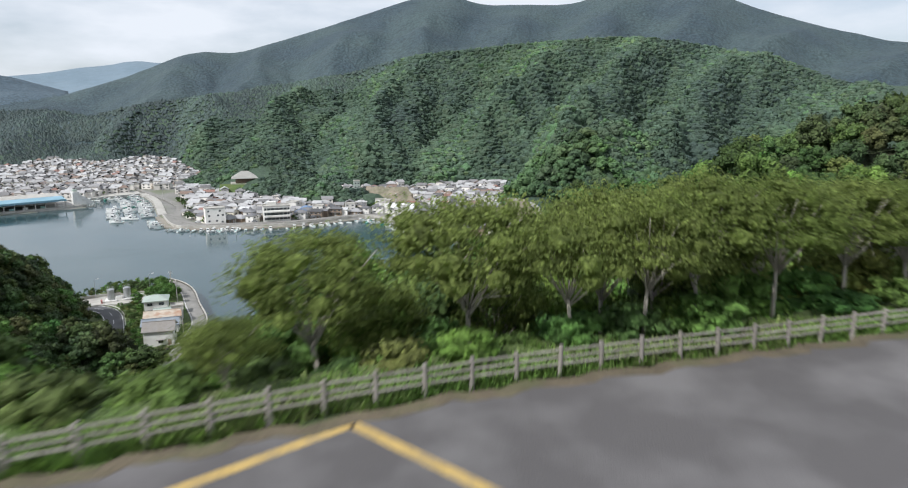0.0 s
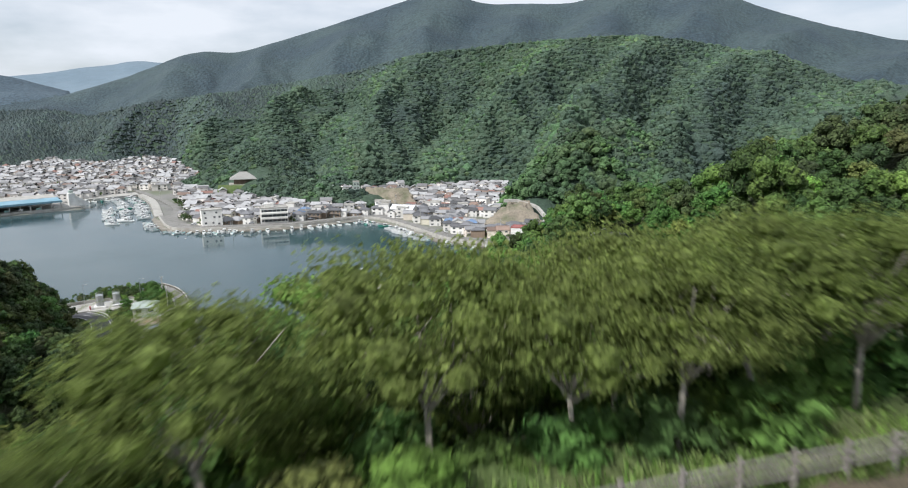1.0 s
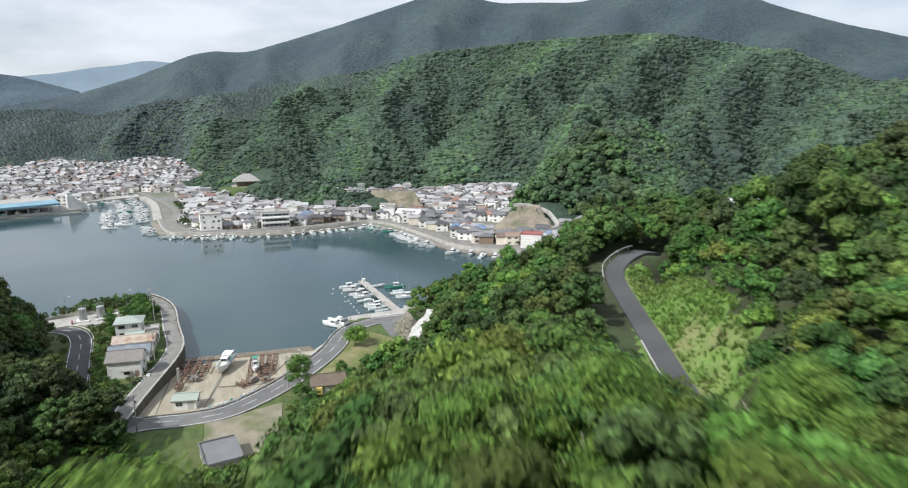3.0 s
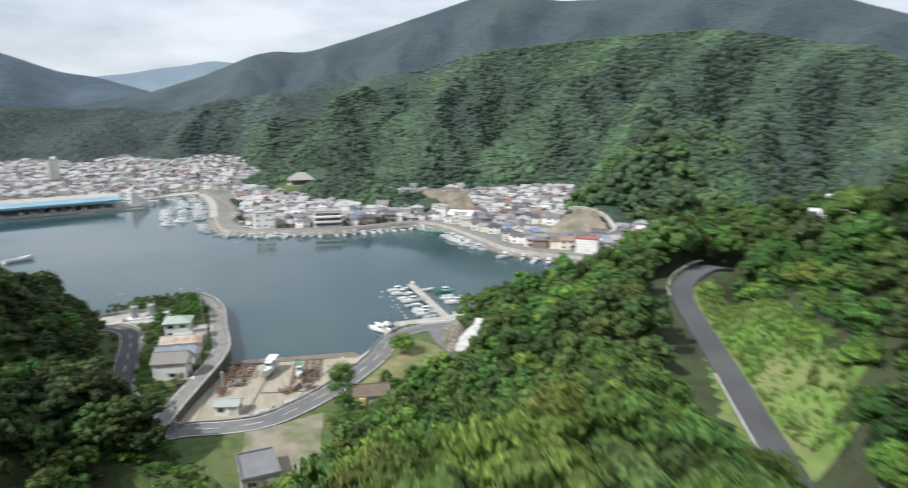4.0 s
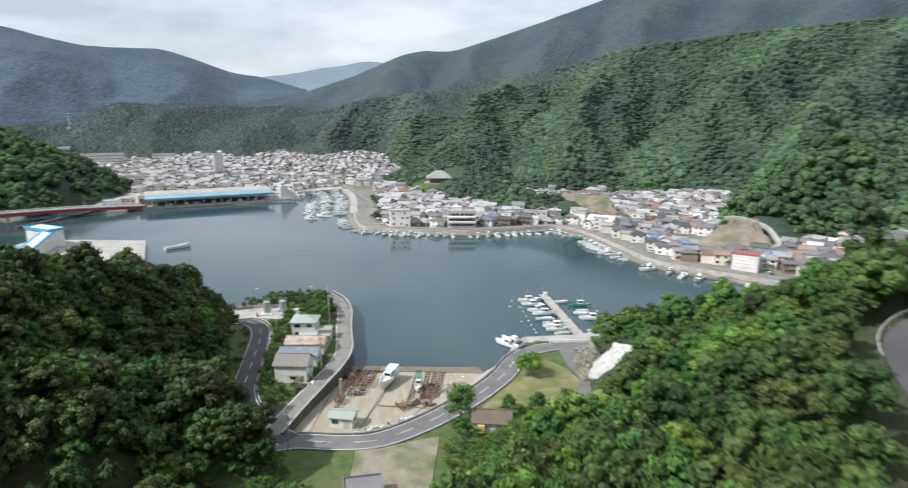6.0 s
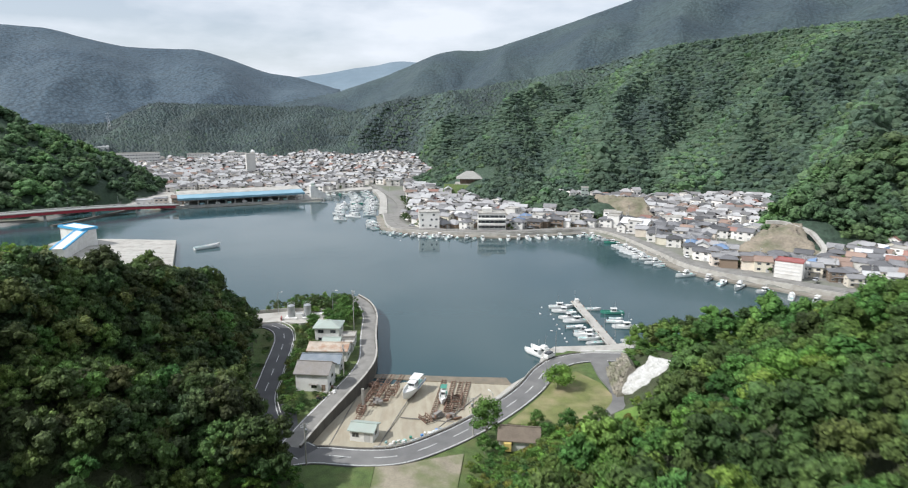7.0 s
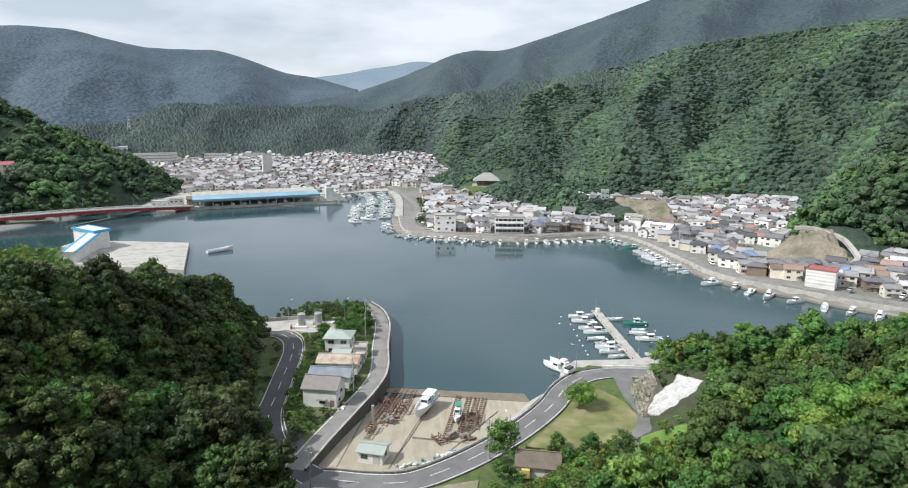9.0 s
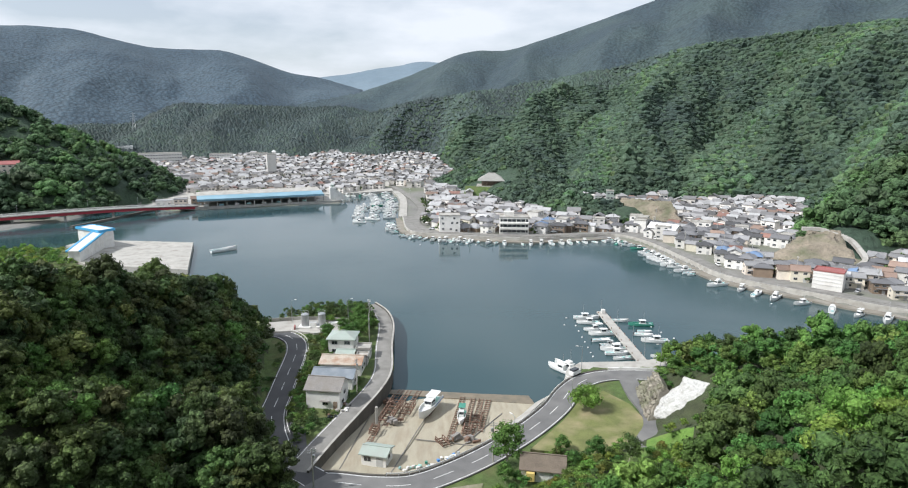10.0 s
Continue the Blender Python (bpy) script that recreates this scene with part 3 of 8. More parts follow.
def lane_height(x, y):
    """Distance to the hill lane and the lane's height there."""
    best, high = np.full(x.shape, 1e9), np.zeros(x.shape)
    for (ax, ay, az), (bx, by, bz) in zip(LANE, LANE[1:]):
        t = np.clip(((x - ax) * (bx - ax) + (y - ay) * (by - ay)) / ((bx - ax) ** 2 + (by - ay) ** 2), 0, 1)
        d = np.hypot(x - ax - t * (bx - ax), y - ay - t * (by - ay))
        high = np.where(d < best, az + t * (bz - az), high)
        best = np.minimum(best, d)
    return best, high


def eased(x, xs, ys):
    """Interpolation with its corners rounded off."""
    grid = np.arange(-180, 180.1, 0.1)
    raw = np.interp(grid, xs, ys)
    w = np.exp(-0.5 * (np.arange(-20, 21) / 7.0) ** 2)
    return np.interp(x, grid, np.convolve(np.pad(raw, 20, mode="edge"), w / w.sum(), mode="valid"))


def land(x, y):
    """Height of the ground at x, y (numpy arrays), and how much of it is hill."""
    x, y = np.asarray(x, float), np.asarray(y, float)
    r, az = np.hypot(x, y), np.degrees(np.arctan2(x, y))
    shore = edge_distance(x, y, BAY)
    wet = inside(x, y, BAY)
    z = 1.6 + 0.012 * np.clip(shore - 60, 0, 900)
    low = z.copy()
    for line, fall, flat in RIDGES:
        h = ridge_height(x, y, line, fall, flat)
        if flat < 25:
            h = h + 2.5 * fractal(x, y, 30, 3) * np.clip(h / 20, 0, 1)
        z = np.maximum(z, h)
    foot = eased(az, FOOT_AZ, FOOT_R)
    for k, (a, e, c) in enumerate(LAYERS):
        crest = eased(az, a, c)
        top = 78 + crest * np.tan(np.radians(eased(az, a, e) + (0.18 if k > 1 else 0) + 0.12 * fractal(az, az * 0, 3.0, 51 + k, 4)))
        if k == 0:
            start = foot
        else:
            start = crest * 0.62
        t = np.clip((r - start) / (crest - start), 0, 1)
        swell = np.sin(np.pi * np.clip(t, 0, 1)) ** 0.8
        spur = fractal(az * 14 + r * 0.25, r * 0.55, 170, 11 + k, 5) * swell * (0.3 if k == 0 else 0.1)
        # slanting spurs and gullies down the face
        wide, slant, deep = ((10.5, 420, 46), (7, 900, 22), (7.5, 1100, 48), (9, 2500, 40), (12, 4000, 20))[k]
        u = az / wide - r / slant + 0.55 * fractal(x, y, c[-1] * 0.25, 61 + k, 4)
        u2 = az / (wide * 0.37) + r / slant + 0.8 * fractal(x, y, c[-1] * 0.12, 81 + k, 3)
        spine = deep * (np.abs(2 * (u - np.floor(u)) - 1) - 0.5) + (0.3 if k == 0 else 0.14) * deep * (np.abs(2 * (u2 - np.floor(u2)) - 1) - 0.5)
        h = np.maximum(2, top) * (t ** 0.92 + spur) + spine * swell - 0.35 * np.maximum(0, r - crest)
        h = np.where((az < a[0]) | (az > a[-1]), -50, h)
        z = np.maximum(z, np.where(t > 0, h, -50))
    terrace = inside(x, y, TERRACE)
    z = np.where(terrace, np.minimum(z, np.interp(y, [84, 104, 120, 130], [16, 9.5, 6.5, 5])), z)
    near = (y < 232) & (x > -75) & (x < 78) & (y > 95)
    z = np.where(near, np.maximum(z, 3.7), z)
    hill = np.clip((z - np.where(near, 3.7, low)) / 3, 0, 1)
    for ring, level in ((LAWN_RING, 4.5), (PLANT_RING, 3.9)):
        flat = np.clip(edge_distance(x, y, ring) / 4, 0, 1) * inside(x, y, ring)
        z = z + flat * (level - z)
        hill = hill * (1 - inside(x, y, ring))
    yard = inside(x, y, YARD_RING)
    z = np.where(yard, np.interp(y, [119, 140, 166], [2.1, 1.6, 0.05]) - 1.6, z)
    d, lane = lane_height(x, y)
    z = np.where(d < 7, z + (lane - 0.35 - z) * np.clip((7 - d) / 4, 0, 1), z)
    lot = (y < -46.2 - 0.06 * (x + 12)) & (y > -100) & (x > -75) & (x < 100)
    z = np.where(lot, 67.6, z)
    hill = np.where(yard | lot, 0, hill)
    z = np.where(wet, -np.minimum(4, 0.25 * shore), np.where(yard, z, np.minimum(z, 0.4 + 1.6 * shore)))
    return z, np.where(wet, 0, hill)


def land_at(x, y):
    z, _ = land(np.array([x]), np.array([y]))
    return float(z[0])


def build_ground():
    az = np.radians(np.r_[np.arange(-40, 62, 0.4), np.arange(62, 130, 3.0), np.arange(130, 230, 1.0), np.arange(230, 320, 3.0)])
    r = [0.5]
    while r[-1] < 4400:
        r.append(r[-1] + (2.2 if r[-1] < 260 else 0.0105 * r[-1] if r[-1] < 2200 else 0.02 * r[-1]))
    r = np.array(r)
    A, R = np.meshgrid(az, r)
    x, y = R * np.sin(A), R * np.cos(A)
    z, hill = land(x, y)
    nr, na = x.shape
    v = np.stack([x, y, z], -1).reshape(-1, 3)
    i = np.arange(nr - 1)[:, None] * na + np.arange(na)[None]
    j = np.arange(nr - 1)[:, None] * na + (np.arange(na)[None] + 1) % na
    quads = np.stack([i, j, j + na, i + na], -1).reshape(-1, 4)
    hq = hill.reshape(-1)[quads].mean(1)
    which = (hq > 0.3).astype(int)
    rq, aq = R.reshape(-1)[quads].mean(1), np.degrees(A.reshape(-1)[quads].mean(1))
    which = np.where((hq < 0.3) & (rq < 300) & (v[:, 1][quads].mean(1) < 232), 5, which)
    which = np.where((which == 1) & (rq < 300), 6, which)
    which = np.where(inside(v[:, 0][quads].mean(1), v[:, 1][quads].mean(1), GLADE) | inside(v[:, 0][quads].mean(1), v[:, 1][quads].mean(1), GARDEN), 7, which)
    # farther layers take the colours with haze painted in
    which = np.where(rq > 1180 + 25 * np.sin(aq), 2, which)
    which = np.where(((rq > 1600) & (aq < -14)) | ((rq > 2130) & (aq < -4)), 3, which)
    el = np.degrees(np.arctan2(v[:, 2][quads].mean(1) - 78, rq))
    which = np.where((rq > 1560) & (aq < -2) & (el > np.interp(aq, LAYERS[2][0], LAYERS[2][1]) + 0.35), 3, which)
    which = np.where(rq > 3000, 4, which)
    return tagged(fast_mesh("ground", v, quads, [TOWN_GROUND, FOREST_FLOOR] + HAZED + [GRASS, WOOD_FLOOR, MEADOW], which),
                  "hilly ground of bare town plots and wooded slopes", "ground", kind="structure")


build_ground()
wb = bmesh.new()
bmesh.ops.create_grid(wb, x_segments=1, y_segments=1, size=1, matrix=Matrix.Translation((-350, 350, 0)) @ Matrix.Diagonal((800, 330, 1, 1)))
tagged(part("water", wb, WATER), "calm grey-blue harbour water", "water", kind="structure")

# ---- woods ----
def unit_ico(level):
    bm = bmesh.new()
    bmesh.ops.create_icosphere(bm, subdivisions=level, radius=1)
    v = np.array([x.co[:] for x in bm.verts])
    f = np.array([[q.index for q in x.verts] for x in bm.faces])
    bm.free()
    return v, f


ICO1, ICO2 = unit_ico(1), unit_ico(2)


def crown_arrays(rng, wide, tall, lumps, leaves, leaf, drop=0.3, core=(0.66, 0.52), ragged=(0.72, 1.12), turn=0.45, lump=(0.34, 0.52)):
    """A crown: leaf sprays round many lumps, over a ragged inner mass. Gives vertices and triangles."""
    V, F, n = [], [], 0
    centres = []
    for k in range(lumps):
        a = k * 2.4 + rng.uniform(-0.4, 0.4)
        u = (k + 0.5) / lumps
        rad = wide * 0.68 * math.sqrt(max(0.05, 1 - (u * 1.05 - 0.25) ** 2)) * rng.uniform(0.55, 1.1)
        if k == lumps - 1:
            rad *= 0.2
        size = wide * rng.uniform(*lump)
        c = np.array([rad * math.cos(a), rad * math.sin(a), tall * (u - drop) + rng.uniform(-0.1, 0.1) * tall])
        centres.append((c, size))
        v, f = ICO1
        vv = v * size * np.array([core[0], core[0], core[1]]) * rng.uniform(0.85, 1.1, (len(v), 1)) + c
        V.append(vv)
        F.append(f + n)
        n += len(vv)
    per = leaves // lumps
    for c, size in centres:
        d = rng.normal(size=(per, 3))
        d[:, 2] = np.abs(d[:, 2]) * 1.0 - 0.25
        d /= np.linalg.norm(d, axis=1)[:, None]
        p = c + d * size * np.array([1, 1, 0.78]) * rng.uniform(*ragged, (per, 1))
        nrm = d + rng.normal(scale=turn, size=(per, 3))
        nrm /= np.linalg.norm(nrm, axis=1)[:, None]
        t = np.cross(nrm, rng.normal(size=(per, 3)))
        t /= np.linalg.norm(t, axis=1)[:, None] + 1e-9
        b = np.cross(nrm, t)
        s = leaf * rng.uniform(0.6, 1.35, (per, 1))
        q = np.stack([p - t * s, p + t * s * 0.5 - b * s * 0.75 + nrm * s * 0.25, p + t * s * 0.6 + b * s * 0.7], 1).reshape(-1, 3)
        V.append(q)
        F.append(np.arange(per * 3).reshape(-1, 3) + n)
        n += per * 3
    return np.vstack(V), np.vstack(F)


def dome_arrays(rng, level):
    """A round far-off crown with a few bulges: its upper side alone."""
    v, f = level
    r = 0.78 + rng.uniform(-0.09, 0.09, len(v))
    for _ in range(6):
        d = rng.normal(size=3)
        d[2] = abs(d[2]) * 0.6
        r = r + 0.3 * np.clip(v @ (d / np.linalg.norm(d)), 0, 1) ** 7
    return v * r[:, None] * (1, 1, 0.95), f[v[f].mean(1)[:, 2] > -0.3]


def scatter(rng, ring, gap, keep):
    """Jittered places inside a ring of x, y, that keep(x, y) allows."""
    r = np.array(ring)
    xs, ys = np.arange(r[:, 0].min(), r[:, 0].max(), gap), np.arange(r[:, 1].min(), r[:, 1].max(), gap)
    X, Y = np.meshgrid(xs, ys)
    X = X + (np.arange(len(ys)) % 2 * gap / 2)[:, None] + rng.uniform(-0.32, 0.32, X.shape) * gap
    Y = Y + rng.uniform(-0.32, 0.32, X.shape) * gap
    x, y = X.ravel(), Y.ravel()
    ok = inside(x, y, ring) & keep(x, y)
    return x[ok], y[ok]


def join_crowns(name, places, templates, rng, mats, pick, label, tone=None, warm=None, spread=(0.18, 0.5)):
    """Many crowns in one mesh of kind stuff. places: x, y, z of the crown's middle, width, height."""
    V, F, n = [], [], 0
    counts = []
    for x, y, z, w, h in places:
        v, f = templates[rng.integers(len(templates))]
        a = rng.uniform(0, 6.28)
        c, s = math.cos(a), math.sin(a)
        V.append(np.stack([(v[:, 0] * c - v[:, 1] * s) * w + x, (v[:, 0] * s + v[:, 1] * c) * w + y, v[:, 2] * h + z], 1))
        F.append(f + n)
        counts.append(len(f))
        n += len(v)
    ob = fast_mesh(name, np.vstack(V), np.vstack(F), mats, np.repeat(pick, counts), smooth=False)
    tone = rng.normal(0, spread[0], len(places)) if tone is None else tone
    warm = rng.normal(0, spread[1], len(places)) if warm is None else warm
    for key, values in (("tone", np.clip(tone, -0.45, 0.6)), ("warm", np.clip(warm, -0.3, 1.4))):
        ob.data.attributes.new(key, "FLOAT", "FACE").data.foreach_set("value", np.repeat(values, counts).astype(np.float32))
    return tagged(ob, label, "woodland", kind="stuff")


HILL_PATH = spline(LANE, 1.5)
ROAD_COAST = spline([(-70, 201, 4), (-59, 203, 4), (-52.5, 197.5, 4), (-49.5, 189, 4), (-48.3, 180, 4), (-47.3, 168.5, 4), (-46, 155, 4), (-45, 145, 4), (-41.5, 134, 4), (-36, 124, 4), (-28, 117, 4)], 1.5)
ROAD_HARBOUR = spline([(-37, 113.5, 4), (-27, 116.3, 4), (-17, 115, 4), (-8, 115.5, 4), (1, 121, 4), (10, 129, 4), (18.5, 138.5, 4), (26, 149, 4), (31.5, 159.5, 4), (38, 167, 4), (47, 170, 4), (58, 169.5, 4)], 1.5)
ROAD_WALL = spline([(-33, 236, 4), (-27.5, 226, 4), (-24, 212, 4), (-22.5, 191, 4), (-20.8, 172, 4), (-22.2, 160, 4), (-26, 146, 4), (-30, 132, 4), (-33, 120, 4)], 1.5)
ROAD_LAWN = spline([(49, 168, 4.02), (48.5, 156, 4.3), (49, 147, 4.6), (47.5, 138, 5), (43, 130, 5.3), (38, 122, 5.5), (36, 112, 6)], 1.5)
CLEARING = [(-30, 112), (-26, 100), (-19, 94), (-14, 85), (-3, 83), (3, 96), (6, 116), (-8, 113)]
SLOPE_FACE = [(45, 143), (53, 130.5), (61, 137), (57, 148)]
WHITE_SLOPE = [(40, 124), (50, 117), (57, 125), (62, 140), (56, 151), (46, 150)]


def free_of(x, y, margin=4.0, wild=True):
    ok = np.ones(x.shape, bool)
    for hx, hy, hr in ((-32.6, 152.5, 5.6), (-32.6, 163.5, 6.2), (-32, 173, 6.5), (-34.5, 188, 5.5), (18.5, 119.4, 5.5), (-9.9, 91.2, 7.5), (-48.5, 209, 6)):
        ok &= np.hypot(x - hx, y - hy) > hr
    for line, half in ((HILL_PATH, 2.8), (ROAD_COAST, 3.6), (ROAD_HARBOUR, 3.6), (ROAD_WALL, 2.6), (ROAD_LAWN, 2.6)):
        ok &= edge_distance(x, y, [tuple(p[:2]) for p in line[::3]], closed=False) > half + margin
    ok &= np.hypot(x - 115, y - 73) > 14
    for ring in (YARD_RING, LAWN_RING, PLANT_RING, CLEARING, SLOPE_FACE, GLADE, BAY) + ((GARDEN, WHITE_SLOPE) if wild else ()):
        ok &= ~inside(x, y, ring)
    return ok


def build_woods():
    rng = np.random.default_rng(5)
    full_crowns = [crown_arrays(rng, 1.0, 0.95, 13, 430, 0.088, 0.3, (0.86, 0.74), (0.86, 1.1), 0.3, (0.26, 0.42)) for _ in range(10)]
    back_crowns = [crown_arrays(rng, 1.0, 0.95, 8, 110, 0.16, 0.3, (0.88, 0.76), (0.88, 1.08), 0.2) for _ in range(6)]
    slope_crowns = [crown_arrays(rng, 1.0, 0.9, 12, 470, 0.086, 0.3, (0.8, 0.66), (0.8, 1.14), 0.4, (0.28, 0.46)) for _ in range(6)]
    middling = [crown_arrays(rng, 1.0, 0.9, 9, 210, 0.13, 0.3, (0.8, 0.66), (0.8, 1.12), 0.3) for _ in range(6)]
    shrub = [crown_arrays(rng, 1.0, 0.8, 4, 120, 0.16) for _ in range(4)]

    def wood(name, ring, gap, mats, chooser, label, tall=(5.5, 10.5), shapes=middling, margin=1.6, hilly=True, spread=(0.46, 0.72), lift=0.58, rise=None, tops=None, tint=None):
        """Trees on a jittered grid. rise: crowns that close over a slope; tops: the height that the tree tops reach; else crowns on stems of a height."""
        x, y = scatter(rng, ring, gap, lambda a, b: free_of(a, b, margin(a, b) if callable(margin) else margin, hilly) & ((land(a, b)[1] > 0.35) | (not hilly)))
        z, _ = land(x, y)
        w = gap * rng.uniform(*spread, len(x))
        if tops is not None:
            h = np.clip(tops(x, y) - z, 1.5, 14) * rng.uniform(0.82, 1.0, len(x))
            w = np.minimum(w, 0.8 + h * 0.4)
            deep = np.minimum(w * 1.1, h * 0.6)
            middle = z + np.maximum(h - 0.85 * deep, deep * 0.4)
            low = h > 5.5
            x, y, z = np.r_[x, x[low]], np.r_[y, y[low]], np.r_[z, z[low]]
            middle = np.r_[middle, z[len(middle):] + h[low] * 0.4]
            w, deep = np.r_[w, w[low] * 1.1], np.r_[deep, deep[low]]
        elif rise is not None:
            big = rng.random(len(x)) < 0.16
            w = np.where(big, w * 1.35, w)
            deep = w * rng.uniform(0.9, 1.25, len(x))
            middle = z + deep * 0.4 + rng.uniform(*rise, len(x)) + big * 0.8
        else:
            h = rng.uniform(*tall, len(x))
            deep = np.minimum(h * 0.52, w * 1.15)
            middle = z + h * lift
        pick = chooser(x, y, z, rng)
        return join_crowns(name, np.stack([x, y, middle, w, deep], 1), shapes, rng, mats, pick, label, *(tint(x, y, rng) if tint else (None, None)))

    def mixed(x, y, z, g):
        n = fractal(x, y, 24, 31) + g.uniform(-0.45, 0.45, len(x)) + np.clip((60 - y) / 220, -0.25, 0.3)
        return np.where(n > 0.42, 2, np.where(n > -0.2, 1, 0))

    def ridge_mix(x, y, z, g):
        n = 1.5 * fractal(x, y, 34, 33, 3) + g.uniform(-0.22, 0.22, len(x)) + np.interp(y, [40, 57, 70, 110, 150], [-1.0, -0.7, 0.1, 0.35, 0.3])
        return np.where(n > 0.75, 2, np.where(n > -0.02, 1, 0))

    def headland(x, y, z, g):
        n = fractal(x, y, 14, 21) + g.uniform(-0.6, 0.6, len(x)) + np.clip((128 - y) / 45, 0, 0.5)
        return np.where(n > 0.72, 2, np.where(n > -0.05, 1, 0))

    def old_trees(x, y, g):
        return g.normal(-0.1, 0.22, len(x)), g.normal(0.1, 0.5, len(x))

    for ring, gap, shapes in (([(-102, 60), (-60, 60), (-28, 96), (-26, 107), (-34, 120), (-42, 132), (-48, 148), (-52, 175), (-57, 197), (-63, 212), (-80, 228), (-102, 241)], 4.2, full_crowns),
                              ([(-150, 60), (-102, 60), (-102, 241), (-190, 290), (-215, 220)], 5.2, back_crowns)):
        wood("woodland", ring, gap, [LEAF_EVERGREEN, LEAF_DARK, LEAF_MID], headland, "dense dark evergreen woodland on a steep headland", shapes=shapes, spread=(0.52, 0.8), rise=(2.2, 5.0),
             margin=lambda a, b: np.where(b < 138, -1.0, 2.4), tint=old_trees)
    wood("woodland", [(-50, 96), (-33, 95), (-29.5, 104), (-31, 109.5), (-37.5, 118), (-43, 128), (-50, 132)], 4.2, [LEAF_EVERGREEN, LEAF_DARK], lambda x, y, z, g: g.integers(0, 2, len(x)),
         "tall dark trees overhanging the road junction", shapes=full_crowns, spread=(0.6, 0.85), rise=(4.5, 8.0), margin=-0.6, tint=old_trees)
    wood("undergrowth", [(-100, 100), (-60, 90), (-30, 104), (-44, 130), (-50, 150), (-56, 197), (-66, 214), (-84, 228), (-100, 235)], 3.6, [LEAF_EVERGREEN, LEAF_DARK], lambda x, y, z, g: g.integers(0, 2, len(x)),
         "lower trees filling the headland woodland", shapes=shrub, spread=(0.65, 0.95), rise=(1.0, 3.0), margin=lambda a, b: np.where(b < 138, 0.2, 1.8), tint=old_trees)
    wood("undergrowth", [(46, 8), (58, 14), (76, 34), (84, 50), (80, 62), (72, 56), (66, 40), (56, 24)], 2.6, [LEAF_DARK, LEAF_MID, LEAF_LIGHT], mixed, "shrubs along the edge of the glade", shapes=shrub,
         spread=(0.55, 0.95), rise=(0.0, 0.6), margin=0.5)
    for ring, gap, shapes in (([(-30, 92), (20, 60), (46, 20), (62, 56), (74, 66), (100, 70), (100, 185), (90, 190), (57, 178), (60, 150), (54, 132), (51, 114), (46, 97), (32, 86), (10, 84), (-6, 80), (-14, 72)], 4.4, full_crowns),
                              ([(100, 70), (170, 80), (200, 140), (100, 185)], 5.6, back_crowns)):
        wood("woodland", ring, gap, [LEAF_DARK, LEAF_MID, LEAF_LIGHT], ridge_mix, "sunlit green woodland on the ridge above the harbour", shapes=shapes, spread=(0.48, 0.82), rise=(1.6, 5.2), margin=lambda a, b: np.where(b < 60, 4.4, 1.6))
    wood("woodland", [(60, 62), (70, 67), (84, 68), (96, 66), (100, 74), (84, 84), (66, 76)], 4.4, [LEAF_DARK, LEAF_MID], lambda x, y, z, g: (g.random(len(x)) < 0.6).astype(int), "tall trees round the top of the hill lane",
         shapes=full_crowns, spread=(0.55, 0.8), rise=(3.6, 5.4), margin=0.6)
    wood("woodland", [(30, -20), (50, -10), (58, 12), (50, 9.5), (43, 7), (36, 9), (30, 8)], 4.2, [LEAF_MID, LEAF_LIGHT, LEAF_OLIVE], lambda x, y, z, g: g.choice(3, len(x), p=[0.4, 0.4, 0.2]),
         "light green trees round the lower end of the hill lane", shapes=slope_crowns, spread=(0.55, 0.85), rise=(1.0, 3.0), margin=1.6)
    wood("woodland", [(72, 48), (80, 46), (94, 54), (94, 62), (80, 61), (74, 57)], 4.2, [LEAF_EVERGREEN, LEAF_DARK, LEAF_MID], lambda x, y, z, g: g.choice(3, len(x), p=[0.3, 0.4, 0.3]), "dark trees beside the top of the hill lane",
         shapes=full_crowns, spread=(0.55, 0.8), rise=(2.6, 4.6), margin=-0.6)
    # the hill beside the lane, with a darker brow
    for ring, shapes in (([(30, -44), (60, -52), (105, -36), (105, 39), (92, 44), (84, 52), (78, 40), (66, 26), (54, 10), (40, -6), (34, -20)], full_crowns), ([(105, -36), (120, -30), (170, -10), (170, 24), (112, 36), (105, 39)], back_crowns)):
        wood("woodland", ring, 4.8, [LEAF_EVERGREEN, LEAF_DARK, LEAF_MID, LEAF_LIGHT],
             lambda x, y, z, g: np.where((x > 80) & (z > 58), g.choice(2, len(x), p=[0.6, 0.4]), g.choice(4, len(x), p=[0.15, 0.45, 0.36, 0.04])), "green woodland on the hill above the lane", shapes=shapes, spread=(0.5, 0.85), rise=(1.6, 5.0))

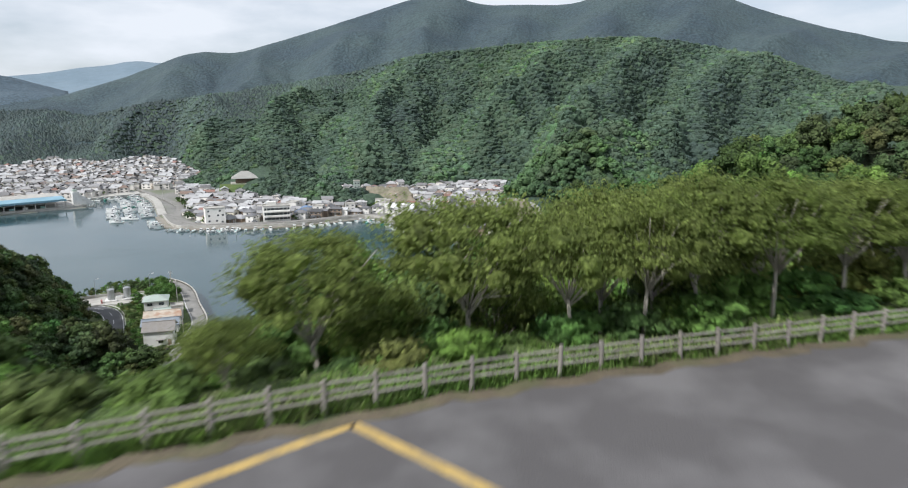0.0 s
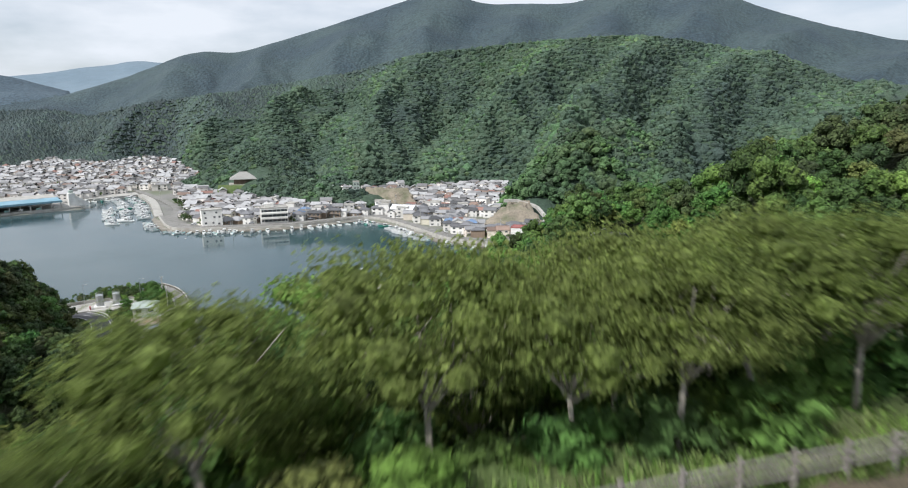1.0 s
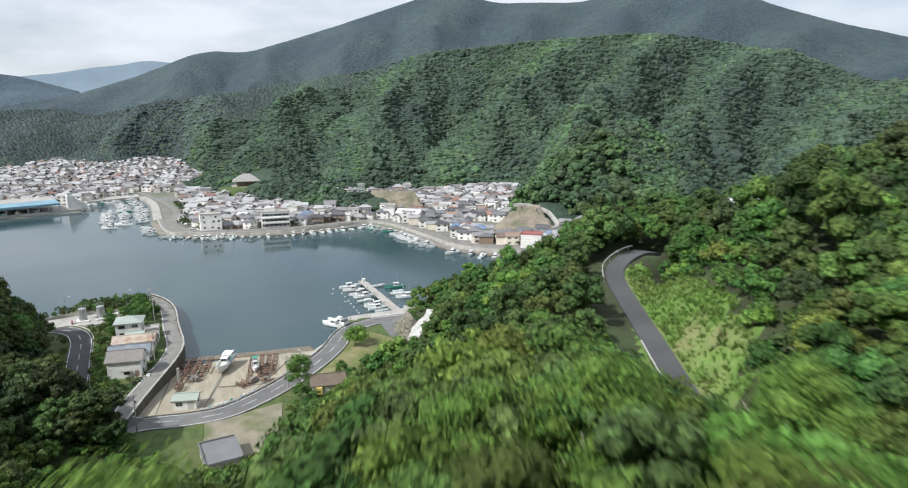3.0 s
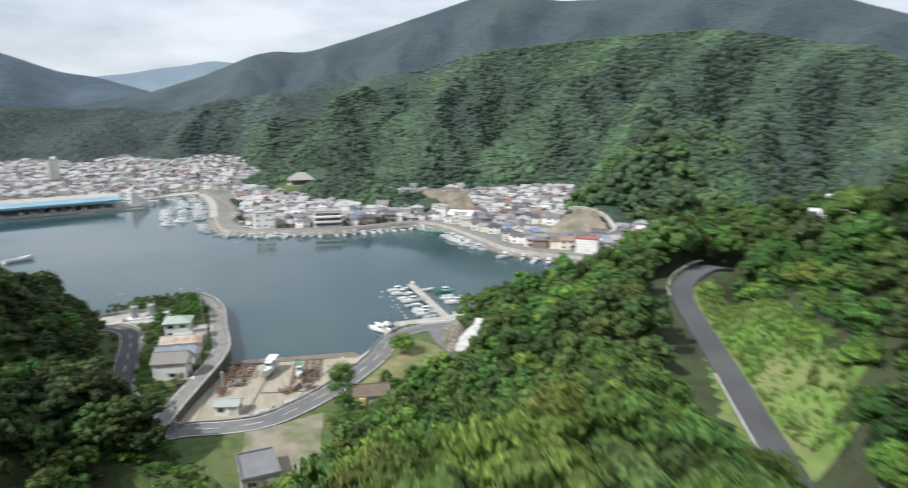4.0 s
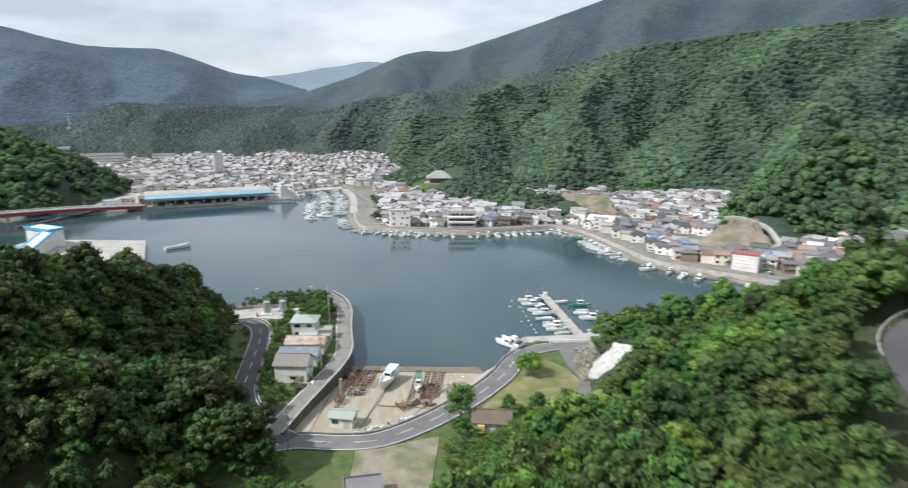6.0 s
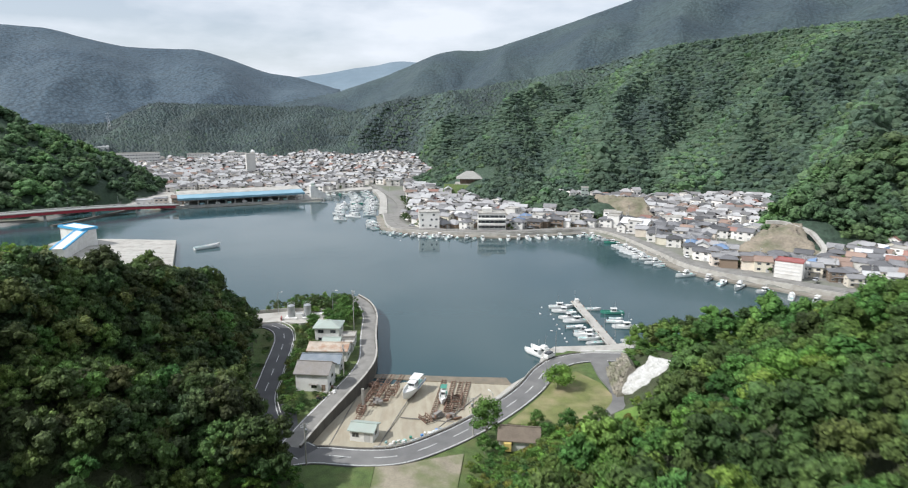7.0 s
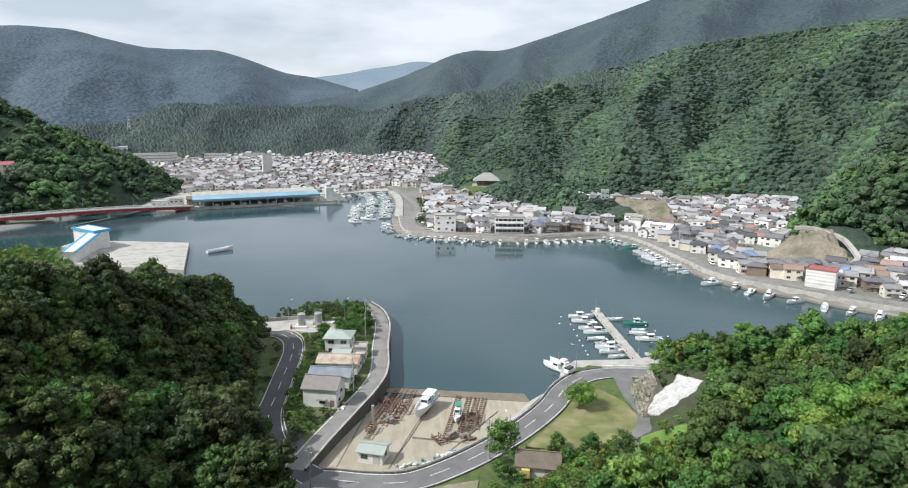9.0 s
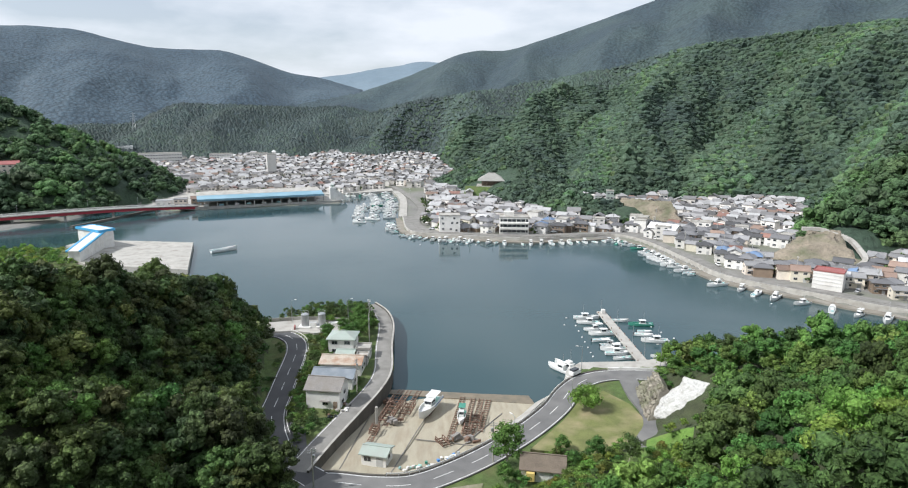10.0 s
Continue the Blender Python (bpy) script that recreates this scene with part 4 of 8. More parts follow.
    def under_path(x, y):
        """Tree tops on the slope: low in the gap that opens to the harbour, higher beside it."""
        top = np.full(x.shape, 68.5)
        for ex, ey, ez, azs, falls in ((-22.5, -63.7, 75.6, [-90, -20, -12, 3, 7, 12, 90], [0.1, 0.1, 0.37, 0.37, 0.25, -1, -1]),
                                       (-14.3, -50, 76.7, [-90, -22, -15, -4, 1, 7, 9, 13, 20, 30, 40, 90], [0.15, 0.2, 0.4, 0.44, 0.5, 0.5, 0.4, 0.385, 0.3, 0.265, 0.22, 0.2]),
                                       (-8.7, -37.8, 77.2, [-90, -34, -26, 5, 16, 19.5, 24, 30, 35, 37, 41, 43, 46, 49, 90], [0.2, 0.2, 0.56, 0.49, 0.39, 0.36, 0.33, 0.33, 0.36, 0.4, 0.45, 0.45, 0.5, 0.5, 0.5])):
            d, az = np.hypot(x - ex, y - ey), np.degrees(np.arctan2(x - ex, y - ey))
            top = np.minimum(top, np.where((d > 8) & (y > ey), ez - d * np.interp(az, azs, falls), 99))
        return top

    def fresh(x, y, g):
        return g.normal(0.0, 0.16, len(x)), g.normal(0.1, 0.28, len(x))

    wood("woodland", [(-42, -41), (14, -41.5), (36, -20), (34, 8), (-20, 8), (-46, -20)], 4.0, [LEAF_DARK, LEAF_MID, LEAF_LIGHT, LEAF_OLIVE],
         lambda x, y, z, g: g.choice(4, len(x), p=[0.2, 0.42, 0.26, 0.12]), "young light green trees on the slope below the car park", tops=under_path, shapes=slope_crowns, spread=(0.5, 0.8), tint=fresh, margin=3.4)
    for ring, tall, gap in (([(-21, -45.3), (-10, -45.4), (2, -46.6), (26, -48.8), (34, -46), (14, -41), (-20, -41)], (0.9, 2.3), 2.3), ([(-60, -45.5), (-36, -45.5), (-21, -45), (-20, -40), (-42, -38), (-60, -38)], (1.0, 2.6), 2.5)):
        wood("undergrowth", ring, gap, [LEAF_DARK, LEAF_MID, LEAF_LIGHT], lambda x, y, z, g: np.where(x > -14, g.choice(3, len(x), p=[0.2, 0.5, 0.3]), g.choice(3, len(x), p=[0.6, 0.34, 0.06])), "green undergrowth below the trees behind the fence", tall=tall,
             shapes=slope_crowns, margin=0.0, spread=(0.5, 0.8), lift=0.35, hilly=False)
    wood("undergrowth", [(-4, -44), (6, -45.2), (20, -46.5), (26, -42), (10, -38.5), (-4, -39)], 2.4, [LEAF_MID, LEAF_LIGHT, LEAF_OLIVE], lambda x, y, z, g: g.choice(3, len(x), p=[0.35, 0.3, 0.35]), "tall light undergrowth below the cherry trees", tall=(2.6, 4.4),
         shapes=slope_crowns, margin=0.0, spread=(0.55, 0.85), lift=0.5, hilly=False)
    wood("woodland", [(-46, -20), (-20, 8), (34, 8), (40, 0), (46, 10), (44, 16), (20, 60), (-30, 92), (-60, 90), (-75, 40), (-80, -20)], 4.8, [LEAF_DARK, LEAF_MID, LEAF_LIGHT, LEAF_OLIVE],
         lambda x, y, z, g: g.choice(4, len(x), p=[0.3, 0.46, 0.16, 0.08]), "young mixed woodland on the slope below the car park", tops=under_path, shapes=middling, spread=(0.55, 0.85), tint=fresh, margin=3.4)
    wood("undergrowth", [(-75, 96), (78, 96), (80, 180), (-70, 225)], 3.2, [LEAF_DARK, LEAF_MID, LEAF_LIGHT], mixed, "low shrubs along the foot of the slopes", tall=(1.2, 2.4), shapes=shrub, margin=0.2)

    shrubs = [crown_arrays(rng, 1.0, 0.9, 6, 220, 0.12) for _ in range(5)]
    for ring, tall, label in (([(-48, 200), (-39, 200), (-36, 178), (-36.5, 160), (-35, 146), (-33, 134), (-38, 130), (-44, 148), (-45, 175)], (1.2, 3.2), "bushes on the bank between road and houses"),
                              ([(-30, 196), (-27, 178), (-25, 160), (-30, 142), (-34, 134), (-38, 150), (-38, 196)], (0.5, 1.4), "low garden plants between the houses"),
                              ([(-62, 212), (-57, 196), (-53, 178), (-51, 150), (-45, 134), (-41, 136), (-45, 152), (-48, 172), (-50, 188), (-56, 203)], (0.8, 2.4), "scrub on the bank above the coast road"),
                              ([(6, 108), (14, 120), (22, 128), (30, 125), (38, 127), (44, 130), (54, 128), (54, 118), (50, 104), (36, 84), (22, 84), (8, 95)], (1.0, 3.2), "bushes and small trees of the gardens below the lawn"),
                              ([(-62, 216), (-36, 213), (-30, 200), (-26, 205), (-27, 226), (-33, 238), (-48, 234), (-62, 220)], (2.5, 5.0), "hedge of bushes round the point"),
                              ([(-36, 99), (-28, 92), (-14, 86), (-2, 88), (2, 104), (-4, 106), (-8, 98), (-24, 101), (-33, 111)], (1.5, 4.0), "bushes round the gravel clearing")):
        wood("bushes", ring, 2.3, [LEAF_DARK, LEAF_MID, LEAF_LIGHT, LEAF_OLIVE], mixed if "gardens" not in label else lambda x, y, z, g: g.choice(4, len(x), p=[0.05, 0.3, 0.45, 0.2]), label, tall=tall, shapes=shrubs, margin=0.4, hilly=False)

    # the wooded mountains across the water, row behind row
    hill_crowns = [crown_arrays(rng, 1.0, 0.9, 7, 90, 0.17, 0.3, (0.9, 0.76), (0.88, 1.1), 0.3) for _ in range(8)]
    foot_crowns = [crown_arrays(rng, 1.0, 0.9, 4, 44, 0.24, 0.3, (1.1, 0.9), (0.95, 1.2), 0.3) for _ in range(10)]
    mid_domes = [dome_arrays(rng, ICO1) for _ in range(16)]
    a = np.arange(5) * math.tau / 5
    far_domes = [(np.vstack([np.stack([np.cos(a), np.sin(a), np.full(5, -0.5)], 1) * rng.uniform(0.8, 1.2, (5, 1)), [[rng.uniform(-0.3, 0.3), rng.uniform(-0.3, 0.3), 0.85]]]), np.array([(k, (k + 1) % 5, 5) for k in range(5)])) for _ in range(10)]
    pts, far = [], 400.0
    while far < 1520:
        g = np.interp(far, [400, 650, 900, 1500], [4.6, 4.1, 4.7, 7.5])
        az = np.arange(-44, 60, math.degrees(g / far))
        az = az + rng.uniform(-0.4, 0.4, len(az)) * math.degrees(g / far)
        rr = far + rng.uniform(-0.42, 0.42, len(az)) * g
        pts.append(np.stack([rr * np.sin(np.radians(az)), rr * np.cos(np.radians(az)), np.full(len(az), g)], 1))
        far += g * 0.88
    p = np.vstack(pts)
    z, hill = land(p[:, 0], p[:, 1])
    r, az = np.hypot(p[:, 0], p[:, 1]), np.degrees(np.arctan2(p[:, 0], p[:, 1]))
    # no trees on slopes that are turned away behind a crest
    rise = np.degrees(np.arctan2(z + 4 - 78, r))
    shown = np.zeros(len(p), bool)
    bins = np.floor((az + 45) / 0.6).astype(int)
    for k in np.unique(bins):
        i = np.flatnonzero(bins == k)
        i = i[np.argsort(r[i])]
        shown[i] = rise[i] > np.maximum.accumulate(rise[i]) - 1.6
    ok = shown & (hill > 0.5) & ~inside(p[:, 0], p[:, 1], BAY) & clear_of_town(p[:, 0], p[:, 1])
    p, z, r, az = p[ok], z[ok], r[ok], az[ok]
    p[:, 2] = np.where((r < 600) & (rng.random(len(p)) < 0.35), p[:, 2] * 1.5, p[:, 2])
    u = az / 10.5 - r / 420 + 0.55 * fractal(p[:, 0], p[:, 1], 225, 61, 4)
    # sun side of each spur painted lighter, the side turned away darker
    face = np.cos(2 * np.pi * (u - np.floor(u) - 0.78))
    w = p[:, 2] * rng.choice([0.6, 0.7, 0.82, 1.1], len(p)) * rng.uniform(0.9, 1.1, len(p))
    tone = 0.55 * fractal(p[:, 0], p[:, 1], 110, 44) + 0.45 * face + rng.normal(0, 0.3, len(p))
    # far left hills take the dark leaves, standing in for cloud shade
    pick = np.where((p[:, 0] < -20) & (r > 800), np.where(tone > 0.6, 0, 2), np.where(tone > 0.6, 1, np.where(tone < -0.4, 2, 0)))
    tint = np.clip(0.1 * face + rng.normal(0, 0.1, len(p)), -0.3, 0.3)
    knoll = edge_distance(p[:, 0], p[:, 1], [(268, 376), (222, 345)], closed=False) < 40
    bridge = (p[:, 0] < -190) & (r < 790)
    tint = np.where(knoll | bridge, tint - 0.1, tint - 0.13)
    w = np.where(bridge | knoll, w * 1.5, w * 1.1)
    places = np.stack([p[:, 0], p[:, 1], z + w * np.where(bridge | knoll, 0.45, np.where(r < 900, -0.28, -0.05)), w, w * np.where(knoll | bridge, rng.uniform(0.75, 1.1, len(p)), np.where(r < 900, rng.uniform(0.75, 1.05, len(p)), rng.uniform(0.55, 0.7, len(p))))], 1)
    thin = rng.random(len(p)) < 0.62
    hills = (bridge | knoll) & (rng.random(len(p)) < 0.3)
    foot = r < np.interp(az, [-40, -10, 0, 11, 30, 60], [900, 900, 760, 580, 560, 520])
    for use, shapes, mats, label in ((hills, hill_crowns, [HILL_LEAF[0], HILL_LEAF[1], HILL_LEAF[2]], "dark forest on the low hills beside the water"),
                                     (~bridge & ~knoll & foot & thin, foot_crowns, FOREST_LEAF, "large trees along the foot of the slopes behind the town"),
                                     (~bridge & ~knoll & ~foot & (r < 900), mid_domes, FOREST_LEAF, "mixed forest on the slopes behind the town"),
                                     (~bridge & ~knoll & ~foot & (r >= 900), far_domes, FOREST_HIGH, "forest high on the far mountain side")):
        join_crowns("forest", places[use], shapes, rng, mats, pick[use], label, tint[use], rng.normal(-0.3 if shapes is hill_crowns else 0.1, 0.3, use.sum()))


CUTS = [[(108, 436), (160, 414), (156, 436), (122, 458)], [(160, 300), (200, 298), (222, 322), (192, 350), (168, 335)]]


def clear_of_town(x, y):
    ok = np.ones(x.shape, bool)
    for ring in CUTS + [[(5, 545), (55, 545), (60, 585), (0, 585)], [(355, 268), (405, 280), (420, 322), (372, 330)], [(-345, 466), (-322, 462), (-322, 484), (-345, 488)]]:
        ok &= ~inside(x, y, ring)
    return ok


build_woods()

# ---- the car park on the hill ----
def empty(name, m=None):
    ob = new(name)
    ob.empty_display_size = 0.3
    if m is not None:
        ob.matrix_world = m
    return ob


LOT_Z = 67.8
tagged(part("car_park", slab([(-62, -95), (60, -95), (60, -53.2), (3.5, -49.4), (-6, -48.4), (-13, -47.7), (-20, -47.6), (-40, -48.2), (-62, -48.6)], LOT_Z - 0.4, LOT_Z), ASPHALT_LOT),
       "grey worn asphalt of the hilltop car park", "car park", kind="structure")
for a, b in (((-18.75, -47.95), (-24.3, -49.75)), ((-18.75, -47.95), (-15.6, -54.6))):
    line = np.array([(*a, LOT_Z), (*b, LOT_Z)])
    tagged(part("painted_line", ribbon(line, -0.19, 0.19, 0.006, -0.01), LINE_YELLOW), "faded yellow parking bay line on the asphalt", "road marking", "parking bay lines", "structure")
edge = spline([(-45, -48.3, LOT_Z), (-20, -47.65, LOT_Z), (-13, -47.75, LOT_Z), (-6, -48.45, LOT_Z), (3.5, -49.45, LOT_Z), (30, -51.3, LOT_Z)], 0.6)
edge[:, 1] += 0.16 * np.sin(edge[:, 0] * 2.3) + 0.1 * np.sin(edge[:, 0] * 5.1)
tagged(part("leaf_litter", ribbon(edge, -0.3, 0.3, 0.012, -0.05), LEAF_LITTER), "dry brown leaves and soil along the asphalt edge", "leaf litter", kind="structure")
# the grass strip under the fence
tagged(part("verge", ribbon(spline([(-45, -47.1, LOT_Z - 0.1), (-27, -46.6, LOT_Z - 0.06), (-12, -46.7, LOT_Z - 0.06), (2, -48.2, LOT_Z - 0.06), (30, -50.6, LOT_Z - 0.1)], 1.5), -2.5, 0.25, 0.02, -0.6), GRASS),
       "rough grass verge beside the car park", "verge", kind="structure")


def build_fence():
    fence = tagged(empty("fence", pose(-12, -47.2, LOT_Z)), "weathered grey post and rail fence at the car park edge", "fence")
    line = spline([(-36, -47.3), (-27, -47.0), (-19.3, -46.8), (-12, -47.2), (-4.4, -48.1), (2, -48.8), (12, -49.7), (20, -50.4)], 0.02)
    run = np.r_[0, np.cumsum(np.hypot(*np.diff(line, axis=0).T))]
    spots = [np.array([np.interp(s, run, line[:, k]) for k in (0, 1)]) for s in np.arange(0, run[-1], 1.52)]
    back = fence.matrix_world.inverted()
    rng = np.random.default_rng(8)
    post_mesh, rail_mesh = None, None
    for k, p in enumerate(spots):
        d = spots[min(k + 1, len(spots) - 1)] - spots[max(k - 1, 0)]
        turn = math.degrees(math.atan2(d[1], d[0]))
        if post_mesh is None:
            post = part("post", rod((0, 0, -0.25), (0, 0, 0.93), 0.085, 0.075, 10), FENCE_WOOD, fence)
            post_mesh = post.data
        else:
            post = new("post", post_mesh)
            post.parent = fence
        post.matrix_basis = back @ pose(p[0], p[1], LOT_Z + rng.uniform(-0.03, 0.03), rng.uniform(-2, 2), rng.uniform(-2, 2), turn)
        if k + 1 < len(spots):
            q = spots[k + 1]
            for h in (0.3, 0.54, 0.78):
                if rail_mesh is None:
                    rail = part("rail", rod((-0.76, 0, 0), (0.76, 0, 0), 0.045, sides=8), FENCE_WOOD, fence)
                    rail_mesh = rail.data
                else:
                    rail = new("rail", rail_mesh)
                    rail.parent = fence
                m = (p + q) / 2
                rail.matrix_basis = back @ pose(m[0], m[1], LOT_Z + h + rng.uniform(-0.015, 0.015), 0, rng.uniform(-1, 1), turn)


build_fence()


# ---- single trees ----
def tree_kind(name, seed, tall, wide, bole, leaf_mat, leaves=1600, leaf=0.2, lumps=16, limbs=7, label="", flat=0.75, core=(0.62, 0.5), lump=(0.3, 0.46)):
    """A tree with a tapered trunk, forked limbs and a crown of many leaf sprays, at the origin."""
    rng = np.random.default_rng(seed)
    tree = tagged(empty(name), label, "tree")
    bm = bmesh.new()
    lean = rng.uniform(-0.08, 0.08, 2) * tall
    rod((0, 0, -0.4), (lean[0], lean[1], bole), 0.017 * tall, 0.012 * tall, 9, bm)
    ends = []
    for k in range(limbs):
        a = k * 2.4 + rng.uniform(-0.3, 0.3)
        out, up = wide * rng.uniform(0.35, 0.75), bole + (tall - bole) * rng.uniform(0.3, 0.85)
        mid = Vector((lean[0] + 0.45 * out * math.cos(a), lean[1] + 0.45 * out * math.sin(a), bole + (up - bole) * 0.5))
        end = Vector((lean[0] + out * math.cos(a), lean[1] + out * math.sin(a), up))
        rod((lean[0], lean[1], bole * rng.uniform(0.75, 0.98)), mid, 0.008 * tall, 0.005 * tall, 7, bm)
        rod(mid, end, 0.005 * tall, 0.0018 * tall, 6, bm)
        for _ in range(2):
            tip = mid + Vector(rng.uniform(-0.35, 0.35, 3) * wide) + Vector((0, 0, 0.2 * wide))
            rod(mid, tip, 0.004 * tall, 0.0015 * tall, 5, bm)
        ends.append(end)
    part("trunk", bm, BARK, tree, smooth=True)
    v, f = crown_arrays(rng, wide, (tall - bole) * flat, lumps, leaves, leaf, 0.25, core=core, ragged=(0.6, 1.2), lump=lump)
    v = v + (lean[0], lean[1], bole + (tall - bole) * 0.42)
    crown = fast_mesh("crown", v, f, leaf_mat, smooth=False)
    crown.parent = tree
    return tree


def place(proto, poses, labels=None):
    """Puts a thing at the first pose and copies of it at the others."""
    made = [copy_thing(proto, m) for m in poses[1:]]
    proto.matrix_basis = poses[0]
    return [proto] + made


def tree_poses(spots, rng, low=0.85, high=1.15, dz=0.0):
    out = []
    for s in spots:
        x, y = s[:2]
        k = rng.uniform(low, high) * (s[2] if len(s) > 2 else 1)
        out.append(pose(x, y, land_at(x, y) + dz, 0, 0, rng.uniform(0, 360)) @ Matrix.Diagonal((k, k, k, 1)))
    return out


def place_scaled(proto, poses):
    """As place(), for poses that carry a scale."""
    first = True
    for m in poses:
        if first:
            ob = proto
            keep = m
            first = False
        else:
            ob = copy_thing(proto, m)
            ob.matrix_basis = m
    proto.matrix_basis = keep


rng_t = np.random.default_rng(12)
CHERRY = [tree_kind("cherry_tree", 1, 7.4, 3.8, 3.0, LEAF_OLIVE, 8400, 0.085, 42, 11, "olive green cherry tree with a forked grey trunk behind the fence", 0.6, (0.45, 0.34), (0.2, 0.34)),
          tree_kind("cherry_tree", 2, 7.0, 4.0, 2.8, LEAF_OLIVE, 8400, 0.085, 42, 11, "spreading cherry tree with thin olive leaves behind the fence", 0.58, (0.45, 0.34), (0.2, 0.34))]
place_scaled(CHERRY[0], tree_poses([(-6.6, -42.6, 1.08), (-18.2, -41.6, 0.98), (1.6, -43.3), (17, -45.5), (5, -38, 0.9), (22, -38, 0.9), (13.5, -45), (-9.5, -38.4, 0.88), (4.2, -45.6, 0.85), (-3.4, -44.9, 0.98), (9.6, -47.4, 0.85), (-0.6, -45.9, 0.84), (6.8, -46.6, 0.86), (-6.9, -45.5, 0.8), (-21.6, -44.2, 0.42)], rng_t, 0.88, 0.97))
place_scaled(CHERRY[1], tree_poses([(-12.4, -42.0, 1.12), (-2.6, -41.4), (8.7, -44), (12.5, -41, 0.9), (-5, -36.5, 0.85), (28, -44), (-15.2, -38.6, 0.85), (-9.2, -44.3, 0.85), (-4.6, -43.6, 0.95), (-21.6, -39.8, 0.62)], rng_t, 0.88, 0.97))
place_scaled(tree_kind("light_tree", 6, 11.5, 3.4, 4.5, LEAF_LIGHT, 5200, 0.12, 22, 8, "tall light green tree standing on the slope", 0.7), tree_poses([(2.6, -23.5, 0.86), (-1.2, -21.5, 0.92), (5.6, -20.4, 0.84), (-12.6, -25.2, 1.04), (12.5, -24, 0.9)], rng_t, 0.97, 1.04))
place_scaled(tree_kind("round_tree", 3, 6.5, 3.0, 1.5, LEAF_MID, 1500, 0.2, 14, 6, "round green tree beside the harbour road"),
             tree_poses([(11, 122.5, 1.25), (24, 127, 0.65), (-31.5, 197, 1.0), (-37, 204, 0.9), (-33, 214, 1.0), (-29.5, 204, 1.0), (-41, 197, 0.8), (-39.5, 186, 0.7), (30, 121, 0.8), (-33, 206, 1.1), (-34.5, 197.5, 0.9), (10.5, 116, 0.7), (25, 119, 0.8)], rng_t))
place_scaled(tree_kind("broad_tree", 4, 5.0, 3.6, 1.1, LEAF_LIGHT, 1500, 0.2, 13, 7, "low spreading light green tree on the lawn", 0.55),
             tree_poses([(32.5, 147.5, 1.25), (63, 176, 1.0), (67, 172, 0.8), (-36, 201, 0.8), (-44, 214, 0.7), (20, 122, 0.6)], rng_t))
place_scaled(tree_kind("dark_tree", 5, 6.0, 2.8, 1.2, LEAF_DARK, 1500, 0.2, 12, 6, "dark dense evergreen tree near the shore"),
             tree_poses([(69, 181, 0.9), (-46, 215, 0.7), (-52, 217, 0.7), (-34, 220, 0.9), (-30, 212, 0.9), (36, 119, 0.9), (-42, 180, 0.6)], rng_t))


# ---- roads, walls and yard round the near harbour ----
def road(name, line, half, label, edges=True, dashes=False, mat=ASPHALT, edge_inset=0.35):
    ob = tagged(part(name, ribbon(line, -half, half, 0.0, -0.7), mat), label, "road", kind="structure")
    if edges:
        for s in edges if isinstance(edges, tuple) else (-1, 1):
            c = s * (half - edge_inset)
            tagged(part("road_line", ribbon(line, c - 0.09, c + 0.09, 0.006, -0.02), LINE_WHITE), "solid white edge line painted on the asphalt", "road marking", kind="structure")
    if dashes:
        run = np.r_[0, np.cumsum(np.linalg.norm(np.diff(line, axis=0), axis=1))]
        for s in np.arange(dashes[0], dashes[1], 10.0):
            seg = np.array([[np.interp(u, run, line[:, k]) for k in range(3)] for u in np.linspace(s, s + 5, 6)])
            tagged(part("lane_dash", ribbon(seg, -0.08, 0.08, 0.006, -0.02), LINE_WHITE), "white centre dash painted on the asphalt", "road marking", "centre dashes", "structure")
    return ob


road("road", ROAD_HARBOUR, 3.4, "two-lane worn asphalt road curving round the boat yard", dashes=(14, 100), mat=ASPHALT_WORN)
road("road", ROAD_COAST + np.array([0, 0, 0.008]), 3.3, "dark two-lane asphalt road under the wooded headland", dashes=(14, 78))
road("road", ROAD_WALL + np.array([0, 0, 0.016]), 2.45, "narrow pale asphalt lane along the sea wall", edges=(1,), mat=ASPHALT_PALE)
road("road", ROAD_LAWN + np.array([0, 0, 0.02]), 2.5, "worn asphalt lane round the lawn", edges=False, mat=ASPHALT_WORN)
road("hill_path", HILL_PATH + np.array([0, 0, 0.1]), 1.75, "narrow asphalt lane over the wooded ridge", edges=False)
tagged(part("pavement", slab([(-43, 138), (-39, 126.5), (-34, 117.5), (-30.5, 119), (-33.2, 131), (-35.2, 138.5), (-39.5, 141.5)], 3.2, 3.996), ASPHALT), "asphalt junction below the headland", "pavement", kind="structure")
tagged(part("lawn", slab(LAWN_RING, 3.5, 4.62), LAWN), "dry mown lawn between the lanes", "lawn", kind="structure")
tagged(part("yard_clearing", slab([(-13, 111.6), (-13.5, 98), (-14, 84), (-3, 82), (3, 96), (6, 116), (0, 114.5), (-8, 111.8)], 3.0, 3.9), EARTH), "pale gravel clearing beside the road", "clearing", kind="structure")
tagged(part("yard_grass", slab([(-13.1, 111.6), (-17, 111.3), (-27, 112.4), (-30, 112), (-26, 100), (-19, 94), (-14.1, 84), (-13.6, 98)], 3.0, 3.88), GRASS), "rough grass beside the gravel clearing", "grass", kind="structure")
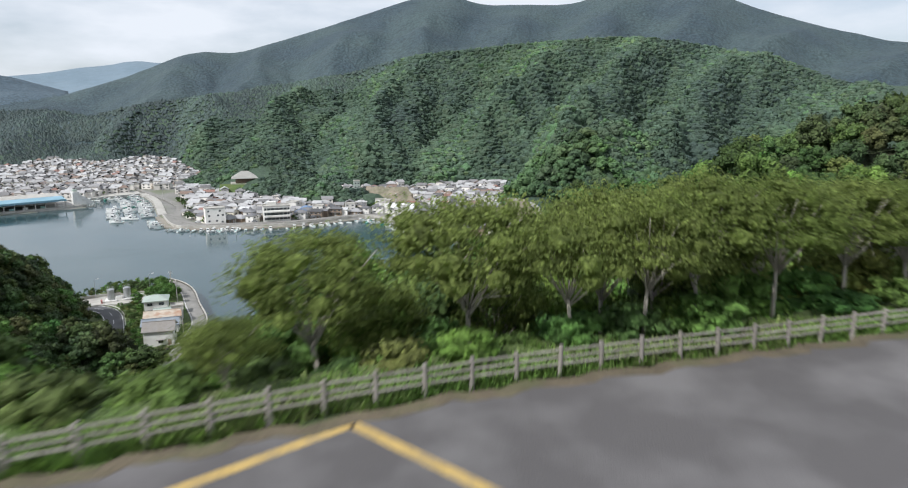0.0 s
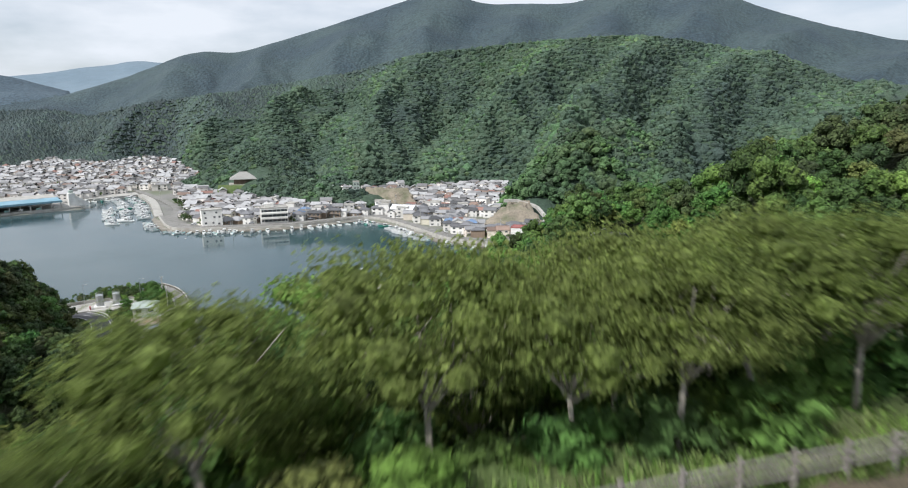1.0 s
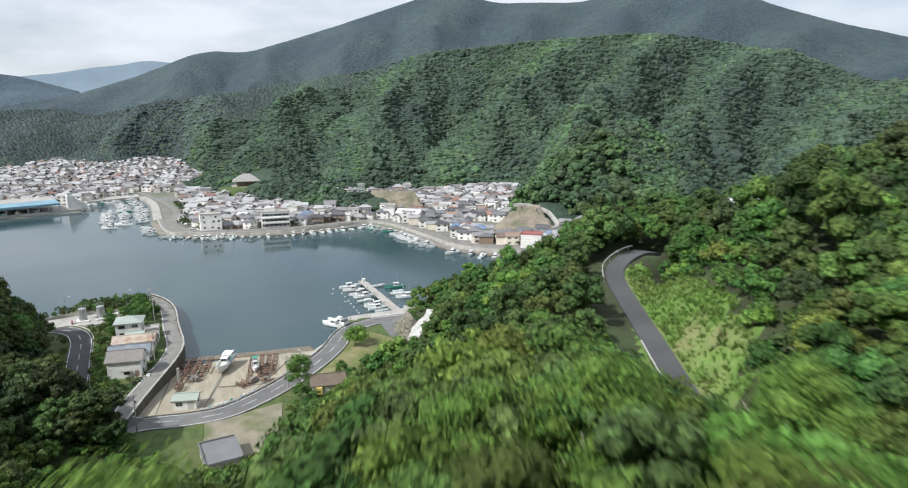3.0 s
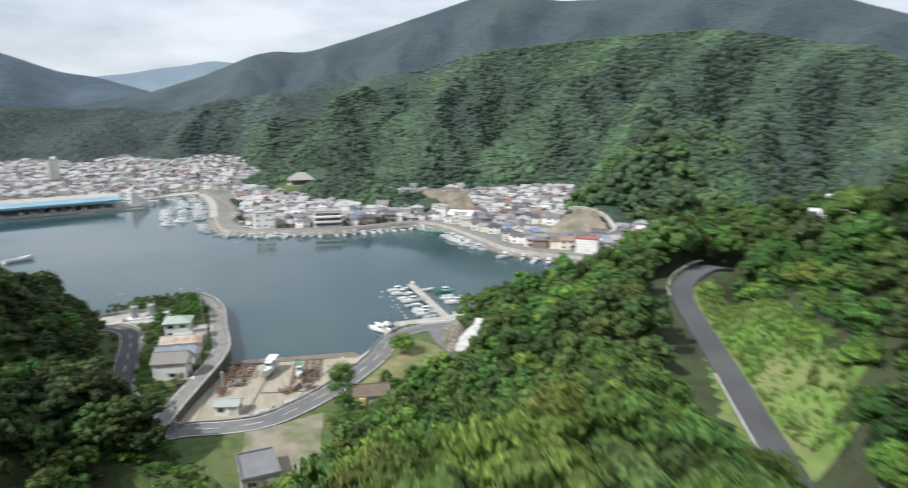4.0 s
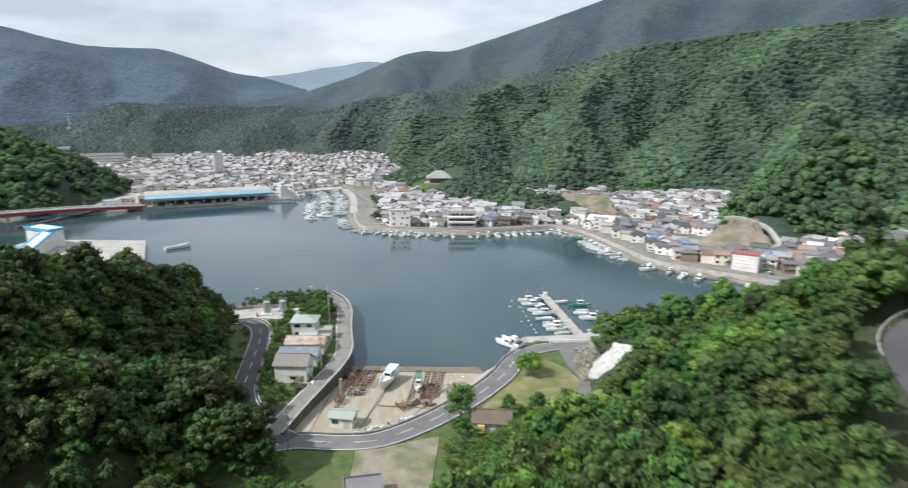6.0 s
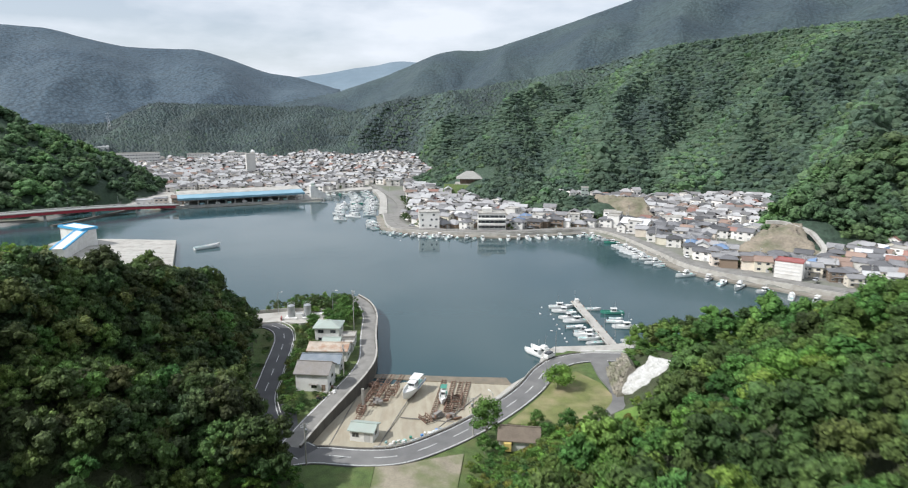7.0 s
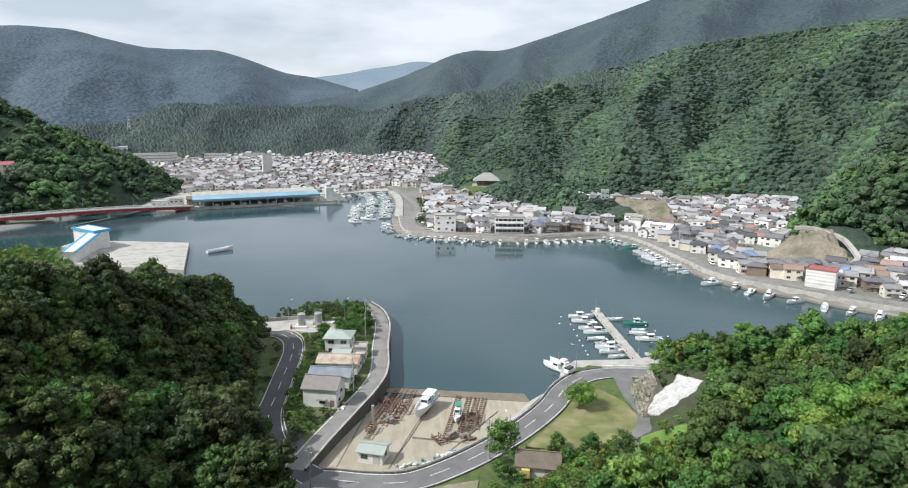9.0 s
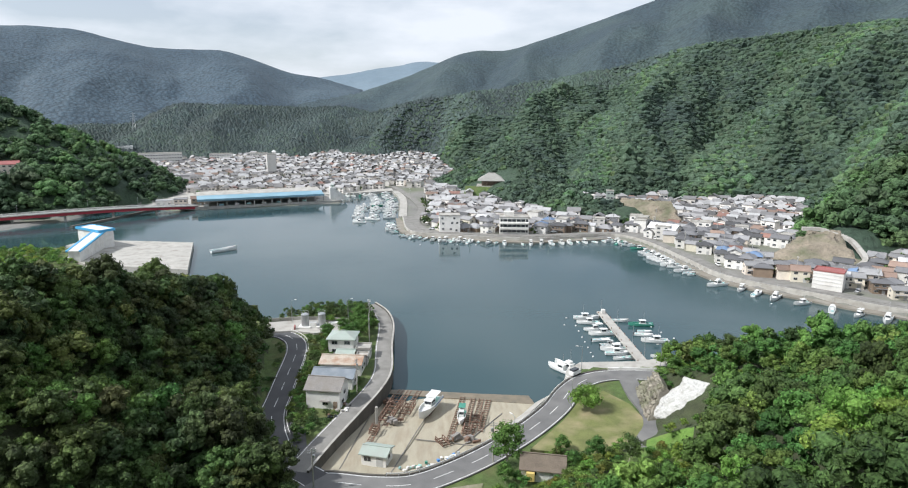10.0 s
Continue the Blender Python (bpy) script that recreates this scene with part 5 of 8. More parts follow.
# the slipway, sloping into the water
tagged(part("slipway", slab([(-30, 120.2), (-18, 118.9), (-9, 119.2), (-1, 124.8), (8, 132.8), (16, 142.2), (19.5, 150), (22, 157), (20, 170), (-18.6, 180), (-21, 171), (-23, 160), (-27, 143)],
                            -3, [2.1, 2.15, 2.1, 2.0, 1.8, 1.5, 1.05, 0.6, -0.5, -1.1, -0.2, 0.45, 1.5]), SLIPWAY), "stained concrete slipway running down into the water", "slipway", kind="structure")
tagged(part("slipway_foot", slab([(22, 158.2), (20, 170), (-18.6, 180), (-21, 171), (-21.4, 166), (-2, 162.4)], -3, [0.56, -0.46, -1.06, -0.16, 0.12, 0.36]), WET_SAND), "wet sandy foot of the slipway at the waterline", "slipway", kind="structure")
# retaining wall of the lane, with a parapet
wall_line = ROAD_WALL[np.argmin(np.hypot(ROAD_WALL[:, 0] + 33, ROAD_WALL[:, 1] - 236)):]
tagged(part("sea_wall", ribbon(wall_line, -3.05, -2.6, 0.55, -6.0), WALL_STAINED_SHADED), "stained concrete sea wall along the lane", "wall", kind="structure")
tagged(part("wall_coping", ribbon(wall_line, -3.1, -2.55, 0.68, 0.553), CONCRETE), "pale concrete coping along the sea wall", "wall", kind="structure")
yard_edge = ROAD_HARBOUR[np.hypot(ROAD_HARBOUR[:, 0] + 27, ROAD_HARBOUR[:, 1] - 116).argmin():]
tagged(part("retaining_wall", ribbon(yard_edge[:-8], -3.9, -3.45, 0.15, -3.6), WALL_STAINED_SHADED), "concrete retaining wall between road and yard", "wall", kind="structure")


def guardrail(line, offset, label, step=2.0, group="road guardrails"):
    rail = tagged(empty("guardrail", Matrix.Translation(Vector(line[0]))), label, "guardrail", group)
    back = Matrix.Translation(-Vector(line[0]))
    b = ribbon(line, offset - 0.04, offset + 0.04, 0.72, 0.46)
    bmesh.ops.transform(b, matrix=back, verts=b.verts)
    part("beam", b, WHITE_WALL, rail)
    d = np.gradient(line[:, :2], axis=0)
    d /= np.linalg.norm(d, axis=1)[:, None]
    first = None
    for p, q in zip(line[::2], d[::2]):
        at = Vector((p[0] + q[1] * (offset + 0.08), p[1] - q[0] * (offset + 0.08), p[2])) - Vector(line[0])
        if first is None:
            first = part("post", rod((0, 0, -0.5), (0, 0, 0.7), 0.06, sides=8), METAL_GREY, rail)
            first.location = at
        else:
            post = new("post", first.data)
            post.parent = rail
            post.location = at


guardrail(yard_edge[8:-16], -3.55, "white steel guardrail above the boat yard")
guardrail(ROAD_COAST[8:-14], -3.6, "white steel guardrail on the outer road edge")
guardrail(ROAD_LAWN[14:26], -2.9, "white steel guardrail round the lawn bend")
guardrail(HILL_PATH[(HILL_PATH[:, 0] > 60.5) & (HILL_PATH[:, 0] < 75)] + np.array([0, 0, 0.3]), -2.3, "pale steel guardrail on the hill lane")
guardrail(HILL_PATH[(HILL_PATH[:, 0] > 43) & (HILL_PATH[:, 0] < 51)] + np.array([0, 0, 0.3]), -2.3, "pale steel guardrail on the hill lane")

# small quay between the road and the pier
tagged(part("quay", slab([(33, 174), (30, 163), (36, 170.5), (47, 173.4), (58, 173), (66, 177), (64, 184), (57, 181), (38, 180)], -2, 3.6), CONCRETE), "concrete quay at the root of the pier", "quay", kind="structure")
tagged(part("ramp", slab([(9, 136.5), (14, 141), (19, 147.5), (23, 154), (27, 160), (22, 158), (17.5, 151)], -1, [3.2, 3.2, 3.2, 3.2, 3.0, 1.2, 1.2]), CONCRETE), "pale concrete boat ramp beside the road", "ramp", kind="structure")
tagged(part("quay_parapet", ribbon(np.array([(45, 173.6, 3.6), (60, 173.3, 3.6)]), -0.2, 0.2, 1.0, -0.1), WHITE_WALL), "white painted concrete parapet on the quay", "wall", kind="structure")


def build_pier():
    pier = tagged(empty("pier", pose(59, 181, 0, 0, 0, 2.0)), "long grey concrete pier with mooring posts", "pier")
    part("deck", box((3.4, 56, 0.5), (0, 27, 1.05), bevel=0.06), CONCRETE, pier)
    leg = None
    for y in np.arange(3, 54, 7.0):
        for x in (-1.3, 1.3):
            if leg is None:
                leg = part("pile", rod((0, 0, -3), (0, 0, 1.1), 0.28, sides=10), CONCRETE_DARK, pier)
                leg.location = (x, y, 0)
            else:
                o = new("pile", leg.data)
                o.parent, o.location = pier, (x, y, 0)
    b = None
    for y in np.arange(5, 55, 6.0):
        for x in (-1.45, 1.45):
            if b is None:
                b = part("bollard", rod((0, 0, 0), (0, 0, 0.45), 0.14, 0.18, 8), RUST, pier)
                b.location = (x, y, 1.55)
            else:
                o = new("bollard", b.data)
                o.parent, o.location = pier, (x, y, 1.55)
    hut = part("light_box", box((1.4, 1.6, 1.5), (0.2, 52.6, 1.55), bevel=0.08), WHITE_WALL, pier, "small white equipment box")
    part("mast", rod((-0.4, 53.4, 1.55), (-0.4, 53.4, 6.5), 0.07, 0.05), METAL_GREY, pier)
    for y in (8, 20, 38):
        part("mast", rod((1.5, y, 1.5), (1.5, y, 8.0), 0.08, 0.05), METAL_GREY, pier)


build_pier()

# white sprayed slope and the stone wall beside it
def sheet(corners, n, rough, seed, thick=0.5):
    """A lumpy sheet between four corners (a, b along the foot, c, d along the top)."""
    a, b, c, d = (np.array(p, float) for p in corners)
    nrm = np.cross(b - a, d - a)
    nrm /= np.linalg.norm(nrm)
    bm = bmesh.new()
    grid = []
    for i in range(n + 1):
        row = []
        for j in range(n + 1):
            u, w = j / n, i / n
            p = (a * (1 - u) + b * u) * (1 - w) + (d * (1 - u) + c * u) * w
            edge = min(u, 1 - u, w, 1 - w)
            k = noise.noise(Vector(p * 0.45) + Vector((seed, 0, 0))) * rough + noise.noise(Vector(p * 1.3)) * rough * 0.4
            bow = 0.12 * (noise.noise(Vector((u * 4 + seed, w * 4, 3))))
            p = p + nrm * (k + thick * min(1, edge * 6)) + (b - a) * bow * (1 if edge < 0.1 else 0.3)
            row.append(bm.verts.new(p))
        grid.append(row)
    for r0, r1 in zip(grid, grid[1:]):
        for j in range(n):
            bm.faces.new((r0[j], r0[j + 1], r1[j + 1], r1[j]))
    bmesh.ops.recalc_face_normals(bm, faces=bm.faces)
    ext = bmesh.ops.extrude_face_region(bm, geom=list(bm.faces))
    bmesh.ops.translate(bm, verts=[g for g in ext["geom"] if isinstance(g, bmesh.types.BMVert)], vec=Vector(-nrm * 2.0))
    bmesh.ops.recalc_face_normals(bm, faces=bm.faces)
    return bm


tagged(part("sprayed_slope", sheet([(47.4, 142.8, 5.6), (53.6, 132.5, 7.6), (59.2, 137.6, 16.3), (56.3, 145.2, 14.2)], 40, 0.75, 4), SPRAYED, smooth=True),
       "white sprayed concrete covering the cut slope", "retaining slope", kind="structure")


def stone_wall():
    wall = tagged(part("stone_wall", sheet([(49.8, 160.5, 4.0), (46.6, 140.5, 5.0), (51.8, 146.2, 11.5), (54.5, 159, 9.5)], 8, 0.3, 9, 0.2), ROCK), "rough stone retaining wall with weeds in its joints", "wall", kind="structure")
    rng = np.random.default_rng(4)
    bm = bmesh.new()
    bmesh.ops.create_icosphere(bm, subdivisions=1, radius=0.75)
    for v in bm.verts:
        v.co *= rng.uniform(0.8, 1.15)
        v.co.z *= 0.6
    me = None
    a, b, c, d = (np.array(p) for p in ((49.8, 160.5, 4.0), (46.6, 140.5, 5.0), (51.8, 146.2, 11.5), (54.5, 159, 9.5)))
    for i in range(7):
        for j in range(15):
            u, w = (j + 0.5 * (i % 2)) / 15, (i + 0.4) / 7
            p = (a * (1 - u) + b * u) * (1 - w) + (d * (1 - u) + c * u) * w
            if me is None:
                s = part("stone", bm, ROCK, wall)
                me = s.data
            else:
                s = new("stone", me)
                s.parent = wall
            s.matrix_basis = pose(p[0] - 0.35, p[1], p[2], rng.uniform(-20, 20), rng.uniform(30, 60), rng.uniform(0, 360)) @ Matrix.Diagonal((rng.uniform(0.7, 1.05),) * 3 + (1,))


stone_wall()

# ---- houses ----
def gable_roof(w, d, z, rise, over=0.5, thick=0.22):
    """A pitched roof along x, over a plan w by d, with its eaves at z."""
    bm = bmesh.new()
    W, D = w / 2 + over, d / 2 + over
    drop = rise * over / (d / 2)
    prof = [(-D, z - drop), (0, z + rise), (D, z - drop), (D, z - drop + thick), (0, z + rise + thick * 1.2), (-D, z - drop + thick)]
    ends = [[bm.verts.new((sx * W, y, zz)) for y, zz in prof] for sx in (-1, 1)]
    for i in range(6):
        j = (i + 1) % 6
        bm.faces.new((ends[0][i], ends[0][j], ends[1][j], ends[1][i]))
    for e in ends:
        bm.faces.new((e[0], e[1], e[4], e[5]))
        bm.faces.new((e[1], e[2], e[3], e[4]))
    # ridge cap
    add_box(bm, (2 * W, 0.35, 0.16), (0, 0, z + rise + thick))
    bmesh.ops.recalc_face_normals(bm, faces=bm.faces)
    return bm


def hip_roof(w, d, z, rise, over=0.6, thick=0.25, flare=0.0):
    bm = bmesh.new()
    W, D = w / 2 + over, d / 2 + over
    r = max(0.2, W - D * 0.95)
    low = [bm.verts.new((sx * W, sy * D, z)) for sx, sy in ((-1, -1), (1, -1), (1, 1), (-1, 1))]
    mid = [bm.verts.new((sx * W, sy * D, z + thick)) for sx, sy in ((-1, -1), (1, -1), (1, 1), (-1, 1))]
    top = [bm.verts.new((sx * r, 0, z + thick + rise)) for sx in (-1, 1)]
    bm.faces.new(low[::-1])
    for i in range(4):
        bm.faces.new((low[i], low[(i + 1) % 4], mid[(i + 1) % 4], mid[i]))
    bm.faces.new((mid[0], mid[1], top[1], top[0]))
    bm.faces.new((mid[2], mid[3], top[0], top[1]))
    bm.faces.new((mid[1], mid[2], top[1]))
    bm.faces.new((mid[3], mid[0], top[0]))
    add_box(bm, (2 * r + 0.5, 0.4, 0.22), (0, 0, z + thick + rise - 0.08))
    bmesh.ops.recalc_face_normals(bm, faces=bm.faces)
    return bm


def flat_roof(w, d, z, over=0.15):
    bm = box((w + 2 * over, d + 2 * over, 0.25), (0, 0, z))
    for sy in (-1, 1):
        add_box(bm, (w + 2 * over, 0.2, 0.4), (0, sy * (d / 2 + over - 0.1), z + 0.25))
    for sx in (-1, 1):
        add_box(bm, (0.2, d + 2 * over - 0.4, 0.4), (sx * (w / 2 + over - 0.1), 0, z + 0.25))
    return bm


def walls(w, d, h, rise=0.0, low=-1.5):
    """House body, with gable ends when rise is given."""
    bm = bmesh.new()
    W, D = w / 2, d / 2
    prof = [(-D, low), (D, low), (D, h)] + ([(0, h + rise)] if rise else []) + [(-D, h)]
    ends = [[bm.verts.new((sx * W, y, z)) for y, z in prof] for sx in (-1, 1)]
    n = len(prof)
    for i in range(n):
        j = (i + 1) % n
        bm.faces.new((ends[0][i], ends[0][j], ends[1][j], ends[1][i]))
    bm.faces.new(ends[0][::-1])
    bm.faces.new(ends[1])
    bmesh.ops.recalc_face_normals(bm, faces=bm.faces)
    return bm


WINDOW_MESHES = {}


def window_part(parent, w, h, at, turn=0.0):
    """A framed window standing a little proud of a wall that faces -y before it is turned."""
    key = (round(w, 2), round(h, 2))
    if key not in WINDOW_MESHES:
        bm = box((w, 0.08, h), (0, 0, 0))
        n = len(bm.faces)
        add_box(bm, (w * 0.42, 0.04, h * 0.82), (-w * 0.23, -0.035, h * 0.09))
        add_box(bm, (w * 0.42, 0.04, h * 0.82), (w * 0.23, -0.035, h * 0.09))
        bm.faces.ensure_lookup_table()
        for f in bm.faces[n:]:
            f.material_index = 1
        win = part("window", bm, [FRAME_GREY, GLASS_DARK], parent)
        WINDOW_MESHES[key] = win.data
    else:
        win = new("window", WINDOW_MESHES[key])
        win.parent = parent
    win.matrix_basis = pose(at[0], at[1], at[2], 0, 0, turn)
    return win


def house(name, w, d, storeys, roof, wall_mat, roof_mat, label, group="", storey=2.75, rise=None, category="house", porch=False, bare=False):
    top = tagged(empty(name), label, category, group)
    h = storeys * storey
    rise = rise if rise is not None else 0.24 * d
    part("wall", walls(w, d, h, rise if roof == "gable" else 0), wall_mat, top)
    part("roof", {"gable": lambda: gable_roof(w, d, h, rise), "hip": lambda: hip_roof(w, d, h - 0.1, rise), "flat": lambda: flat_roof(w, d, h)}[roof](), roof_mat, top)
    for s in range(0 if bare else storeys):
        n = max(2, int(w / 3.2))
        for k in range(n):
            x = (k + 0.5) / n * w - w / 2
            if s == 0 and k == n // 2:
                part("door", box((1.5, 0.1, 2.05), (x, -d / 2 - 0.02, 0)), FRAME_GREY, top)
                continue
            window_part(top, min(1.9, w / n * 0.62), 1.2, (x, -d / 2 - 0.02, s * storey + 0.9))
        window_part(top, 1.5, 1.1, (w / 2 + 0.02, 0, s * storey + 0.95), 90)
        window_part(top, 1.5, 1.1, (-w / 2 - 0.02, 0.2, s * storey + 0.95), -90)
    if porch:
        part("porch_roof", box((w * 0.7, 1.6, 0.16), (0, -d / 2 - 0.7, storey + 0.02)), roof_mat, top)
    return top


def roof_kind(name, color, amount=0.25):
    return material(name, color, 0.6, var=0.2, scale=0.25, fine=1.5, bump=0.3, per_object=amount)


ROOF_DARK = roof_kind("dark_tile_roof", (0.135, 0.135, 0.14), 0.45)
ROOF_PALE = roof_kind("pale_tile_roof", (0.25, 0.248, 0.25), 0.35)
ROOF_BROWN = roof_kind("brown_tile_roof", (0.24, 0.17, 0.135), 0.3)
ROOF_WHITE = roof_kind("white_sheet_roof", (0.52, 0.52, 0.52), 0.4)
ROOF_BLUE = roof_kind("blue_tile_roof", (0.14, 0.21, 0.33), 0.3)
ROOF_RED = roof_kind("faded_red_roof", (0.27, 0.15, 0.12), 0.3)
WALL_CREAM = material("cream_wall", (0.72, 0.66, 0.55), 0.75, var=0.12, scale=0.2, fine=2, bump=0.15, dirt=(0.35, 0.3, 0.25), dirt_scale=0.2, dirt_amount=0.4, per_object=0.2, hue=0.02)
WALL_BROWN = material("brown_board_wall", (0.24, 0.18, 0.13), 0.8, var=0.2, scale=0.3, fine=3, bump=0.3, per_object=0.35)
WALL_WHITE = material("white_render", (0.77, 0.75, 0.71), 0.7, var=0.1, scale=0.2, fine=2, bump=0.1, dirt=(0.42, 0.4, 0.36), dirt_scale=0.2, dirt_amount=0.5, per_object=0.22)

KINDS = [
    house("house", 9, 7.5, 2, "hip", WALL_WHITE, ROOF_DARK, "two-storey white house with a dark tiled hip roof", "town houses"),
    house("house", 8, 6.5, 2, "gable", WALL_CREAM, ROOF_PALE, "two-storey cream house with a pale grey gable roof", "town houses", porch=True),
    house("house", 10, 7, 2, "hip", WALL_BROWN, ROOF_DARK, "brown boarded house with a dark tiled roof", "town houses", porch=True),
    house("house", 7, 6, 2, "gable", WALL_WHITE, ROOF_WHITE, "small white house with a pale sheet roof", "town houses"),
    house("house", 11, 8, 1, "hip", WALL_BROWN, ROOF_PALE, "low house with a wide grey tiled roof", "town houses", rise=2.4),
    house("house", 8.5, 7, 2, "gable", WALL_CREAM, ROOF_BROWN, "cream house with a brown tiled gable roof", "town houses"),
    house("house", 9, 8, 3, "flat", WALL_WHITE, CONCRETE, "three-storey white flat-roofed house", "town houses"),
    house("house", 8, 7, 2, "hip", WALL_CREAM, ROOF_BLUE, "cream house with a blue tiled roof", "town houses"),
    house("house", 7.5, 6.5, 2, "gable", WALL_WHITE, ROOF_RED, "white house with a faded red roof", "town houses"),
    house("house", 6.5, 5, 1, "gable", WALL_BROWN, ROOF_DARK, "small dark shed-like house with a tiled roof", "town houses"),
    house("house", 9.5, 6.5, 2, "gable", WALL_WHITE, ROOF_DARK, "long white house with a dark gable roof", "town houses"),
]
SHARE = [22, 20, 10, 9, 9, 7, 5, 4, 3, 8, 19]

QUAY_LINE = [(-58, 604), (-46, 545), (-39, 455), (-31, 403), (-14, 388), (40, 374), (76, 380), (99, 384), (111, 364), (119, 317), (123, 290), (134, 272), (150, 256), (175, 232), (235, 195)]
FRONT_ROAD = spline([(-62, 640, 2.6), (-50, 600, 2.6), (-33, 535, 2.6), (-25, 487, 2.6), (-27, 440, 2.6), (-20, 406, 2.6), (-5, 393, 2.6), (40, 383, 2.6), (78, 389, 2.6), (103, 391, 2.6), (117, 368, 2.6),
                     (126, 320, 2.6), (131, 294, 2.6), (141, 278, 2.6), (156, 263, 2.6), (182, 240, 2.6), (240, 203, 2.6)], 6)
LANDMARKS = [(37, 388, 16), (-4, 377, 11), (160, 268, 9), (32, 562, 26), (-176, 694, 12), (178, 330, 24), (133, 440, 24), (130, 300, 5), (133, 470, 10)]


def town_places():
    """House places by walking inland from the quay in rows."""
    rng = np.random.default_rng(21)
    xs, ys, turns = [], [], []
    for gap, ring in ((8.1, [(-45, 400), (-8, 397), (40, 389), (80, 395), (106, 396), (122, 370), (132, 322), (137, 298), (147, 284), (162, 270), (190, 248), (270, 215), (300, 300), (330, 520), (200, 520), (60, 560), (0, 720), (-30, 640), (-15, 500)]),
                      (9.2, [(-420, 640), (-285, 620), (-240, 575), (-105, 590), (-60, 625), (-30, 640), (0, 720), (-20, 900), (-40, 1080), (-240, 1170), (-420, 1100)])):
        x, y = scatter(rng, ring, gap, lambda a, b: (land(a, b)[1] < 0.75) & ~inside(a, b, BAY) & (edge_distance(a, b, BAY) > 9))
        xs.append(x)
        ys.append(y)
    x, y = np.concatenate(xs), np.concatenate(ys)
    ok = edge_distance(x, y, [tuple(p[:2]) for p in FRONT_ROAD[::2]], closed=False) > 7.5
    for lx, ly, r in LANDMARKS:
        ok &= np.hypot(x - lx, y - ly) > r
    for ring in CUTS:
        ok &= ~inside(x, y, ring)
    ok &= rng.random(len(x)) < 0.93
    x, y = x[ok], y[ok]
    turn = 20 * np.sin(x / 60) + 25 * np.sin(y / 80) + rng.choice([0, 90, 180, 0, 0], len(x)) + rng.normal(0, 6, len(x)) - 20
    return x, y, turn, rng


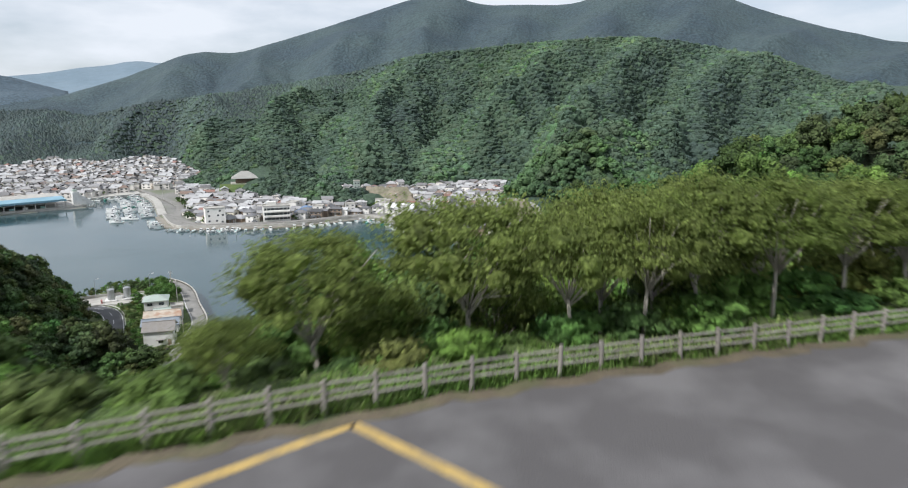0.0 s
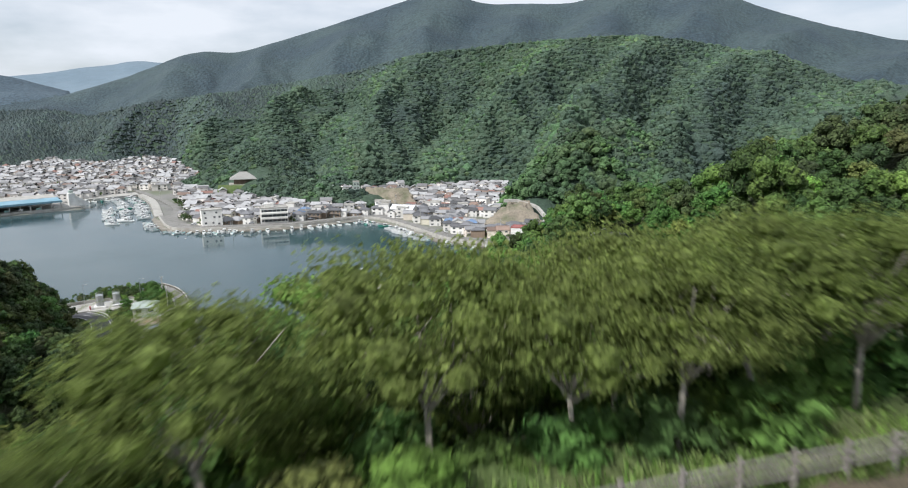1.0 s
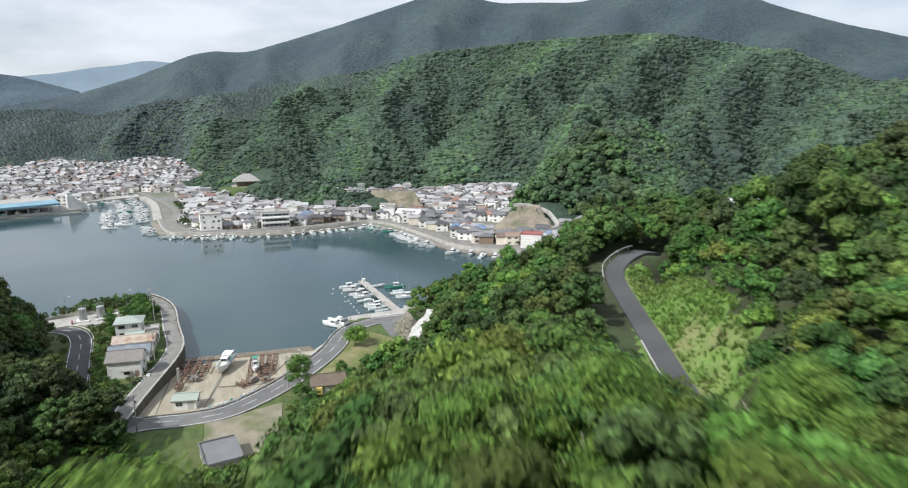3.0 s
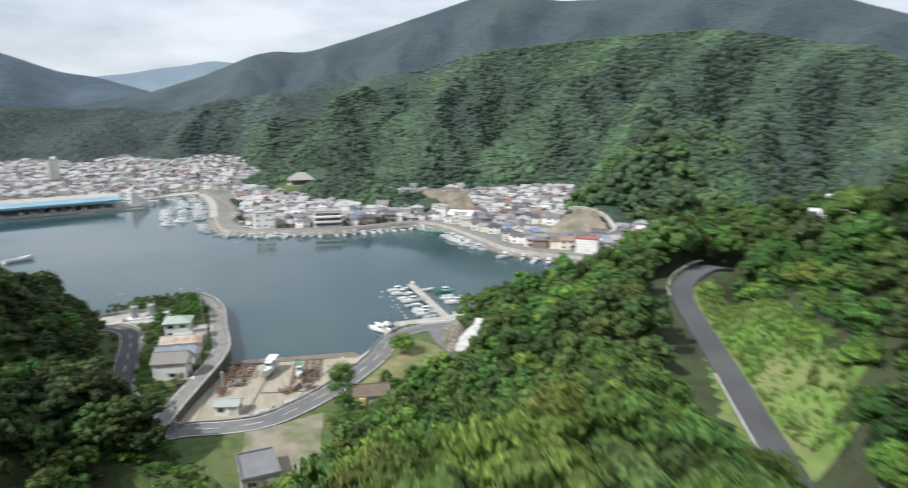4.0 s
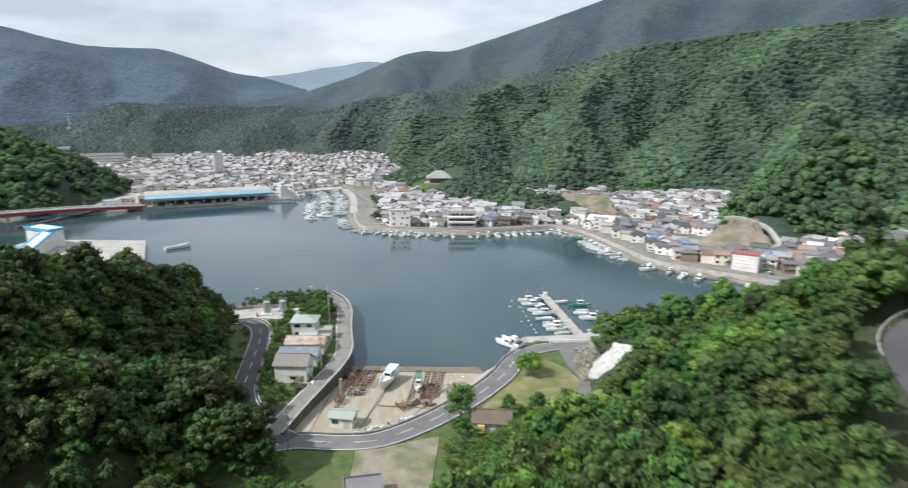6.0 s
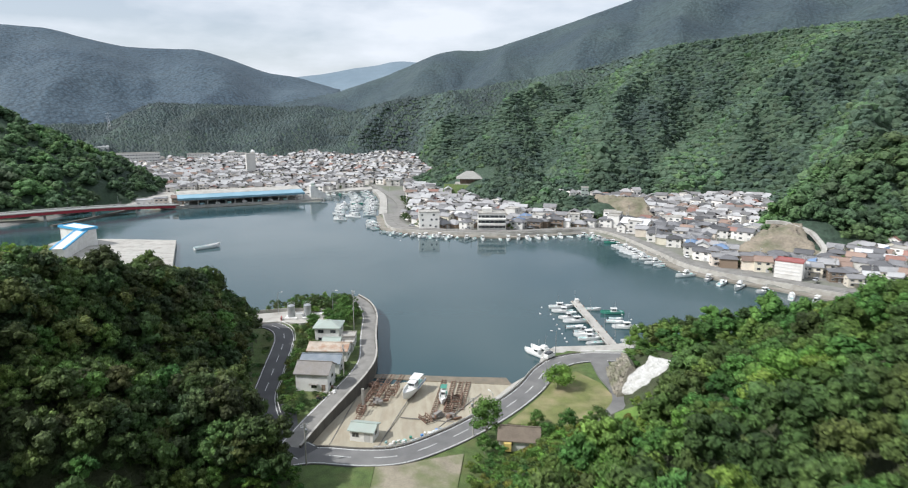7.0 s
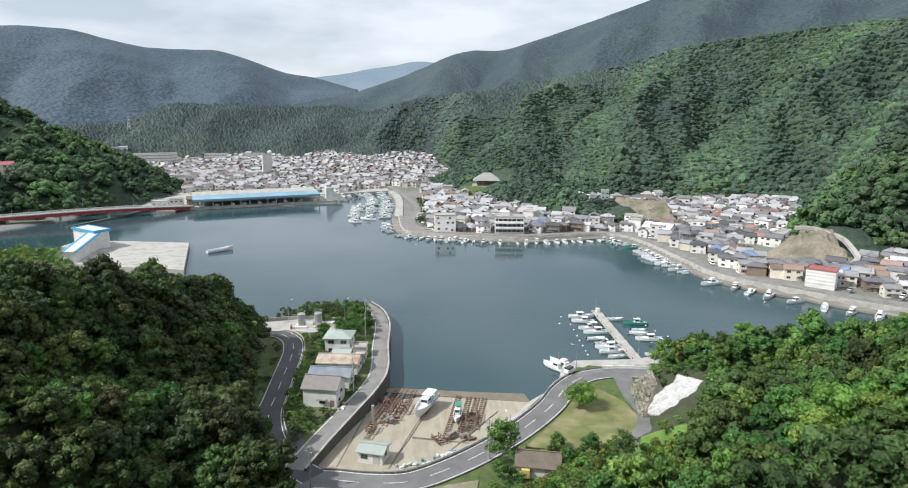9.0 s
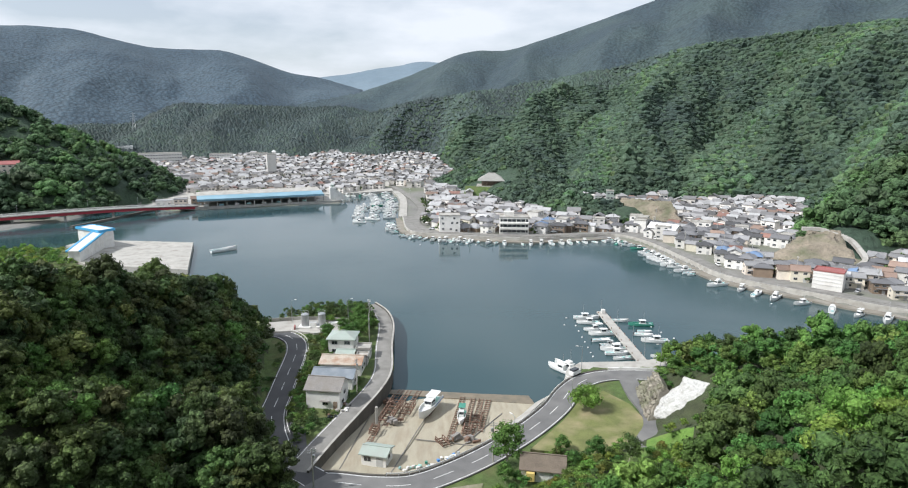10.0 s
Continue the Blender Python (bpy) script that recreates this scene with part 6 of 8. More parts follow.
def build_town():
    x, y, turn, rng = town_places()
    z, _ = land(x, y)
    order = np.argsort(np.hypot(x, y))
    near = [i for i in order if y[i] < 660][:300]
    chosen = set(near)
    groups = [[] for _ in KINDS]
    share = np.cumsum(SHARE) / np.sum(SHARE)
    for i in near:
        k = int(np.searchsorted(share, rng.random()))
        size = rng.uniform(0.78, 0.98)
        groups[k].append(pose(x[i], y[i], z[i], 0, 0, turn[i]) @ Matrix.Diagonal((size, size, size * rng.uniform(0.95, 1.1), 1)))
    for kind, poses in zip(KINDS, groups):
        place_scaled(kind, poses)
    # the rest of the town, too many and too far to count
    V, F, M, n = [], [], [], 0
    for i in order:
        if i in chosen:
            continue
        w, d, h = rng.uniform(5.5, 9.5), rng.uniform(5, 7.2), rng.choice([3.2, 5.6, 5.8, 6.2, 8.5], p=[0.2, 0.3, 0.25, 0.2, 0.05])
        c, s = math.cos(math.radians(turn[i])), math.sin(math.radians(turn[i]))
        rise, o = rng.uniform(1.4, 2.2), 0.6
        W, D = w / 2, d / 2
        hip = rng.random() < 0.5
        pts = [(-W, -D, -1.5), (W, -D, -1.5), (W, D, -1.5), (-W, D, -1.5), (-W, -D, h), (W, -D, h), (W, D, h), (-W, D, h)]
        ridge = W + o - (D + o) * 0.9 if hip else W + o
        ridge = max(ridge, 0.3)
        roof = [(-W - o, -D - o, h - 0.2), (W + o, -D - o, h - 0.2), (W + o, D + o, h - 0.2), (-W - o, D + o, h - 0.2), (-ridge, 0, h + rise), (ridge, 0, h + rise)]
        wins = []
        for wx in (-0.28, 0.28):
            for wz in ((h * 0.62,) if h < 4 else (h * 0.2, h * 0.62)):
                wins.append([(wx * w - 0.9, -D - 0.06, wz), (wx * w + 0.9, -D - 0.06, wz), (wx * w + 0.9, -D - 0.06, wz + 1.1), (wx * w - 0.9, -D - 0.06, wz + 1.1)])
        allp = pts + roof + [p for q in wins for p in q]
        V.append(np.array([(px * c - py * s + x[i], px * s + py * c + y[i], pz + z[i]) for px, py, pz in allp]))
        fs = [(0, 1, 5, 4), (1, 2, 6, 5), (2, 3, 7, 6), (3, 0, 4, 7), (4, 5, 6, 7)]
        rs = [(8, 9, 13, 12), (10, 11, 12, 13), (9, 10, 13, 13), (11, 8, 12, 12), (8, 11, 10, 9)]
        ws = [(14 + 4 * k, 15 + 4 * k, 16 + 4 * k, 17 + 4 * k) for k in range(len(wins))]
        F += [tuple(q + n for q in f) for f in fs + rs + ws]
        tone = rng.choice([1, 3, 4, 5], p=[0.71, 0.23, 0.04, 0.02])
        M += [0] * 5 + [int(tone)] * 5 + [2] * len(ws)
        n += len(allp)
    tagged(fast_mesh("townhouses", np.vstack(V), np.array(F), [HOUSE_WALL_JOINED, TILE_ROOF_JOINED, GLASS_DARK, ROOF_WHITE, ROOF_BROWN, ROOF_RED], M, smooth=False),
           "crowded grey-roofed houses filling the valley floor", "houses", kind="stuff")
    # gardens and street trees between the houses
    rngs = np.random.default_rng(3)
    shapes = [crown_arrays(rngs, 1.0, 0.9, 3, 40, 0.32) for _ in range(3)]
    k = rngs.random(len(x)) < 0.3
    gx, gy = x[k] + rngs.uniform(-6, 6, k.sum()), y[k] + rngs.uniform(-6, 6, k.sum())
    gz, _ = land(gx, gy)
    gw = rngs.uniform(1.2, 2.6, len(gx))
    join_crowns("garden_trees", np.stack([gx, gy, gz + gw * 1.1, gw, gw * 1.3], 1), shapes, rngs, [LEAF_DARK, LEAF_MID], rngs.integers(0, 2, len(gx)), "small garden trees among the town houses")


build_town()


def front_hedge():
    rng = np.random.default_rng(52)
    shapes = [crown_arrays(rng, 1.0, 0.9, 5, 110, 0.18) for _ in range(3)]
    bx, by = scatter(rng, [(-21, 418), (-14, 420), (-13, 450), (-16, 490), (-24, 530), (-29, 528), (-21, 488), (-20, 450)], 3.4, lambda a, b: a == a)
    bw = rng.uniform(1.8, 2.6, len(bx))
    join_crowns("hedge", np.stack([bx, by, 2.4 + bw, bw, bw], 1), shapes, rng, [LEAF_DARK, LEAF_EVERGREEN], rng.integers(0, 2, len(bx)), "dark hedge and trees beside the sea front road")


front_hedge()

# ---- quays and sea front across the water ----
road("road", FRONT_ROAD, 2.7, "pale worn asphalt sea front road", edges=False, mat=ASPHALT_PALE)
quay_face = spline([(*p, 0) for p in QUAY_LINE[2:]], 5)
tagged(part("quay_wall", ribbon(quay_face, -1.3, 3.4, 0.8, -3), QUAY_STAINED), "weathered concrete quay apron with a dark tide line", "quay", kind="structure")
tagged(part("quay_step", ribbon(quay_face, -2.0, -1.3, 2.5, -3), CONCRETE), "stained concrete face of the sea front wall", "quay", kind="structure")
tagged(part("sea_front_parapet", ribbon(spline([(*p, 0) for p in QUAY_LINE[5:]], 5), -2.05, -1.65, 3.1, 2.503), CONCRETE), "long low pale flood wall along the sea front", "wall", kind="structure")
tagged(part("quay_wall", ribbon(spline([(-58, 604, 0), (-46, 545, 0), (-39, 455, 0)], 6), -5, 1.0, 2.2, -3), CONCRETE), "concrete quay of the inner harbour", "quay", kind="structure")
tagged(part("market_quay", slab([(-246, 500), (-215, 492), (-96, 537), (-104, 556), (-118, 574), (-58, 604), (-62, 625), (-250, 590)], -3, 2.3), CONCRETE), "wide concrete quay of the fish market", "quay", kind="structure")


tagged(part("sea_front", ribbon(quay_face, -9.0, -2.0, 2.42, -1), ASPHALT_PALE), "pale asphalt strip behind the flood wall", "pavement", kind="structure")

# ---- boats ----
def hull_mesh(length, beam, depth, sheer=0.5, n=14):
    """Hull shell: pointed raised bow at +y, square stern; deck set in below the gunwale."""
    bm = bmesh.new()
    rows = []
    for i in range(n + 1):
        t = i / n
        y = (t - 0.5) * length
        half = beam / 2 * (1 - max(0, (t - 0.5) / 0.5) ** 2.2) * (0.86 + 0.14 * min(1, t * 4))
        half = max(half, 0.03)
        top = depth * 0.62 + sheer * max(0, t - 0.35) ** 1.6 * 1.9
        keel = -depth * 0.38 + (0.8 * depth) * max(0, (t - 0.8) / 0.2) ** 2
        rows.append([bm.verts.new(p) for p in ((-half, y, top), (-half * 0.93, y, top * 0.2), (-half * 0.55, y, keel * 0.7), (0, y, keel), (half * 0.55, y, keel * 0.7), (half * 0.93, y, top * 0.2), (half, y, top),
                                              (half * 0.86, y, top), (half * 0.84, y, top - 0.32 * depth), (-half * 0.84, y, top - 0.32 * depth), (-half * 0.86, y, top))])
    k = len(rows[0])
    for a, b in zip(rows, rows[1:]):
        for i in range(k):
            j = (i + 1) % k
            bm.faces.new((a[i], a[j], b[j], b[i]))
    bm.faces.new(rows[0][::-1])
    bm.faces.new(rows[-1])
    bmesh.ops.recalc_face_normals(bm, faces=bm.faces)
    return bm


def deck_mesh(length, beam, depth, z):
    bm = bmesh.new()
    left, right = [], []
    for i in range(9):
        t = i / 8 * 0.9 + 0.03
        half = beam / 2 * 0.84 * (1 - max(0, (t - 0.5) / 0.5) ** 2.2) * (0.86 + 0.14 * min(1, t * 4))
        y = (t - 0.5) * length
        left.append((-half, y))
        right.append((half, y))
    return slab(right + left[::-1], z - 0.05, z)


def boat(name, length, beam, label, hull_mat=BOAT_WHITE, deck_mat=BOAT_DECK, cabin=True, canopy=None, motor=False, flybridge=False, mast=False, group="moored boats", category="boat", bars=False):
    top = tagged(empty(name), label, category, group)
    depth = length * 0.13 + 0.35
    hull = part("hull", hull_mesh(length, beam, depth, length * 0.06), hull_mat, top)
    part("stripe", ribbon(np.array([(-beam * 0.47, -length * 0.48, 0), (-beam * 0.503, -length * 0.1, 0), (-beam * 0.503, length * 0.02, 0)]), -0.02, 0.02, depth * 0.5, depth * 0.4), TARP_BLUE, hull, "thin painted stripe") if bars else None
    dz = depth * 0.62 - depth * 0.32 + 0.06
    part("deck", deck_mesh(length, beam, depth, dz), deck_mat, top)
    if cabin:
        cw, cl, ch = beam * 0.56, length * 0.24, 1.15 + length * 0.05
        cy = -length * 0.06
        cab = part("cabin", box((cw, cl, ch), (0, cy, dz), bevel=0.12), hull_mat if hull_mat != BOAT_GREEN else BOAT_WHITE, top)
        part("windscreen", box((cw * 0.86, 0.06, ch * 0.36), (0, cy + cl / 2 + 0.01, dz + ch * 0.52)), GLASS_DARK, cab)
        for s in (-1, 1):
            part("side_window", box((0.06, cl * 0.7, ch * 0.34), (s * (cw / 2 + 0.01), cy, dz + ch * 0.54)), GLASS_DARK, cab)
        part("cabin_roof", box((cw * 1.12, cl * 1.18, 0.1), (0, cy, dz + ch), bevel=0.03), BOAT_WHITE, cab)
        if flybridge:
            part("flybridge", box((cw * 0.9, cl * 0.7, 0.7), (0, cy - 0.1, dz + ch + 0.1), bevel=0.1), BOAT_WHITE, cab)
        part("foredeck_hatch", box((beam * 0.3, length * 0.1, 0.22), (0, length * 0.22, dz + 0.02), bevel=0.05), BOAT_WHITE, top)
    if canopy is not None:
        can = part("canopy", box((beam * 0.8, length * 0.34, 0.1), (0, -length * 0.24, dz + 2.1), bevel=0.04), canopy, top)
        for sx in (-1, 1):
            for yy in (-0.39, -0.09):
                part("pole", rod((sx * beam * 0.36, yy * length, dz), (sx * beam * 0.36, yy * length, dz + 2.1), 0.035, sides=6), METAL_GREY, can)
    if motor:
        part("outboard_motor", box((0.4, 0.45, 1.0), (0, -length / 2 - 0.18, 0.1), bevel=0.1), GLASS_DARK, top)
    if mast:
        part("mast", rod((0, -length * 0.12, dz), (0, -length * 0.12, dz + length * 0.55), 0.06, 0.035, 6), METAL_GREY, top)
    for k in (-0.2, 0.12):
        part("storage_box", box((beam * 0.35, 0.7, 0.4), (beam * 0.12, k * length - length * 0.18, dz), bevel=0.05), BOAT_AQUA, top)
    return top


BOATS = [
    boat("fishing_boat", 9.5, 2.6, "white fishing boat with a small wheelhouse, moored", mast=True),
    boat("fishing_boat", 11.5, 3.0, "large white fishing boat with wheelhouse and mast, moored", flybridge=True, mast=True),
    boat("skiff", 6.5, 1.9, "small open white skiff with an outboard motor", cabin=False, motor=True),
    boat("fishing_boat", 8.5, 2.4, "white fishing boat with pale green deck, moored", deck_mat=BOAT_AQUA),
    boat("motor_boat", 7.5, 2.4, "white motor boat with a canopy over its stern", canopy=BOAT_WHITE, motor=True),
    boat("fishing_boat", 9.0, 2.5, "green-hulled fishing boat with a white wheelhouse", hull_mat=BOAT_GREEN, mast=True),
    boat("skiff", 5.2, 1.7, "short open skiff with an aqua deck", cabin=False, deck_mat=BOAT_AQUA, motor=True),
]


def boat_places():
    rng = np.random.default_rng(31)
    out = [[] for _ in BOATS]

    def row(line, gap, off, share, along=False, gone=0.1):
        l = spline(line, 0.5)
        d = np.gradient(l, axis=0)
        d /= np.linalg.norm(d, axis=1)[:, None]
        run = np.r_[0, np.cumsum(np.hypot(*np.diff(l, axis=0).T))]
        s = 2.0
        while s < run[-1] - 2:
            i = np.searchsorted(run, s)
            if rng.random() > gone:
                side = np.array([d[i][1], -d[i][0]])
                p = l[i] + side * (off + rng.uniform(-0.8, 0.8))
                turn = math.degrees(math.atan2(-side[0], side[1])) + (90 if along else 0) + rng.normal(0, 9) + (180 if rng.random() < 0.3 else 0)
                out[int(rng.choice(len(BOATS), p=share))].append(pose(p[0], p[1], 0.12, rng.normal(0, 0.8), rng.normal(0, 1.2), turn))
            s += gap * rng.uniform(0.8, 1.35)

    a = np.array([20, 22, 12, 14, 14, 8, 10]) / 100
    b = np.array([16, 2, 30, 18, 16, 2, 16]) / 100
    row([(-60, 600), (-48, 545), (-42, 480), (-40, 455)], 3.3, 6.5, a, gone=0.02)      # the packed inner basin
    row([(-66, 590), (-54, 545), (-48, 480), (-46, 450)], 3.4, 12.5, a, gone=0.05)
    row([(-60, 520), (-56, 470), (-52, 440)], 3.6, 15, a, gone=0.15)
    row([(-110, 575), (-62, 600)], 5.0, 5.0, a)
    row([(-37, 440), (-31, 403), (-14, 388), (14, 380)], 3.4, 7.2, b, gone=0.05)
    row([(14, 380), (40, 374), (76, 380), (97, 383)], 5.0, 7.4, b, gone=0.25)
    row([(99, 384), (111, 364), (119, 317), (123, 296)], 3.6, 8.0, a, gone=0.1)
    row([(126, 286), (150, 256), (176, 231)], 8.5, 9.5, a, gone=0.1)
    return out, rng


def build_boats():
    out, rng = boat_places()
    # the pier's berths: x, y, kind
    berths = [(50.5, 231, 0), (50, 225.5, 3), (50.5, 218, 4), (52.4, 213.6, 0), (50.8, 207.3, 2), (53, 202.3, 4), (53.2, 198.8, 0), (53.6, 195, 3), (54, 191, 2),
              (69, 223.3, 5), (68.2, 216, 6), (67, 212.5, 2), (69, 206.5, 0), (66, 192.5, 6), (62.6, 228, 2)]
    for x, y, k in berths:
        out[k].append(pose(x, y, 0.12, rng.normal(0, 0.6), rng.normal(0, 1), (90 if x < 59 else 80) + rng.normal(0, 5) + (180 if rng.random() < 0.5 else 0)))
    out[0].append(pose(32.5, 182, 0.15, 0, 0, 40))
    out[1].append(pose(34.8, 182.6, 0.15, 0, 0, 32))
    for kind, poses in zip(BOATS, out):
        place(kind, poses)


build_boats()
big = boat("cargo_barge", 15, 3.8, "pale green-decked work boat anchored in the bay", deck_mat=BOAT_AQUA, mast=False, cabin=False, group="anchored boat")
big.matrix_basis = pose(-129, 348, 0.2, 0, 0, -48)
yard_boat = boat("fishing_boat", 13.0, 3.5, "white fishing boat with a flat canopy, hauled out on the slipway", deck_mat=BOAT_AQUA, canopy=BOAT_WHITE, group="boats on the slipway", bars=True)
yard_boat.matrix_basis = pose(-6.4, 152.5, 2.05, 0, 0, 160)
small_boat = boat("fishing_boat", 7.5, 2.2, "small boat with a green cabin on the slipway", deck_mat=BOAT_GREEN, canopy=BOAT_GREEN, cabin=True, group="boats on the slipway")
small_boat.matrix_basis = pose(2.0, 147.5, 1.95, 0, 0, 174)

# ---- buildings round the near harbour ----
def set_at(ob, x, y, turn=0.0, z=None):
    ob.matrix_basis = pose(x, y, land_at(x, y) if z is None else z, 0, 0, turn)
    return ob


BLUEGREY_ROOF = material("blue_grey_sheet_roof", (0.2, 0.23, 0.26), 0.5, var=0.15, scale=0.4, fine=4, dirt=(0.29, 0.31, 0.33), dirt_scale=0.4)
OLD_ROOF = material("old_grey_roof", (0.25, 0.235, 0.22), 0.85, var=0.25, scale=0.4, fine=4, bump=0.4, dirt=(0.15, 0.13, 0.1), dirt_scale=0.4)
set_at(house("house", 8.8, 7.0, 2, "gable", WHITE_WALL, OLD_ROOF, "off-white plastered house with an old grey gable roof by the lane", "houses by the sea wall", storey=2.5, rise=1.9, bare=True), -32.6, 152.5, -8, 3.8)
set_at(house("house", 11, 6.0, 1, "gable", WHITE_WALL, BLUEGREY_ROOF, "low house with a blue-grey sheet roof by the lane", "houses by the sea wall", storey=3.3, rise=1.3, bare=True), -32.6, 163.5, -6, 3.8)
set_at(house("house", 11.5, 7.0, 1, "gable", WHITE_WALL, RUST_ROOF, "low house with a rusted sheet roof by the lane", "houses by the sea wall", storey=3.4, rise=1.2, bare=True), -32.0, 173, -4, 3.8)
set_at(house("house", 7.8, 7.0, 2, "hip", WHITE_WALL, PALE_GREEN_ROOF, "two-storey white house with a pale green roof", "houses by the sea wall", storey=2.6, rise=1.5), -34.5, 188, -3, 3.8)
set_at(house("annexe", 4.2, 4.5, 1, "flat", WHITE_WALL, CONCRETE, "small white flat-roofed annexe beside the lane", "houses by the sea wall", storey=2.9), -27.6, 184, 0, 3.8)
set_at(house("annexe", 5, 4, 1, "gable", WALL_BROWN, PALE_GREEN_ROOF, "low lean-to with a green sheet roof", "houses by the sea wall", storey=2.4, rise=0.8), -32.5, 181, -3, 3.8)
set_at(house("annexe", 3.2, 3.4, 1, "flat", WALL_WHITE, CONCRETE, "white concrete outhouse beside the lane", "houses by the sea wall", storey=2.4), -27.2, 178.5, 0, 3.8)
set_at(house("yard_shed", 5.6, 4.4, 1, "gable", WHITE_WALL, PALE_GREEN_ROOF, "white shed with a pale green sheet roof on the slipway", storey=2.6, rise=0.7, category="shed"), -16.9, 127.6, -14, 2.0)
set_at(house("cottage", 8.6, 5.6, 1, "gable", WHITE_WALL, BROWN_ROOF, "old cottage with a dark brown gable roof and a yellow porch", storey=2.3, rise=1.7), 18.6, 119.4, -10, 4.2)
part("yellow_porch", box((1.7, 1.0, 1.9), (-2.4, -3.4, 0), bevel=0.05), YELLOW_WALL, [o for o in bpy.data.objects if o.name.startswith("cottage")][0], "yellow plaster porch")
set_at(house("store", 7.4, 10.2, 1, "flat", CONCRETE, GREY_ROOF, "grey flat-roofed store beside the gravel clearing", storey=2.6), -9.9, 91.2, 7, 3.9)
set_at(house("hill_house", 10, 6, 1, "gable", WHITE_WALL, ROOF_WHITE, "low white-roofed house on the wooded ridge", storey=2.6, rise=1.3), 120, 78, -35)
set_at(house("hill_house", 6, 4.5, 1, "gable", WALL_CREAM, RUST_ROOF, "small hut with a rusted roof on the ridge", storey=2.4, rise=1.0), 112, 70, -30)


for h, spots in (("off-white plastered", ((0.6, -3.52, 0.9, 0), (4.42, 0.5, 2.6, 90), (4.42, -1.2, 0.8, 90))), ("blue-grey", ((5.52, 0.2, 0.9, 90), (-3, -3.02, 1.2, 0))), ("rusted sheet roof by", ((5.77, -1.0, 1.0, 90), (5.77, 1.6, 1.0, 90)))):
    owner = [o for o in bpy.data.objects if h in str(o.get("label", ""))][0]
    for x, y, z, a in spots:
        window_part(owner, 1.6, 1.0, (x, y, z), a)
    if h == "off-white plastered":
        part("awning", box((2.4, 0.8, 0.12), (0.6, -3.9, 2.05)), OLD_ROOF, owner)
        part("door", box((1.0, 0.1, 2.0), (3.2, -3.53, 0)), WALL_BROWN, owner)


def build_plant():
    tagged(part("plant_platform", slab([(-66, 203), (-55, 204.8), (-47, 202.5), (-38.5, 205.5), (-37, 214), (-52, 217), (-66, 213)], 2, 4.5), CONCRETE), "concrete platform of the cement silos", "platform", kind="structure")
    tagged(part("platform_wall", ribbon(spline([(-37, 214.2, 4.5), (-45, 216, 4.5), (-55, 216.5, 4.5), (-68, 213.5, 4.5)], 3), -0.15, 0.15, 1.1, -2), CONCRETE), "low concrete wall round the silo platform", "wall", kind="structure")
    tank = tagged(empty("silo"), "pale grey steel silo on the concrete platform", "silo", "twin silos")
    part("tank", rod((0, 0, 0.6), (0, 0, 4.6), 1.3, sides=20), METAL_GREY, tank, smooth=False)
    part("top", rod((0, 0, 4.6), (0, 0, 4.9), 1.35, 0.8, 20), METAL_GREY, tank)
    bm = bmesh.new()
    for k in range(10):
        a = k * math.tau / 10
        b = (k + 1) * math.tau / 10
        rod((1.25 * math.cos(a), 1.25 * math.sin(a), 4.6), (1.25 * math.cos(a), 1.25 * math.sin(a), 5.6), 0.03, sides=5, bm=bm)
        rod((1.25 * math.cos(a), 1.25 * math.sin(a), 5.6), (1.25 * math.cos(b), 1.25 * math.sin(b), 5.6), 0.03, sides=5, bm=bm)
    part("railing", bm, METAL_GREY, tank)
    part("plinth", box((4.2, 4.2, 0.6), (0, 0, 0), bevel=0.05), WHITE_WALL, tank)
    place(tank, [pose(-51.2, 208.5, 4.5), pose(-45.6, 209.3, 4.5, 0, 0, 20)])
    set_at(tagged(part("pump_box", box((2.4, 1.6, 1.8), (0, 0, 0), bevel=0.06), WHITE_WALL), "white machine cabinet between the silos", "cabinet"), -48.4, 208.4, 0, 4.5)
    set_at(tagged(part("barrier", box((0.5, 2.2, 1.2), (0, 0, 0), bevel=0.05), RED_ROOF), "red and white barrier board by the silos", "barrier"), -54.4, 206.6, 10, 4.5)
    set_at(tagged(part("store_box", box((3.5, 2.0, 1.4), (0, 0, 0), bevel=0.06), WHITE_WALL), "low white storage box on the platform", "box"), -41.5, 209.5, 6, 4.5)


build_plant()


def lamp_kind(height, label):
    lamp = tagged(empty("street_lamp"), label, "street lamp", "street lamps")
    part("pole", rod((0, 0, -0.5), (0, 0, height), 0.11, 0.06), METAL_GREY, lamp)
    part("arm", rod((0, 0, height - 0.05), (1.3, 0, height + 0.15), 0.045, 0.04, 6), METAL_GREY, lamp)
    part("head", box((0.8, 0.32, 0.16), (1.5, 0, height + 0.08), bevel=0.04), WHITE_WALL, lamp)
    return lamp


place(lamp_kind(8.0, "tall galvanised street lamp with one arm"), [pose(x, y, z, 0, 0, a) for x, y, z, a in ((-37.8, 217, 4, 0), (-57, 213.5, 4.4, 30), (13.5, 129, 3.9, 120), (30, 149.5, 3.9, 150), (60.5, 174.5, 3.5, 200), (37, 172.5, 3.5, 180))])


